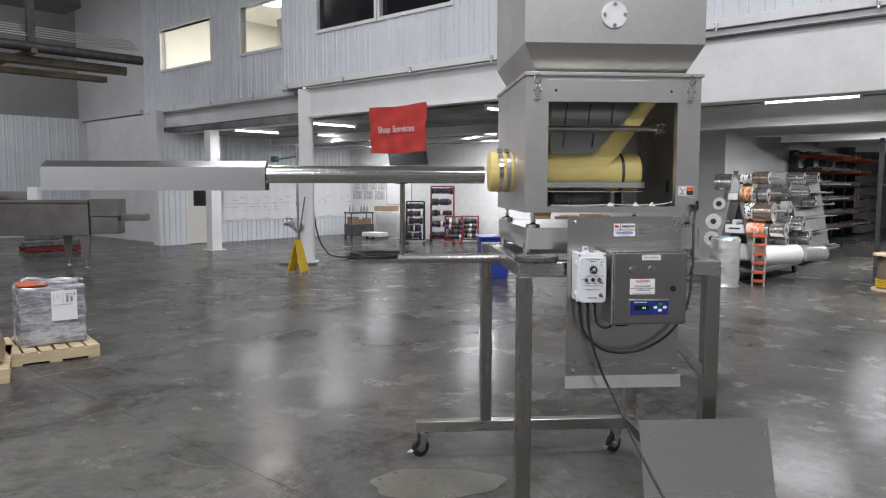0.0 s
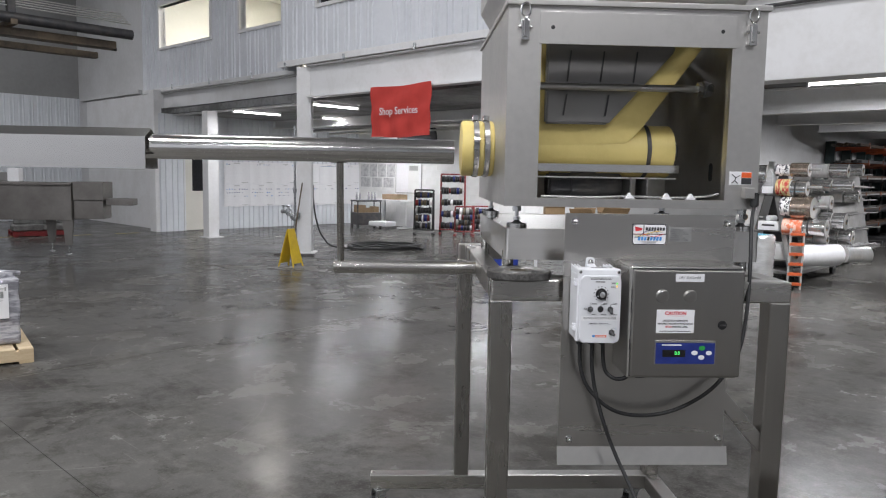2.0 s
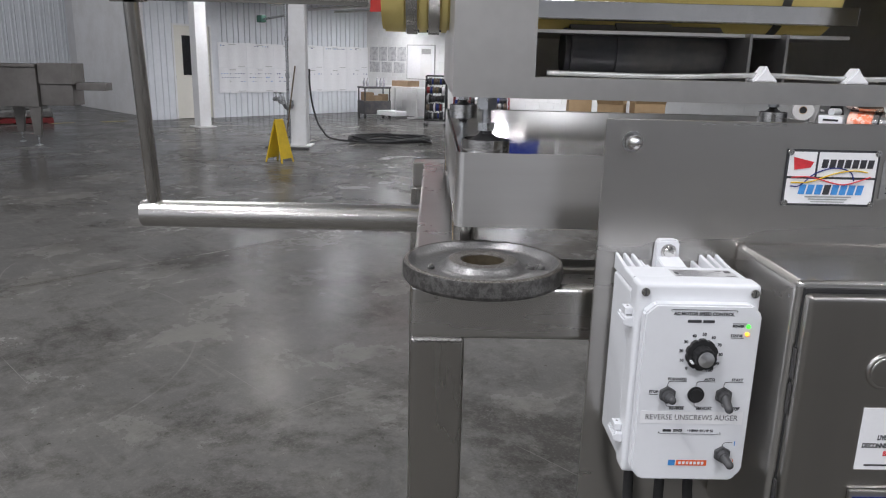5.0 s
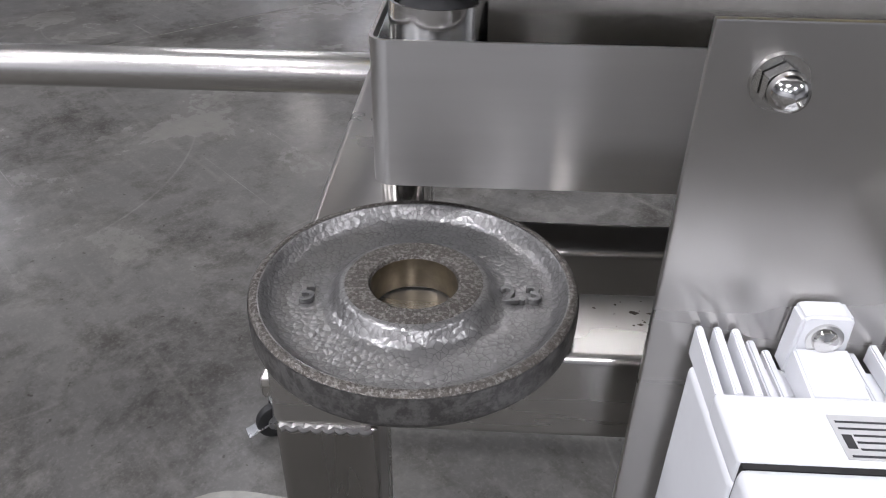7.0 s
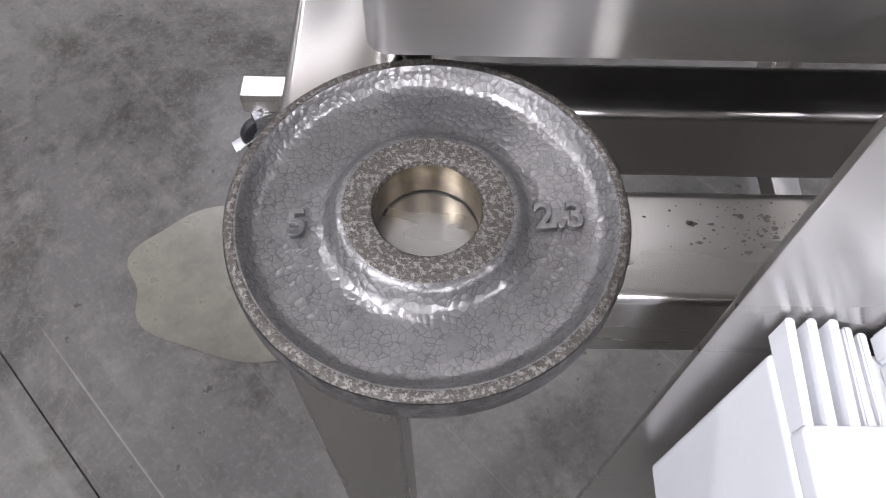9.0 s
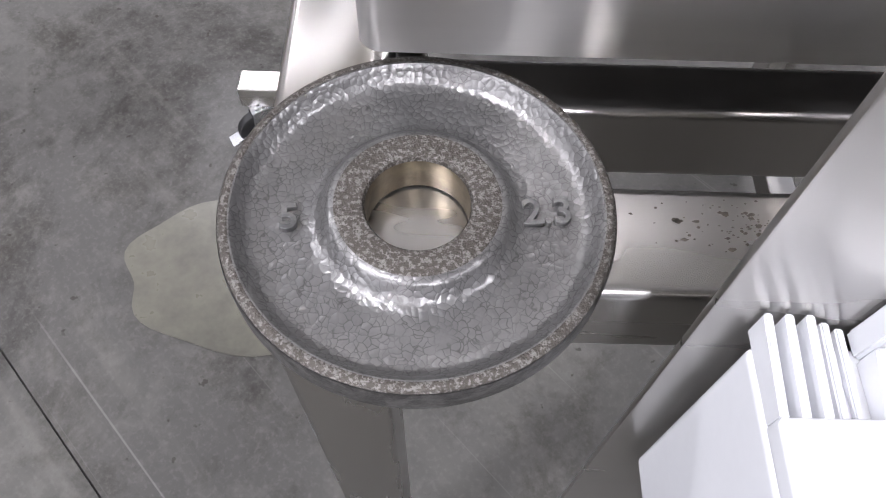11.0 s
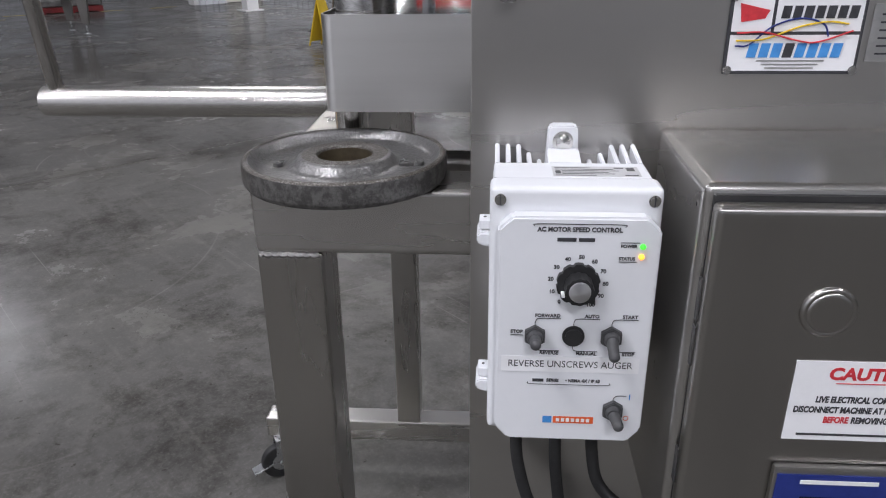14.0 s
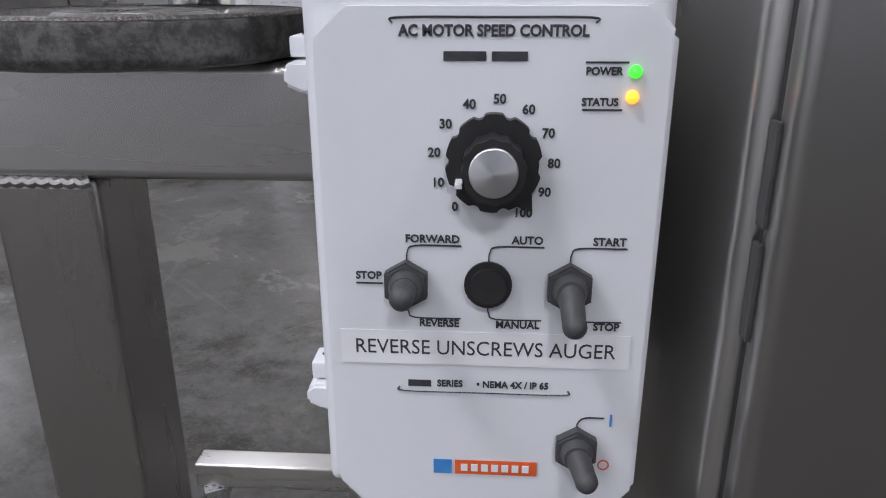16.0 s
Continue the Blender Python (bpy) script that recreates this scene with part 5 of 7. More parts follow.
for hz in (0.12, 0.86, 1.7):
    part("hinge", rod((0.65, 0.012, hz), (0.65, 0.012, hz + 0.12), 0.014, 10), ZINC, dr)
part("handle", rod((1.42, 0.0, 0.98), (1.42, -0.05, 0.98), 0.02, 12), ZINC, dr)

# paper plans on the side wall
random.seed(4)
for row in range(2):
    for col in range(6):
        x, z = 1.68 + col * 0.75, 0.57 + row * 0.58
        sheet = thing("plan_sheet", "large white printed plan sheet taped to the wall", "poster", "plan sheets on the wall", SIDE_M @ Matrix.Translation((x, -0.035, z)))
        bm = bmesh.new()
        nx = 8
        vs = [[bm.verts.new((i / nx * 0.745, -0.012 * math.sin(i * 1.7 + row + col) * (1 - j), j * 0.575 + 0.008 * math.sin(i * 1.1 + col))) for i in range(nx + 1)] for j in range(2)]
        for i in range(nx):
            bm.faces.new((vs[0][i], vs[0][i + 1], vs[1][i + 1], vs[1][i]))
        geo = bmesh.ops.extrude_face_region(bm, geom=bm.faces[:])
        bmesh.ops.translate(bm, vec=(0, 0.003, 0), verts=[v for v in geo["geom"] if isinstance(v, bmesh.types.BMVert)])
        part("paper", bm, LABEL, sheet)
        # rows of small printed boxes, a title line and a corner stamp
        busy = (row, col) in ((0, 1), (0, 2), (0, 0), (1, 4))
        for line in range(3 if busy else 1):
            pz = (0.44 - line * 0.09) if row == 0 else 0.5
            for k in range(9):
                if random.random() < (0.62 if busy else 0.5):
                    px = 0.06 + k * 0.072 + random.uniform(-0.01, 0.01)
                    part("print_mark", box(px, px + random.uniform(0.018, 0.04), -0.02, -0.014, pz, pz + random.uniform(0.012, 0.022)), random.choice((BLUE_INK, NAVY, NAVY, GREY_LABEL)), sheet)
        part("print_mark", box(0.28, 0.28 + random.uniform(0.12, 0.2), -0.02, -0.014, 0.53, 0.545), GREY_LABEL, sheet)
        part("print_mark", box(0.5, 0.68, -0.02, -0.014, 0.035, 0.047), GREY_LABEL, sheet)

# banner hung from the beam
banner = thing("banner", "red cloth banner hung under the mezzanine beam", "banner", m=at_hall(2.79, -0.12, 2.49, -1))
bm = bmesh.new()
grid = [[bm.verts.new(((i / 24 - 0.5) * 1.42 * (1 - 0.03 * (1 - j / 16)), 0.018 * math.sin(i * 0.9 + j * 0.25) * (1 - j / 16) + 0.012 * math.sin(j * 0.8 - i * 0.35), (j / 16 - 0.5) * 0.8 + 0.012 * math.cos(i / 24 * 2 * math.pi))) for i in range(25)] for j in range(17)]
for j in range(16):
    for i in range(24):
        bm.faces.new((grid[j][i], grid[j][i + 1], grid[j + 1][i + 1], grid[j + 1][i]))
geo = bmesh.ops.extrude_face_region(bm, geom=bm.faces[:])
bmesh.ops.translate(bm, vec=(0, 0.004, 0), verts=[v for v in geo["geom"] if isinstance(v, bmesh.types.BMVert)])
part("cloth", bm, RED_CLOTH, banner)
lettering("banner_text", "Shop Services", 0.165, Matrix.Translation((0.0, -0.034, 0.0)) @ FACE, LABEL, banner, width=0.98, depth=0.002)
for k in (-1, 1):
    part("cord", rod((k * 0.66, 0.0, 0.385), (k * 0.66, 0.085, 0.38), 0.008, 6), LABEL, banner)

# strip lamps
def strip_lamp(u, d, z, turn, length=1.2):
    lamp = thing("strip_lamp", "white fluorescent strip lamp under the deck", "ceiling lamp", "strip lamps", at_hall(u, d, z, turn))
    part("body", prism([(-0.06, 0.07), (0.06, 0.07), (0.03, 0.02), (-0.03, 0.02)], "x", -length / 2, length / 2), WHITE_PAINT, lamp)
    part("tube", rod((-length / 2 + 0.03, 0, 0.0), (length / 2 - 0.03, 0, 0.0), 0.018, 12), TUBE_GLOW, lamp, "lit tube")
    for s in (-1, 1):
        part("socket", box(s * length / 2 - 0.015, s * length / 2 + 0.015, -0.025, 0.025, -0.03, 0.06, 0.004), WHITE_PAINT, lamp)
        part("hanger", rod((s * length * 0.35, 0, 0.065), (s * length * 0.35, 0, 0.2), 0.004, 6), ZINC, lamp)


# fixtures at d 6.5 and 12 are made up to go with the added lamps
for lu, ld, lt in ((-2.95, 0.95, 90), (-0.1, 0.85, 90), (-2.8, 3.2, 90), (-0.6, 3.4, 90), (0.7, 4.7, 90), (-3.4, 5.2, 90), (8.88, 1.6, 0), (9.2, 6.5, 0), (4.4, 0.9, 90), (9.0, 12.0, 0)):
    strip_lamp(lu, ld, 2.77 if lt else 2.69, lt)

# conduit and clips on the beam
lone("conduit", hose([(-6.6, 0.2, 3.0), (-6.2, 0.2, 3.02), (-6.0, 0.2, 2.93), (-5.8, 0.2, 2.92), (-3, 0.2, 2.96), (-0.1, 0.2, 2.98)], 0.012, 8, 6), DARK_METAL, "dark conduit along the beam", "pipe", m=HALL)
lone("conduit", hose([(6.3, -0.06, 3.33), (9, -0.06, 3.335), (12, -0.06, 3.33), (20, -0.06, 3.335)], 0.02, 8, 6), DARK_METAL, "dark conduit along the girder", "pipe", m=HALL)
for k in range(11):
    cu = -5.5 + k * 1.72
    cd = LEFT_FRONT - 0.09 if cu < -0.6 else -0.11
    lone("pipe_clip", rod((0, 0, -0.05), (0, 0, 0.06), 0.02, 8), ZINC, "small metal clip on the ledge", "clip", "clips on the ledge", at_hall(cu, cd, 3.45))
# pipes and rails under the deck
for dd, zz, r in ((4.2, 2.6, 0.03), (4.5, 2.66, 0.02), (5.0, 2.58, 0.025)):
    lone("pipe", rod((SIDE + 0.1, dd, zz), (5.0, dd, zz), r, 12), SHEET, "grey pipe under the deck", "pipe", "pipes under the deck", HALL)

# pipe with a valve at the column
stand_pipe = thing("stand_pipe", "galvanised stand pipe with a cast valve at the column", "pipe", m=at_hall(-0.02, -0.12))
part("pipe", rod((0, 0, 0), (0, 0, 2.35), 0.024, 14), ZINC, stand_pipe)
part("valve", hose([(-0.42, 0, 0.75), (-0.28, 0, 0.755), (-0.16, 0, 0.75), (-0.1, 0, 0.66), (0.0, 0, 0.62), (0.1, 0, 0.66), (0.11, 0, 0.76)], 0.035, 10), ZINC, stand_pipe)
part("valve_body", lathe([(0.0, -0.07), (0.05, -0.06), (0.06, 0.0), (0.05, 0.06), (0.0, 0.07)], 14, (-0.2, 0, 0.75)), ZINC, stand_pipe)
for k in (-0.36, -0.22):
    grip = part("handle", rod((k, 0, 0.75), (k, 0, 0.86), 0.012, 8), ZINC, stand_pipe)
    part("knob", rod((k - 0.05, 0, 0.86), (k + 0.05, 0, 0.86), 0.014, 8), ZINC, grip)
for z in (0.45, 1.12, 1.7):
    part("coupling", rod((0, 0, z), (0, 0, z + 0.07), 0.034, 14), ZINC, stand_pipe)
part("arm", rod((-0.7, 0, 2.05), (0.0, 0, 2.1), 0.02, 10), ZINC, stand_pipe)
part("box", box(-0.82, -0.66, -0.05, 0.05, 2.0, 2.12, 0.02), material("green_paint", (0.05, 0.14, 0.1), 0.5, 0, (0.04, 0.1, 0.08), 8, 60), stand_pipe)
lone("broom_stick", rod((0.0, 0.0, 0.0), (0.2, 0.1, 1.31), 0.013, 8), BEIGE, "brown wooden stick leaning on the column", "stick", m=at_hall(0.04, -0.24))
lone("drain_hose_foot", box(-0.42, 0.3, -0.05, 0.05, 0, 0.03, 0.01), DARK_METAL, "dark flat bar on the floor", "bar", m=at_hall(0.35, -0.33, 0, -2) @ pose(0, 0, 0, 0, 0, 46))

# coiled black hose
random.seed(7)
pts = [(-0.98, 0.1, 1.25), (-0.97, 0.06, 0.95), (-0.9, 0.0, 0.55), (-0.75, -0.08, 0.22), (-0.4, -0.12, 0.04)]
for k in range(46):
    a = k * 0.9
    rx, ry = 0.72 + random.uniform(-0.14, 0.14), 0.42 + random.uniform(-0.12, 0.12)
    pts.append((0.45 + rx * math.cos(a) + random.uniform(-0.05, 0.05), ry * math.sin(a), 0.02 + 0.1 * random.random()))
lone("coiled_hose", hose(pts, 0.017, 8, 6), BLACK, "heap of black rubber hose on the floor by the column", "hose", m=Matrix.Translation((-1.4, 12.5, 0)))

# wet floor sign
sign = thing("floor_sign", "yellow folding wet floor sign standing open", "sign", m=Matrix.Translation((-2.36, 9.75, 0)) @ pose(0, 0, 0, 0, 0, 62))
for s in (-1, 1):
    bm = prism([(-0.135, 0.0), (-0.115, 0.0), (-0.1, 0.06), (0.1, 0.06), (0.115, 0.0), (0.135, 0.0), (0.09, 0.6), (-0.09, 0.6)], "y", -0.009, 0.009, 0.004)
    bmesh.ops.transform(bm, matrix=Matrix.Translation((0, s * 0.145, 0)) @ Matrix.Rotation(radians(s * 13.4), 4, "X"), verts=bm.verts)
    part("leaf", bm, YELLOW_SIGN, sign)
part("hinge", rod((-0.085, 0, 0.592), (0.085, 0, 0.592), 0.014, 10), YELLOW_SIGN, sign)

# grey cart, shelf and wall papers at the back
cart = thing("utility_cart", "dark grey service cart with boxes on it", "cart", m=at_hall(-4.05, 5.05, 0, 72))
part("lower_bin", box(-0.36, 0.36, -0.25, 0.25, 0.09, 0.42, 0.02), DARK_METAL, cart)
part("shelf", box(-0.36, 0.36, -0.25, 0.25, 0.72, 0.76, 0.008), DARK_METAL, cart)
for sx in (-0.33, 0.33):
    for sy in (-0.22, 0.22):
        part("post", rod((sx, sy, 0.42), (sx, sy, 0.72), 0.018, 8), DARK_METAL, cart)
        part("wheel", rod((sx - 0.02, sy, 0.05), (sx + 0.02, sy, 0.05), 0.05, 14), BLACK, cart)
for n, (bx, w, h) in enumerate(((-0.18, 0.12, 0.2), (0.05, 0.1, 0.12), (0.24, 0.08, 0.16))):
    lone("cardboard_box", box(-w, w, -0.15, 0.15, 0, h, 0.005), CARD, "small brown cardboard box on the cart", "box", "boxes on the cart", at_hall(-4.05 + bx * 0.31, 5.05 + bx * 0.95, 0.42, 72))
for n, bx in enumerate((-0.27, -0.18, 0.08, 0.17, 0.26)):
    lone("bottle", lathe([(0.0, 0), (0.035, 0), (0.035, 0.13), (0.012, 0.17), (0.012, 0.21), (0.0, 0.21)], 12), WRAP, "pale plastic bottle on the cart", "bottle", "bottles on the cart", at_hall(-4.05 + bx * 0.31, 5.05 + bx * 0.95, 0.76))
table = thing("side_table", "white narrow table against the block wall", "table", m=at_hall(-3.55, BACK - 0.45))
part("top", box(-0.6, 0.5, -0.3, 0.3, 0.74, 0.78, 0.005), WHITE_PAINT, table)
for lx in (-0.45, 0.38):
    part("leg", rod((lx, 0, 0.02), (lx, 0, 0.74), 0.03, 10), WHITE_PAINT, table)
    part("foot", box(lx - 0.05, lx + 0.05, -0.28, 0.28, 0, 0.05, 0.01), WHITE_PAINT, table)
lone("cardboard_tray", box(-0.3, 0.3, -0.2, 0.2, 0, 0.14, 0.01), CARD, "open brown cardboard tray on the table", "box", m=at_hall(-3.6, BACK - 0.45, 0.78))
lone("low_dolly", box(-0.35, 0.35, -0.2, 0.2, 0.08, 0.2, 0.03), LABEL, "low white dolly under the table", "dolly", m=at_hall(-3.5, BACK - 1.0))
PRINT_PAPER = material("printed_paper", (0.6, 0.6, 0.6), 0.6, 0, (0.42, 0.42, 0.43), 9, 40, 0.5, patch=(0.45, 0.6))
for k in range(7):
    wide, top = (0.33, 1.75) if k < 4 else (0.42, 1.36)
    pu = SIDE + 0.14 + (k * 0.38 if k < 4 else (k - 4) * 0.5)
    lone("wall_paper", box(0, wide, -0.006, 0.0, top - 0.36 if k < 4 else top - 0.27, top), PRINT_PAPER, "white printed paper sheet pinned to the wall", "paper", "papers on the wall", at_hall(pu, BACK - 0.002))
whiteboard = thing("notice_board", "white board with a grey frame on the block wall", "whiteboard", m=at_hall(-4.01, BACK - 0.003))
part("board", box(0, 1.0, -0.02, 0.0, 0.97, 1.79, 0.003), LABEL, whiteboard)
for r4 in ((-0.02, 1.02, 1.79, 1.81), (-0.02, 1.02, 0.95, 0.97), (-0.02, 0.0, 0.97, 1.79), (1.0, 1.02, 0.97, 1.79)):
    part("frame", box(r4[0], r4[1], -0.026, 0.0, r4[2], r4[3]), GREY_LABEL, whiteboard)
part("calendar", box(0.5, 0.92, -0.026, -0.021, 1.05, 1.74), WHITE_BLOCK, whiteboard, "pale calendar sheet")
part("print_mark", box(0.54, 0.88, -0.029, -0.0265, 1.58, 1.71), GREY_LABEL, whiteboard)
MATT_BLACK = material("matt_black_plastic", (0.008, 0.008, 0.009), 0.75, 0, (0.012, 0.012, 0.013), 10, 80)
monitor = thing("wall_monitor", "large black monitor on a bracket high on the block wall", "television", m=at_hall(-2.78, BACK - 0.32, 2.1) @ pose(0, 0, 0, 12, 0, 0))
part("screen", box(-0.74, 0.74, -0.06, -0.02, 0, 0.72, 0.01), MATT_BLACK, monitor)
part("bracket", box(-0.06, 0.06, -0.02, 0.3, 0.3, 0.4), BLACK, monitor)


# wire reel racks
RACK_DARK = material("dark_reel_plastic", (0.05, 0.045, 0.045), 0.5, 0, (0.09, 0.085, 0.08), 12, 80)
def reel_rack(name, label, m, w, h, frame_mat, levels, seed, wheels=False):
    random.seed(seed)
    rack = thing(name, label, "rack", "", m)
    for s in (-1, 1):
        for e in (-1, 1):
            part("upright", rod((s * w / 2, e * 0.16, 0.1), (s * w / 2, e * 0.04, h), 0.018, 8), frame_mat, rack)
    part("top_rail", rod((-w / 2, 0, h), (w / 2, 0, h), 0.018, 8), frame_mat, rack)
    part("bottom_rail", rod((-w / 2, -0.16, 0.12), (w / 2, -0.16, 0.12), 0.018, 8), frame_mat, rack)
    for k in range(levels):
        z = 0.22 + k * (h - 0.34) / max(1, levels - 1)
        axle = part("axle", rod((-w / 2, -0.1, z), (w / 2, -0.1, z), 0.01, 8), ZINC, rack)
        x = -w / 2 + 0.03
        while x < w / 2 - 0.07:
            ww, r = random.uniform(0.035, 0.07), random.uniform(0.075, 0.105)
            mt = random.choice((BLACK, BLACK, DARK_METAL, BLACK, LABEL, BEIGE, GREY_LABEL, RED_PAINT, NAVY, RACK_DARK, BLACK))
            part("reel", rod((x, -0.1, z), (x + ww, -0.1, z), r * 0.82, 18), mt, axle)
            for fx in (x - 0.005, x + ww):
                part("flange", rod((fx, -0.1, z), (fx + 0.005, -0.1, z), r, 18), random.choice((BLACK, RACK_DARK, BLACK, BLACK)), axle)
            x += ww + 0.016
    if wheels:
        for s in (-1, 1):
            part("wheel", rod((s * w / 2 - 0.03, 0, 0.13), (s * w / 2 + 0.03, 0, 0.13), 0.13, 18), BLACK, rack)
    for s in (-1, 1):
        part("foot", rod((s * w / 2, -0.22, 0.03), (s * w / 2, 0.2, 0.03), 0.03, 8), frame_mat, rack)


reel_rack("reel_rack", "black wire rack full of cable reels", Matrix.Translation((-0.12, 16.3, 0)) @ pose(0, 0, 0, 0, 0, -8), 0.46, 1.1, BLACK, 5, 1)
reel_rack("reel_rack", "tall red rack of cable reels on wheels", Matrix.Translation((0.6, 16.45, 0)) @ pose(0, 0, 0, 0, 0, -8), 0.6, 1.5, RED_PAINT, 5, 2, True)
reel_rack("reel_rack", "low red rack of cable reels", Matrix.Translation((0.86, 15.9, 0)) @ pose(0, 0, 0, 0, 0, -8), 0.45, 0.72, RED_PAINT, 4, 3)
reel_rack("reel_rack", "low red rack of cable reels", Matrix.Translation((1.3, 16.2, 0)) @ pose(0, 0, 0, 0, 0, -8), 0.45, 0.72, RED_PAINT, 4, 5)

# blue bin
bin_ob = thing("blue_bin", "blue plastic wheeled bin", "bin", m=Matrix.Translation((0.97, 9.25, 0)))
part("tub", prism([(-0.2, 0.0), (0.2, 0.0), (0.26, 0.66), (-0.26, 0.66)], "y", -0.26, 0.26, 0.02), BLUE_PLASTIC, bin_ob)
part("rim", box(-0.29, 0.29, -0.29, 0.29, 0.66, 0.7, 0.012), BLUE_PLASTIC, bin_ob)

# table with cartons beyond the bin
bench = thing("packing_table", "white packing table with cardboard cartons on it", "table", m=Matrix.Translation((2.2, 9.3, 0)) @ pose(0, 0, 0, 0, 0, -10))
part("top", box(-0.75, 0.95, -0.35, 0.35, 0.72, 0.76, 0.006), WHITE_PAINT, bench)
for lx in (-0.68, 0.88):
    for ly in (-0.28, 0.28):
        part("leg", box(lx - 0.025, lx + 0.025, ly - 0.025, ly + 0.025, 0, 0.72, 0.004), WHITE_PAINT, bench)
CARTON = material("tan_cardboard", (0.42, 0.29, 0.16), 0.75, 0, (0.34, 0.23, 0.12), 4, 40, 0.4)
for cx, w, dep, h, turn in ((-0.42, 0.3, 0.3, 0.27, 6), (0.02, 0.34, 0.28, 0.19, -12), (0.48, 0.4, 0.3, 0.21, 9)):
    carton_m = Matrix.Translation((2.2, 9.3, 0.76)) @ pose(0, 0, 0, 0, 0, -10) @ Matrix.Translation((cx, 0, 0)) @ pose(0, 0, 0, 0, 0, turn)
    carton_ob = thing("carton", "open tan cardboard carton on the packing table", "box", "cartons on the table", carton_m)
    wall4 = box(-w / 2, w / 2, -dep / 2, -dep / 2 + 0.006, 0, h)
    box(-w / 2, w / 2, dep / 2 - 0.006, dep / 2, 0, h, into=wall4)
    box(-w / 2, -w / 2 + 0.006, -dep / 2 + 0.006, dep / 2 - 0.006, 0, h, into=wall4)
    box(w / 2 - 0.006, w / 2, -dep / 2 + 0.006, dep / 2 - 0.006, 0, h, into=wall4)
    box(-w / 2 + 0.006, w / 2 - 0.006, -dep / 2 + 0.006, dep / 2 - 0.006, 0, 0.006, into=wall4)
    part("body", wall4, CARTON, carton_ob)
    for sgn in (-1, 1):
        flap = box(-w / 2, w / 2, 0, dep * 0.45, -0.003, 0.003)
        bmesh.ops.transform(flap, matrix=Matrix.Translation((0, sgn * dep / 2, h)) @ pose(0, 0, 0, 0, 0, 0 if sgn > 0 else 180) @ pose(0, 0, 0, 35, 0, 0), verts=flap.verts)
        part("flap", flap, CARTON, carton_ob)

# wrapped box on a pallet
def pallet(m, mat, label, w=0.8, l=1.0):
    p = thing("pallet", label, "pallet", "", m)
    boards = int(w / 0.105)
    for k in range(boards):
        x = -w / 2 + k * (w - 0.1) / (boards - 1)
        part("deck_board", box(x, x + 0.1, -l / 2, l / 2, 0.095, 0.113, 0.002), mat, p)
    for y in (-l / 2, -0.04, l / 2 - 0.08):
        part("stringer", box(-w / 2, w / 2, y, y + 0.08, 0.018, 0.0945, 0.002), mat, p)
    for k in range(3):
        x = -w / 2 + k * (w - 0.1) / 2
        part("bottom_board", box(x, x + 0.1, -l / 2, l / 2, 0.0, 0.0175, 0.002), mat, p)
    return p


PAL = Matrix.Translation((-3.92, 3.9, 0)) @ pose(0, 0, 0, 0, 0, 33)
pallet(PAL, WOOD, "pale wooden pallet under a wrapped carton", 0.72, 0.85)
carton = thing("wrapped_carton", "carton wrapped in clear stretch film on a pallet", "box", m=PAL @ Matrix.Translation((0.03, 0.03, 0.113)))
bm = box(-0.27, 0.27, -0.25, 0.25, 0, 0.53, 0.03, 3)
bmesh.ops.subdivide_edges(bm, edges=bm.edges[:], cuts=9, use_grid_fill=True)
for v in bm.verts:
    v.co += 0.014 * noise.noise_vector(v.co * 9) + 0.006 * noise.noise_vector(Vector((v.co.x * 14, v.co.y * 14, v.co.z * 60)))
part("film", bm, WRAP, carton, "crinkled clear stretch film")
bm = prism([(-0.26, -0.2), (-0.05, -0.22), (0.0, -0.05), (-0.06, 0.1), (-0.2, 0.16), (-0.27, 0.05)], "z", 0.538, 0.548)
part("top_cover", bm, ORANGE_PAINT, carton, "orange top sheet")
for k, (fx, fy, fw, fl) in enumerate(((0.06, -0.1, 0.05, 0.34), (0.15, 0.02, 0.04, 0.3), (-0.1, 0.16, 0.05, 0.22))):
    bm = hose([(fx - fl / 2, fy - 0.06, 0.535), (fx - fl / 5, fy, 0.56), (fx + fl / 6, fy - 0.02, 0.552), (fx + fl / 2, fy + 0.07, 0.53)], fw * 0.5, 8, 6)
    part("film_fold", bm, WRAP, carton, "bunched film over the top")
tag = part("paper_label", box(-0.02, 0.19, -0.272, -0.264, 0.22, 0.49), LABEL, carton, "white printed sheet")
for k, (px, pz, pw, ph) in enumerate(((0.0, 0.39, 0.004, 0.07), (0.03, 0.42, 0.004, 0.04), (0.075, 0.38, 0.003, 0.09), (0.09, 0.455, 0.07, 0.006), (0.1, 0.385, 0.02, 0.06), (0.135, 0.385, 0.02, 0.05), (0.0, 0.36, 0.15, 0.005), (0.165, 0.44, 0.01, 0.03))):
    part("print_mark", box(px, px + pw, -0.275, -0.2725, pz, pz + ph), GREY_LABEL, tag)
PAL2 = Matrix.Translation((-4.36, 3.12, 0)) @ pose(0, 0, 0, 0, 0, 25)
pallet(PAL2, WOOD, "weathered wooden pallet with a brown sack", 0.9, 1.0)
lone("brown_sack", prism([(-0.4, 0), (0.42, 0), (0.36, 0.2), (0.26, 0.45), (0.2, 0.56), (-0.3, 0.56)], "y", -0.4, 0.4, 0.04), CARD, "brown paper-wrapped load on a pallet", "load", m=PAL2 @ Matrix.Translation((0, 0, 0.113)))

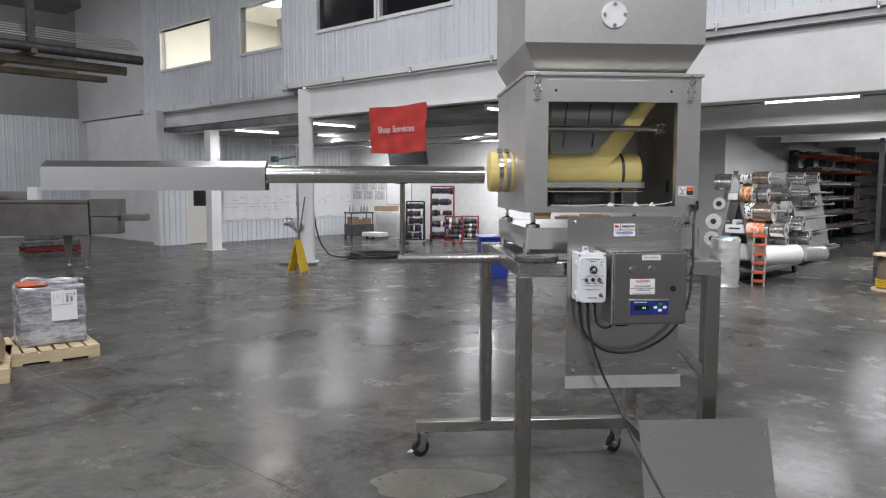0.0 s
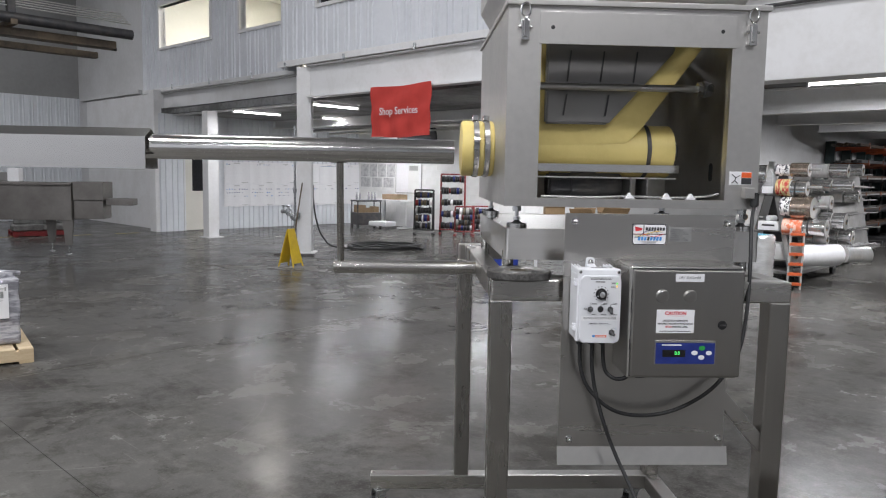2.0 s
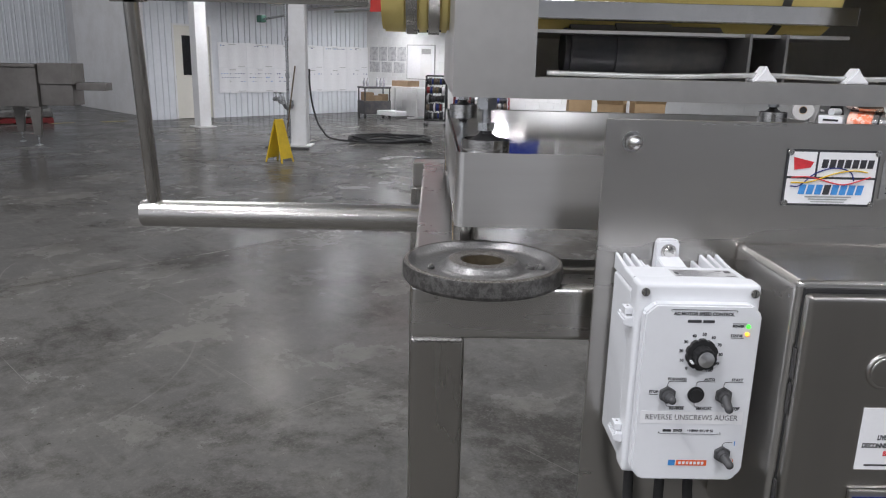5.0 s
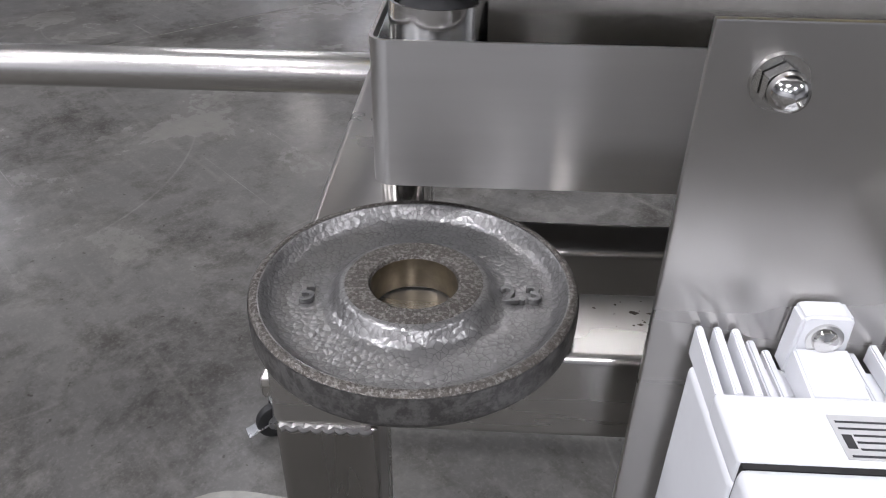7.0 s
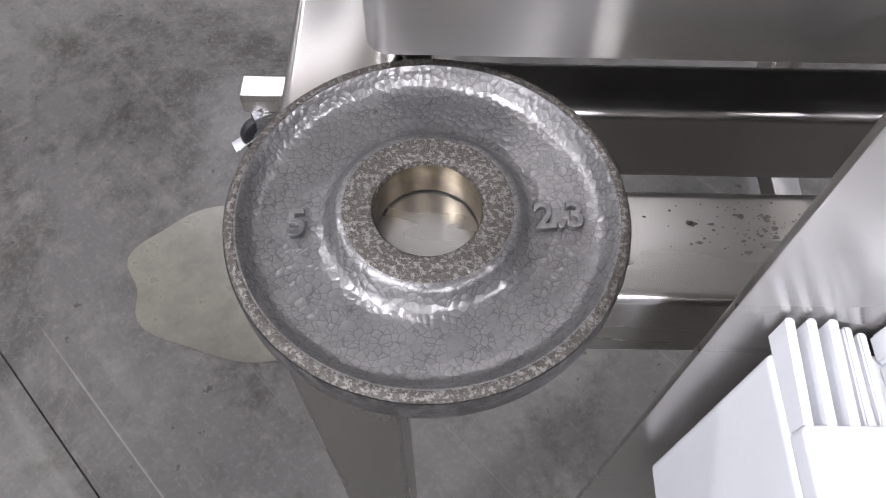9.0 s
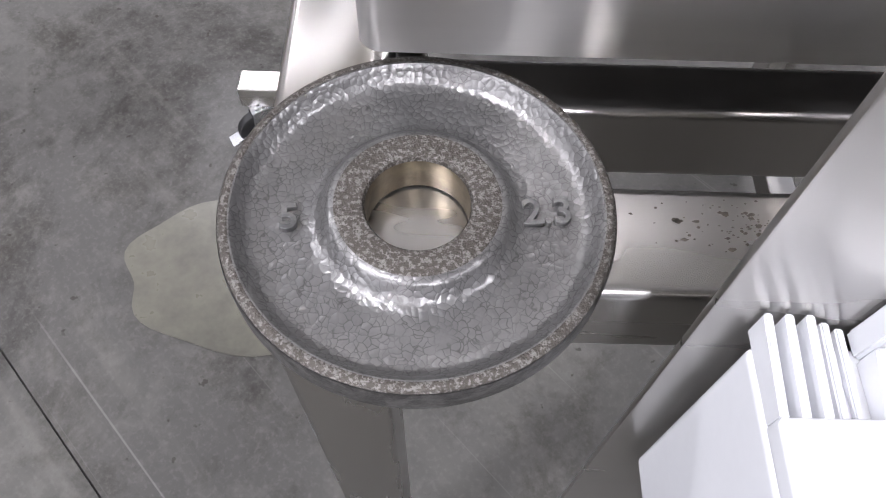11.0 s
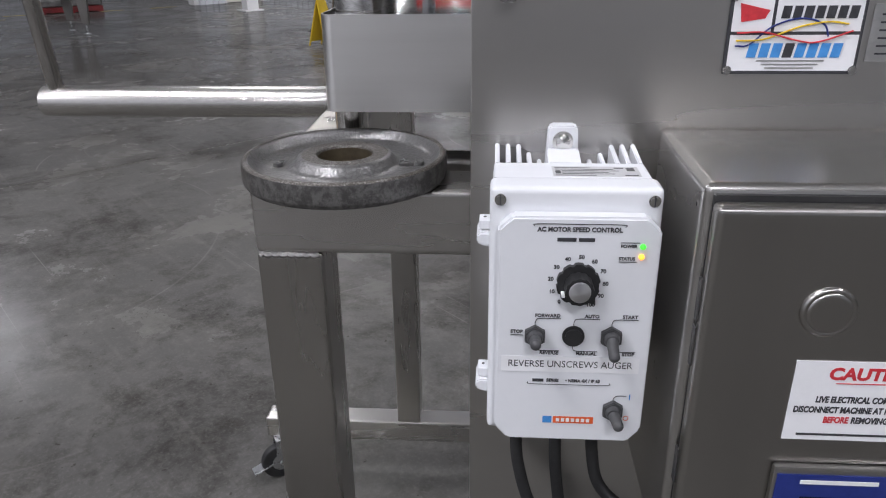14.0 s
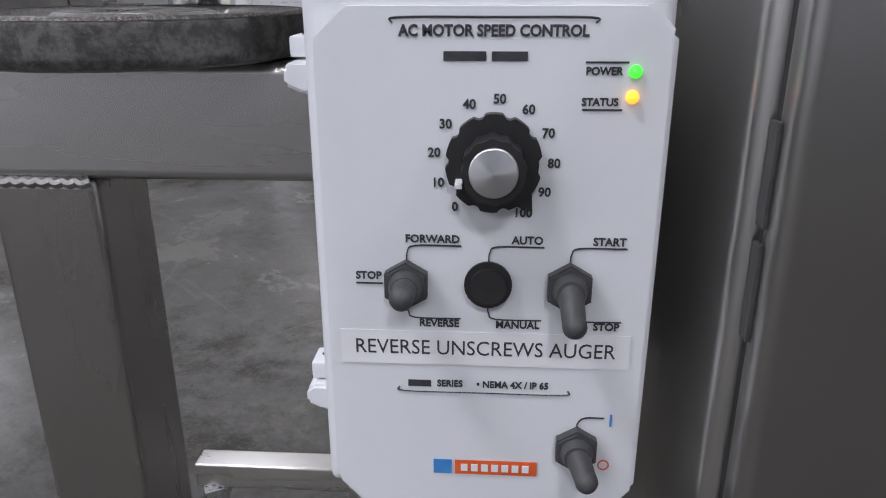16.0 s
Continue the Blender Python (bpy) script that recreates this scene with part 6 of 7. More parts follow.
# infeed conveyor at the far side
SACK = material("grey_woven_sack", (0.2, 0.2, 0.19), 0.7, 0, (0.11, 0.11, 0.105), 5, 60, 0.5, 0.2, 90)
CONVEYOR = material("dull_conveyor_steel", (0.22, 0.208, 0.195), 0.45, 0.8, (0.14, 0.13, 0.12), 1.5, 8, 0.5, patch=(0.3, 0.7))
conv = thing("conveyor", "grey stainless trough conveyor on legs", "conveyor", m=Matrix.Translation((-6.36, 11.3, 0)) @ pose(0, 0, 0, 0, 0, 4))
part("trough", box(-5.2, 0.0, -0.3, 0.3, 0.6, 1.2, 0.01), CONVEYOR, conv)
part("rim", box(-5.2, 0.0, -0.33, 0.33, 1.2, 1.25, 0.01), CONVEYOR, conv)
part("end_box", box(0.004, 0.52, -0.25, 0.25, 0.95, 1.27, 0.01), CONVEYOR, conv)
part("end_chute", box(0.004, 0.5, -0.22, 0.22, 0.62, 0.948, 0.01), CONVEYOR, conv)
part("discharge", box(0.52, 0.98, -0.15, 0.15, 0.86, 0.98, 0.01), CONVEYOR, conv)
for lx, ly in ((-0.55, 0.24), (-0.08, -0.24), (-3.6, -0.24), (-3.9, 0.24)):
    lg = part("leg", prism([(lx - 0.09, 0.6), (lx + 0.09, 0.6), (lx + 0.05, 0.16), (lx - 0.05, 0.16)], "y", ly - 0.03, ly + 0.03), CONVEYOR, conv)
    part("foot", lathe([(0.0, 0), (0.05, 0), (0.045, 0.012), (0.012, 0.02), (0.012, 0.17)], 12, (lx, ly, 0)), ZINC, lg)
lone("gauge_box", box(-0.1, 0.1, -0.08, 0.08, 0, 0.24, 0.02), LABEL, "white instrument box on the conveyor", "box", m=Matrix.Translation((-7.4, 11.25, 1.25)))
lone("red_cap", lathe([(0.0, 0.12), (0.07, 0.1), (0.09, 0.04), (0.09, 0), (0.0, 0)], 16), RED_PAINT, "small red cap on the conveyor", "cap", m=Matrix.Translation((-8.1, 11.25, 1.25)))
lone("side_channel", box(-1.2, 0.55, -0.05, 0.05, 0.0, 0.16, 0.01), WORN_SHADED_SHEET, "grey channel lying on the conveyor", "channel", m=Matrix.Translation((-8.0, 11.5, 1.25)))
RED_PAL = Matrix.Translation((-8.72, 14.72, 0)) @ pose(0, 0, 0, 0, 0, 34)
pallet(RED_PAL, RED_PAINT, "red painted pallet with sacks", 1.15, 0.9)
random.seed(23)
for k, (sx, sy, sz, turn) in enumerate(((-0.28, -0.2, 0, 4), (0.3, -0.18, 0, -6), (-0.22, 0.22, 0, 0), (0.28, 0.24, 0, 8), (-0.24, -0.1, 0.14, -8), (0.22, 0.05, 0.14, 12))):
    bm = box(-0.3, 0.3, -0.2, 0.2, 0, 0.15, 0.06, 3)
    bmesh.ops.subdivide_edges(bm, edges=bm.edges[:], cuts=4, use_grid_fill=True)
    for v in bm.verts:
        v.co += (0.03 if v.co.z > 0.03 else 0.0) * noise.noise_vector(v.co * 6 + Vector((k, k, 0)))
        v.co.z = max(v.co.z, 0.0)
    lone("sack", bm, SACK, "slack grey sack lying on the red pallet", "sack", "sacks on the red pallet", RED_PAL @ pose(sx, sy, 0.115 + sz, 0, 0, turn))
for k, (lx, ly, w) in enumerate(((-9.6, 12.7, 1.3), (-9.1, 14.05, 1.1), (-7.85, 14.75, 0.45), (-7.05, 15.4, 0.55))):
    structure("floor_line_%d" % k, box(-w / 2, w / 2, -0.05, 0.05, 0.001, 0.004), LINE_PAINT, "worn yellow floor line", Matrix.Translation((lx, ly, 0)) @ pose(0, 0, 0, 0, 0, 40), "floor line")

# overhead pipe rack on the left, running towards the mezzanine
hang = thing("pipe_rack", "overhead pipe rack with beams and rails hung from the roof", "pipe rack", m=HALL)
E_D = -2.0
part("main_pipe", rod((-2.5, E_D, 3.98), (-2.5, -16, 3.98), 0.09, 14), DARK_METAL, hang, "dark blue-grey pipe")
part("beam", box(-3.0, -2.7, -16, E_D - 0.2, 3.72, 3.86, 0.02), BEIGE, hang, "rusty beige beam")
part("beam", box(-4.25, -4.05, -16, E_D, 3.7, 3.82, 0.02), BEIGE, hang)
part("black_bar", rod((-3.2, E_D, 3.79), (-3.2, -16, 3.79), 0.035, 8), BLACK, hang)
for k in range(5):
    part("rail", rod((-2.55 - 0.1 * k, E_D, 4.18 + 0.06 * k), (-2.55 - 0.1 * k, -16, 4.18 + 0.06 * k), 0.012, 6), SHEET, hang)
for pd in (-4.0, -8.0, -12.0):
    part("hanger", box(-2.62, -2.5, pd - 0.06, pd + 0.06, 3.9, TOP), DARK_METAL, hang)
    part("cross_arm", box(-4.3, -2.4, pd - 0.05, pd + 0.05, 3.86, 3.95), BEIGE, hang)
part("duct", box(-5.4, -4.5, -16, E_D - 0.3, 5.25, 5.6, 0.02), DARK_METAL, hang)

# ---- film rolls and racks on the right ----
ROLLS = at_hall(7.55, 2.95)
a_frame = thing("roll_rack", "grey A-frame rack cart loaded with film rolls", "rack", m=ROLLS)
RACK_X, RACK_H, RACK_L = -0.12, 1.78, 2.05
RACK_GREY = material("grey_rack_paint", (0.3, 0.295, 0.285), 0.5, 0.2, (0.2, 0.195, 0.19), 3, 30, 0.4)
for y in (0.0, RACK_L):
    for s in (-1, 1):
        bm = prism([(0, 0.14), (0.07, 0.14), (0.035, RACK_H), (-0.035, RACK_H)], "y", y - 0.025, y + 0.025)
        for v in bm.verts:
            v.co.x = RACK_X + s * (0.37 - 0.34 * (v.co.z - 0.14) / (RACK_H - 0.14) + (v.co.x - 0.035))
        bmesh.ops.recalc_face_normals(bm, faces=bm.faces)
        part("upright", bm, RACK_GREY, a_frame)
for z in (0.36, 0.78, 1.3):
    half = 0.36 - 0.34 * (z - 0.14) / (RACK_H - 0.14)
    part("shelf", box(RACK_X - half, RACK_X + half, 0.03, 0.5, z - 0.02, z), RACK_GREY, a_frame)
# added sheet; its dark colour stands for the shaded inside of the rack
part("back_panel", prism([(RACK_X - 0.35, 0.2), (RACK_X + 0.35, 0.2), (RACK_X + 0.03, RACK_H - 0.03), (RACK_X - 0.03, RACK_H - 0.03)], "y", 0.5, 0.52), DARK_METAL, a_frame, "dark panel added for the shade inside the frame")
part("deck", box(RACK_X - 0.45, RACK_X + 0.45, -0.05, RACK_L + 0.05, 0.16, 0.21, 0.005), RACK_GREY, a_frame)
part("head_wrap", prism([(RACK_X - 0.115, 1.31), (RACK_X + 0.09, 1.31), (RACK_X + 0.06, 1.62), (RACK_X + 0.0, 1.72), (RACK_X - 0.06, 1.6)], "y", -0.06, 0.1, 0.03), FILM, a_frame, "clear film bundled in the top of the frame")
part("name_plate", box(RACK_X - 0.09, RACK_X + 0.06, -0.075, -0.0605, 1.32, 1.42), LABEL, a_frame, "white plate")
for wx in (RACK_X - 0.36, RACK_X + 0.38):
    for wy in (0.25, RACK_L - 0.15):
        fork = part("caster", box(wx - 0.035, wx + 0.035, wy - 0.06, wy + 0.06, 0.1, 0.16, 0.008), ZINC, a_frame)
        part("wheel", rod((wx - 0.025, wy, 0.075), (wx + 0.025, wy, 0.075), 0.075, 18), BLACK, fork)
tray = thing("storage_tray", "white plastic tray with a roll in it on the rack's shelf", "tray", m=ROLLS @ Matrix.Translation((RACK_X, 0.1, 0.782)))
part("tray", box(-0.15, 0.15, -0.1, 0.12, 0, 0.13, 0.012), LABEL, tray)
part("grip_slot", box(-0.09, 0.09, -0.104, -0.1, 0.06, 0.085), BLACK, tray)
part("roll", rod((-0.02, -0.05, 0.17), (0.02, 0.1, 0.17), 0.045, 20), LABEL, tray, "small white roll")
lone("parts_bin", prism([(-0.2, 0.24), (-0.23, 0), (0.23, 0), (0.2, 0.24)], "y", -0.1, 0.16, 0.01), GREY_WALL, "grey plastic bin on the rack's low shelf", "bin", m=ROLLS @ Matrix.Translation((RACK_X + 0.06, 0.12, 0.362)))
random.seed(11)


SILVER = material("silver_film_roll", (0.72, 0.72, 0.71), 0.12, 0.9, (0.5, 0.5, 0.5), 5, 30, 0.4, 0.35, 10, (1, 1, 4), patch=(0.35, 0.6))
END_PAPER = material("layered_roll_end", (0.5, 0.49, 0.47), 0.4, 0, (0.42, 0.41, 0.4), 8, 60, 0.3)


def film_roll(x, y, z, r, length, mat, label, core=0.04, m=ROLLS, turn=0.0):
    ob = thing("film_roll", label, "film roll", "film rolls on the rack", m @ Matrix.Translation((x, y, z)) @ Matrix.Rotation(radians(turn), 4, "Z") @ pose(0, 0, 0, -90, 0, 0))
    part("film", lathe([(core, 0), (r - 0.006, 0), (r, 0.006), (r, length - 0.006), (r - 0.006, length), (core, length), (core, 0)], 36), mat, ob)
    for ez in (-0.001, length + 0.001):
        part("end_face", lathe([(core, ez), (r - 0.008, ez)], 36), END_PAPER, ob, "pale layered roll end")
    # solid black filler stands in for the shade within the core
    part("bore", rod((0, 0, 0.03), (0, 0, length - 0.03), core - 0.0085, 16), BLACK, ob, "black plug that darkens the hollow core")
    part("core", lathe([(core - 0.008, 0.002), (core - 0.001, 0.002), (core - 0.001, length - 0.002), (core - 0.008, length - 0.002), (core - 0.008, 0.002)], 20), CARD, ob, "cardboard core")
    return ob


PRINTED = material("red_printed_roll", (0.55, 0.08, 0.07), 0.2, 0.1, (0.7, 0.6, 0.3), 14, 50, 0.5, patch=(0.45, 0.55), stretch=(0.6, 0.6, 2))
STRIPED = material("dark_printed_roll", (0.75, 0.74, 0.72), 0.2, 0, (0.06, 0.06, 0.07), 18, 60, 0.5, patch=(0.5, 0.54), stretch=(1, 1, 2))
SALMON = material("orange_printed_roll", (0.75, 0.2, 0.1), 0.2, 0.1, (0.8, 0.55, 0.45), 14, 50, 0.5, patch=(0.45, 0.55))
for z, x0, rows in ((1.67, -0.05, ((STRIPED, 0.085, 0.2), (FOIL, 0.1, 0.24))), (1.42, -0.02, ((PRINTED, 0.125, 0.19), (SILVER, 0.11, 0.21))),
                    (1.15, 0.06, ((STRIPED, 0.14, 0.14), (FOIL, 0.16, 0.28))), (0.87, 0.1, ((SALMON, 0.125, 0.27), (SILVER, 0.115, 0.3)))):
    part("peg", rod((x0 - 0.05, 0.0, z), (x0 + 0.6, 0.0, z), 0.02, 10), RACK_GREY, a_frame)
    x = x0
    for mt, r, ln in rows:
        lab = "glossy silver film roll on the rack" if mt is SILVER else "printed film roll on the rack"
        film_roll(x, 0.0, z - 0.02 + random.uniform(0, 0.015), r, ln, mt, lab, turn=-90 + random.uniform(-3, 3))
        if mt is SILVER:
            lone("roll_strap", lathe([(r + 0.002, 0), (r + 0.005, 0), (r + 0.005, 0.02), (r + 0.002, 0.02), (r + 0.002, 0)], 36), BLACK, "black strap round a film roll", "strap", "straps on the rolls", ROLLS @ Matrix.Translation((x + 0.06, 0.0, z - 0.012)) @ pose(0, 0, 0, 0, 90, 0))
        x += ln + 0.012
# rolls on the pegs further along the rack
for z, y, x0, count, r, ln in ((1.68, 0.55, 0.26, 2, 0.1, 0.24), (1.47, 0.6, 0.28, 2, 0.085, 0.26), (1.22, 0.55, 0.42, 1, 0.1, 0.14), (0.95, 0.55, 0.42, 2, 0.13, 0.17), (0.72, 0.75, 0.45, 2, 0.115, 0.18), (0.7, 0.3, 0.28, 2, 0.08, 0.16), (1.7, 1.3, 0.3, 2, 0.09, 0.22), (1.3, 1.35, 0.3, 2, 0.09, 0.2)):
    part("peg", rod((x0 - 0.3, y, z), (x0 + count * (ln + 0.015), y, z), 0.02, 10), RACK_GREY, a_frame)
    for k in range(count):
        film_roll(x0 + k * (ln + 0.012), y, z - 0.02, r * random.uniform(0.92, 1.04), ln, random.choice((SILVER, FILM)), "glossy clear film roll on the rack", turn=-90 + random.uniform(-4, 4))
film_roll(0.37, -0.24, 0.46, 0.155, 0.75, LABEL, "white film roll lying on the rack's deck", core=0.05, turn=-27)
film_roll(0.78, 0.5, 0.46, 0.12, 0.4, FILM, "glossy clear film roll on the rack", turn=-35)
film_roll(-0.43, -0.05, 1.6, 0.13, 0.26, SILVER, "glossy clear film roll on the rack", turn=-80)
for z, x, r in ((1.25, -0.34, 0.1), (0.96, -0.42, 0.13), (0.68, -0.44, 0.125)):
    part("peg", rod((RACK_X - 0.1, 0.05, z), (x - 0.01, 0.05, z), 0.018, 10), RACK_GREY, a_frame)
    film_roll(x, -0.12, z, r, 0.36, FILM, "clear film roll hung on the rack's side", core=0.05, turn=20)
for x, y, r, h in ((0.0, -0.66, 0.215, 0.76), (-0.4, 0.06, 0.13, 0.6)):
    upr = thing("standing_roll", "clear-wrapped white roll standing on the floor", "film roll", "standing rolls", ROLLS @ Matrix.Translation((x, y, 0)))
    bm = lathe([(0.0, 0), (r * 1.05, 0), *[(r * (1 - 0.02 * (k % 3 == 1)), 0.04 + (h - 0.07) * k / 22) for k in range(23)], (r - 0.03, h), (0.0, h)], 40)
    for v in bm.verts:
        v.co += 0.012 * noise.noise_vector(v.co * 11) + 0.006 * noise.noise_vector(v.co * 40)
    part("film", bm, FILM, upr)
    part("blue_end", rod((0, 0, h - 0.015), (0, 0, h + 0.006), r * 0.6, 24), material("blue_cap", (0.1, 0.35, 0.5), 0.4, 0, (0.08, 0.3, 0.42), 10, 80), upr)
ladder = thing("orange_bracket", "orange slotted step bracket leaning by the rack", "bracket", m=ROLLS @ Matrix.Translation((0.4, -0.36, 0)) @ pose(0, 0, 0, 3, 0, 30))
for s in (-0.085, 0.085):
    part("side", box(s - 0.012, s + 0.012, -0.02, 0.02, 0, 0.86), FILM, ladder)
for k in range(6):
    part("rung", box(-0.094, 0.094, -0.03, 0.02, 0.06 + k * 0.14, 0.1 + k * 0.14, 0.005), ORANGE_PAINT, ladder)

# second cart with sheets and rods
cart2 = thing("sheet_cart", "grey A-frame cart with a leaning plate and steel stock", "rack", m=at_hall(7.0, 6.1))
PLATE_GREY = material("dull_grey_plate", (0.25, 0.245, 0.235), 0.55, 0.3, (0.17, 0.165, 0.16), 1.5, 20, 0.4)
for side, y1 in ((1, 2.0), (-1, 1.7)):
    bm = box(-0.012, 0.012, 0, y1, 0, 1.46, 0.004)
    bmesh.ops.transform(bm, matrix=Matrix.Translation((side * 0.52 - 0.02 * (side < 0), 0, 0.32)) @ Matrix.Rotation(radians(-11 * side), 4, "Y"), verts=bm.verts)
    part("plate", bm, PLATE_GREY, cart2, "leaning grey steel plate")
part("deck", box(-0.55, 0.72, -0.05, 2.1, 0.24, 0.3, 0.006), PLATE_GREY, cart2)
for wx in (-0.4, 0.5):
    for wy in (0.25, 1.0, 1.85):
        fork = part("caster", box(wx - 0.04, wx + 0.04, wy - 0.07, wy + 0.07, 0.16, 0.24, 0.008), ZINC, cart2)
        part("wheel", rod((wx - 0.03, wy, 0.1), (wx + 0.03, wy, 0.1), 0.1, 18), BLACK, fork)
for k, z in enumerate((0.62, 0.9, 1.14, 1.38, 1.62)):
    lean_x = 0.54 - (z - 0.32) * 0.19
    for y in (0.15, 1.05, 1.85):
        part("arm", rod((lean_x - 0.02, y, z), (lean_x + 0.26, y, z + 0.02), 0.012, 8), RACK_GREY, cart2)
    for j in range((2, 1, 3, 5, 4)[k]):
        y0 = random.uniform(-0.15, 0.35)
        part("stock", box(lean_x + 0.03 + j * 0.042, lean_x + 0.06 + j * 0.042, y0, y0 + random.uniform(1.2, 1.75), z + 0.024, z + 0.04 + random.uniform(0, 0.012)), random.choice((ZINC, RACK_GREY, WORN_SHADED_SHEET)), cart2, "pale steel bar")
for j in range(16):
    a, y0 = random.uniform(-0.12, 0.12), random.uniform(0.2, 0.8)
    part("stock", rod((0.5 + random.uniform(0, 0.18), y0, 0.318 + 0.013 * (j % 3)), (0.52 + a + random.uniform(0, 0.16), y0 + random.uniform(0.7, 1.2), 0.318 + 0.013 * (j % 3)), 0.011, 6), random.choice((ZINC, WORN_SHADED_SHEET, RACK_GREY)), cart2)

RUST_ORANGE = material("worn_orange_paint", (0.3, 0.09, 0.04), 0.55, 0.1, (0.12, 0.07, 0.05), 6, 60, 0.5)
RUST = material("rusty_bar_stock", (0.1, 0.06, 0.04), 0.6, 0.4, (0.06, 0.045, 0.035), 6, 60)
# cantilever racks
RACK_GREEN = material("dark_green_paint", (0.03, 0.05, 0.05), 0.5, 0, (0.05, 0.07, 0.07), 6, 60)
for n in range(2):
    cant = thing("cantilever_rack", "dark green cantilever rack with orange arms and steel stock", "rack", "cantilever racks", at_hall(6.13, 10.0 + n * 2.95))
    for y in (0.2, 1.45, 2.7):
        part("upright", box(-0.1, 0.1, y - 0.06, y + 0.06, 0.0, 2.4), RACK_GREEN, cant)
        part("base", box(-0.1, 0.9, y - 0.06, y + 0.06, 0.0, 0.12), DARK_METAL, cant)
        for k in range(6):
            arm_p = part("arm", prism([(0.1, 0.38 + k * 0.36), (0.1, 0.47 + k * 0.36), (0.8, 0.47 + k * 0.36), (0.8, 0.43 + k * 0.36)], "y", y - 0.03, y + 0.03), ORANGE_PAINT if k > 4 else RUST_ORANGE if k == 4 else DARK_METAL, cant)
            part("stop", rod((0.785, y, 0.47 + k * 0.36), (0.785, y, 0.55 + k * 0.36), 0.012, 6), RUST_ORANGE, arm_p)
    for k in range(6):
        for j in range(7):
            r = random.uniform(0.018, 0.042)
            x, zz, mt = 0.16 + j * 0.088, 0.472 + k * 0.36, random.choice((DARK_METAL, WORN_SHADED_SHEET, RUST, DARK_METAL, RUST, RACK_GREY))
            y0, y1 = random.uniform(-0.35, 0.1), random.uniform(2.5, 2.9)
            if j % 2:
                part("stock", rod((x, y0, zz + r), (x, y1, zz + r), r, 8), mt, cant)
            else:
                part("stock", box(x - r, x + r, y0, y1, zz, zz + r * 1.5), mt, cant)
    for y in (0.2, 1.45):
        part("brace", rod((0.0, y + 0.06, 0.5), (0.0, y + 1.19, 1.9), 0.015, 6), RACK_GREEN, cant)

# steel frame, wooden reel and a hanging load at the far right
frame_r = thing("steel_frame", "dark steel frame standing by the racks", "frame", m=at_hall(9.12, 4.7))
for y, x in ((0.0, 0.0), (0.0, 1.2)):
    part("upright", box(x - 0.035, x + 0.035, y - 0.035, y + 0.035, 0, 2.32), DARK_METAL, frame_r)
for z in (1.55, 2.25):
    part("rail", rod((0.035, 0, z), (1.165, 0, z), 0.018, 8), DARK_METAL, frame_r)
reel = thing("wooden_reel", "wooden cable reel standing on the floor", "reel", m=at_hall(9.62, 3.45))
part("flange", rod((0, 0, 0), (0, 0, 0.03), 0.3, 32), WOOD, reel)
part("flange", rod((0, 0, 0.52), (0, 0, 0.55), 0.3, 32), WOOD, reel)
part("core", rod((0, 0, 0.03), (0, 0, 0.52), 0.23, 28), BEIGE, reel, "wound tan cable")
part("spindle_hole", rod((0, 0, 0.5505), (0, 0, 0.552), 0.035, 16), BLACK, reel)
for k in range(5):
    part("cable_turn", hose([(0.238 * math.cos(a * 0.4), 0.238 * math.sin(a * 0.4), 0.055 + k * 0.024 + 0.0014 * a) for a in range(17)], 0.009, 6, 3), YELLOW_SIGN, reel, "yellow cable")
lone("hanging_disc", rod((0, -0.03, 0), (0, 0.03, 0), 0.3, 32), WOOD, "round wooden reel hung on the frame", "reel", m=at_hall(9.72, 4.62, 1.95))

# damp brown stain by the sign
for k, (sx, sy, rx, ry) in enumerate(((-3.0, 9.55, 0.42, 0.2), (-3.55, 9.75, 0.2, 0.09))):
    bm = bmesh.new()
    ring = [bm.verts.new((sx + rx * (1 + 0.16 * math.sin(3 * i * math.pi / 20 + k) + 0.1 * math.sin(7 * i * math.pi / 20)) * math.cos(i * math.pi / 20), sy + ry * (1 + 0.15 * math.sin(2 * i * math.pi / 20 + 2) + 0.1 * math.sin(5 * i * math.pi / 20)) * math.sin(i * math.pi / 20), 0.001)) for i in range(40)]
    bm.faces.new(ring)
    geo = bmesh.ops.extrude_face_region(bm, geom=bm.faces[:])
    bmesh.ops.translate(bm, vec=(0, 0, 0.0008), verts=[v for v in geo["geom"] if isinstance(v, bmesh.types.BMVert)])
    structure("floor_stain_%d" % (k + 1), bm, DAMP, "damp brown stain on the concrete floor", None, "floor stain")
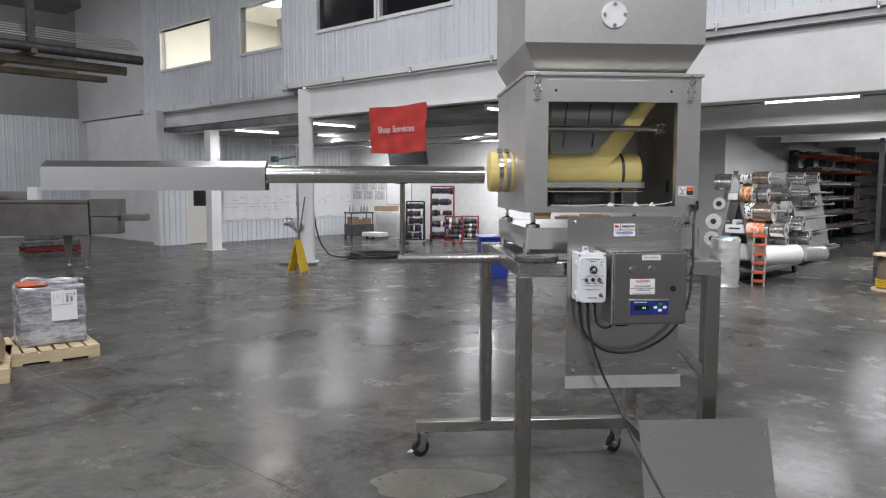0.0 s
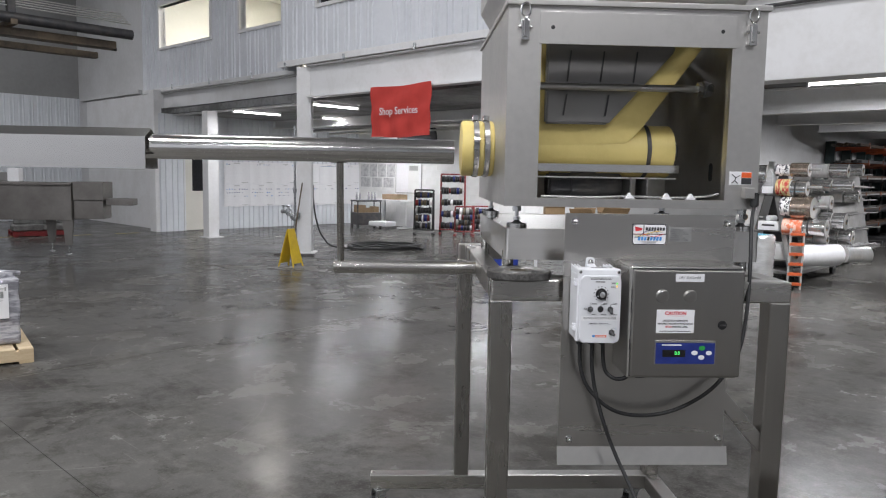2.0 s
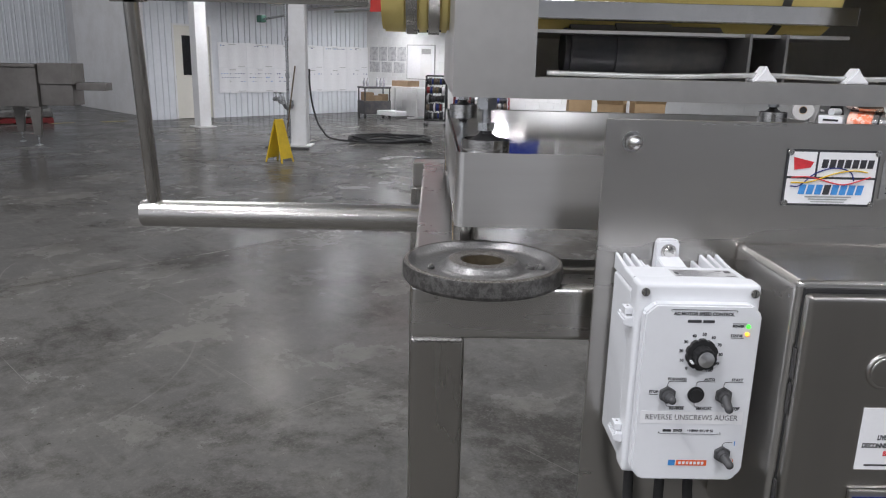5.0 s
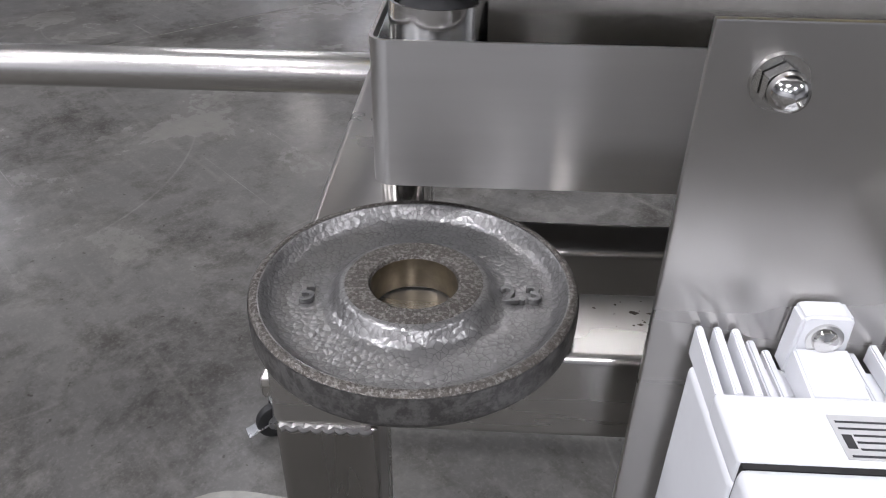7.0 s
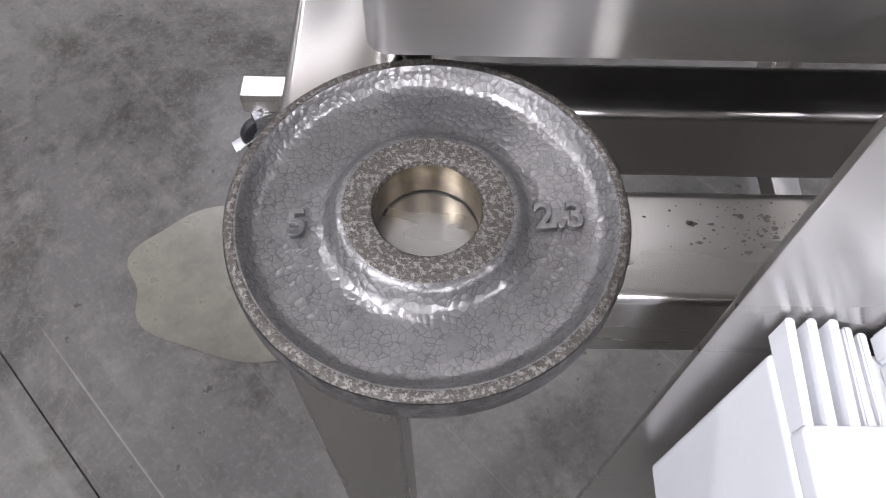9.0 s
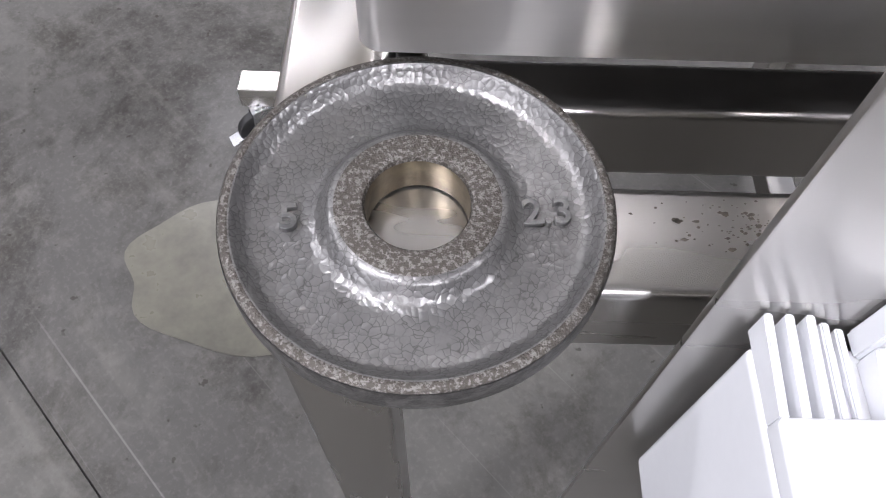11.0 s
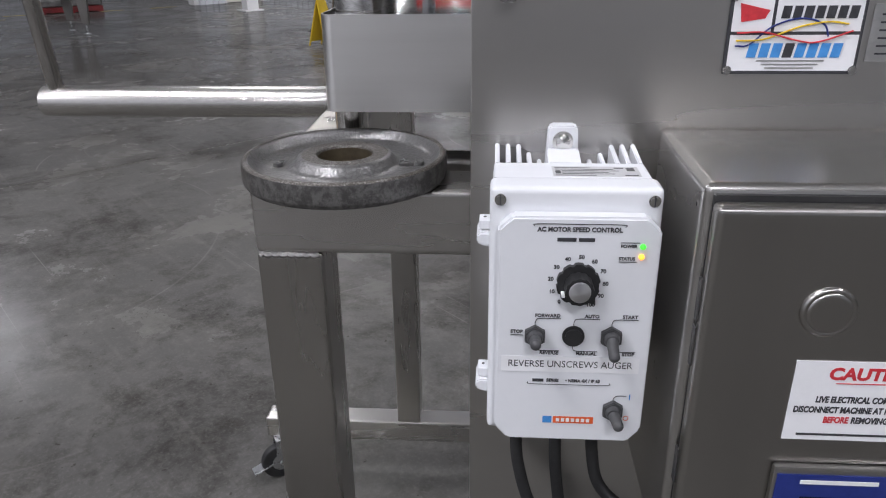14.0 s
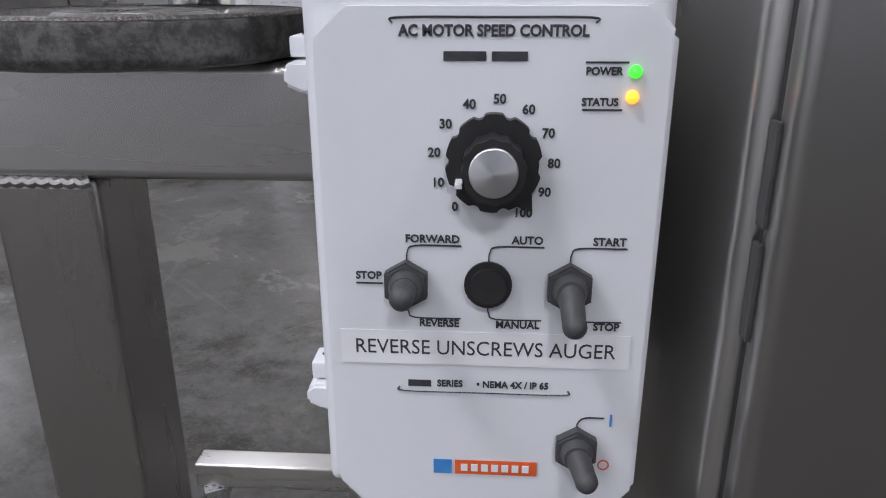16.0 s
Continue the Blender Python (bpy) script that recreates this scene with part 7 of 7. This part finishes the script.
# pale patch and stains on the floor
bm = bmesh.new()
ring = []
for i in range(60):
    a = 2 * math.pi * i / 60
    r = 1 + 0.06 * math.sin(3 * a + 1) + 0.04 * math.sin(7 * a)
    ring.append(bm.verts.new((-0.52 + 0.35 * r * math.cos(a), 0.7 + 0.2 * r * math.sin(a), 0.0015)))
bm.faces.new(ring)
geo = bmesh.ops.extrude_face_region(bm, geom=bm.faces[:])
bmesh.ops.translate(bm, vec=(0, 0, 0.001), verts=[v for v in geo["geom"] if isinstance(v, bmesh.types.BMVert)])
structure("floor_patch", bm, SEALER, "pale smooth repair patch on the floor", None, "floor patch")

# ---- floor slabs ----
# joints run square to the hall; slabs are 4 mm apart
slab_u = [U0 - 1, -6.3, -0.3, 5.53, 11.7, 17.7, U1 + 1]
slab_d = [D0 - 1, -18.95, -12.95, -6.84, -0.95, 5.05, 11.05, 17.05, D1 + 1]
structure("floor_joint", box(5.525, 5.535, D0, D1, -0.005, -0.0006), SEALER, "worn pale joint filler between slabs", HALL, "floor joint")
for a, b in zip(slab_u, slab_u[1:]):
    for e, f in zip(slab_d, slab_d[1:]):
        ob = link("slab", box(a + (0.006 if a == 5.53 else 0.002), b - (0.006 if b == 5.53 else 0.002), e + 0.002, f - 0.002, -0.006, 0.0), CONCRETE)
        ob.parent = floor_base

# ---- block wall ----
# painted blocks of 40 by 20 cm in running bond, joints 7 mm deep
block_mesh = None
rest = bmesh.new()
for row in range(14):
    u = SIDE + 0.05 + (0.2 if row % 2 else 0.0)
    while u < 5.5:
        if u < 1.6:
            if block_mesh is None:
                first = link("block", box(0.004, 0.396, BACK, BACK + 0.0068, 0.004, 0.196, 0.002, 1), WHITE_BLOCK)
                block_mesh, ob = first.data, first
            else:
                ob = new("block", block_mesh)
            ob.parent = back_wall
            ob.location = (u, 0, row * 0.2)
        else:
            box(u + 0.004, u + 0.396, BACK, BACK + 0.0068, row * 0.2 + 0.004, row * 0.2 + 0.196, into=rest)
        u += 0.4
far = link("blockwork", rest, WHITE_BLOCK)
far.parent = back_wall
tagged(far, "painted blocks further along the wall", kind="stuff")
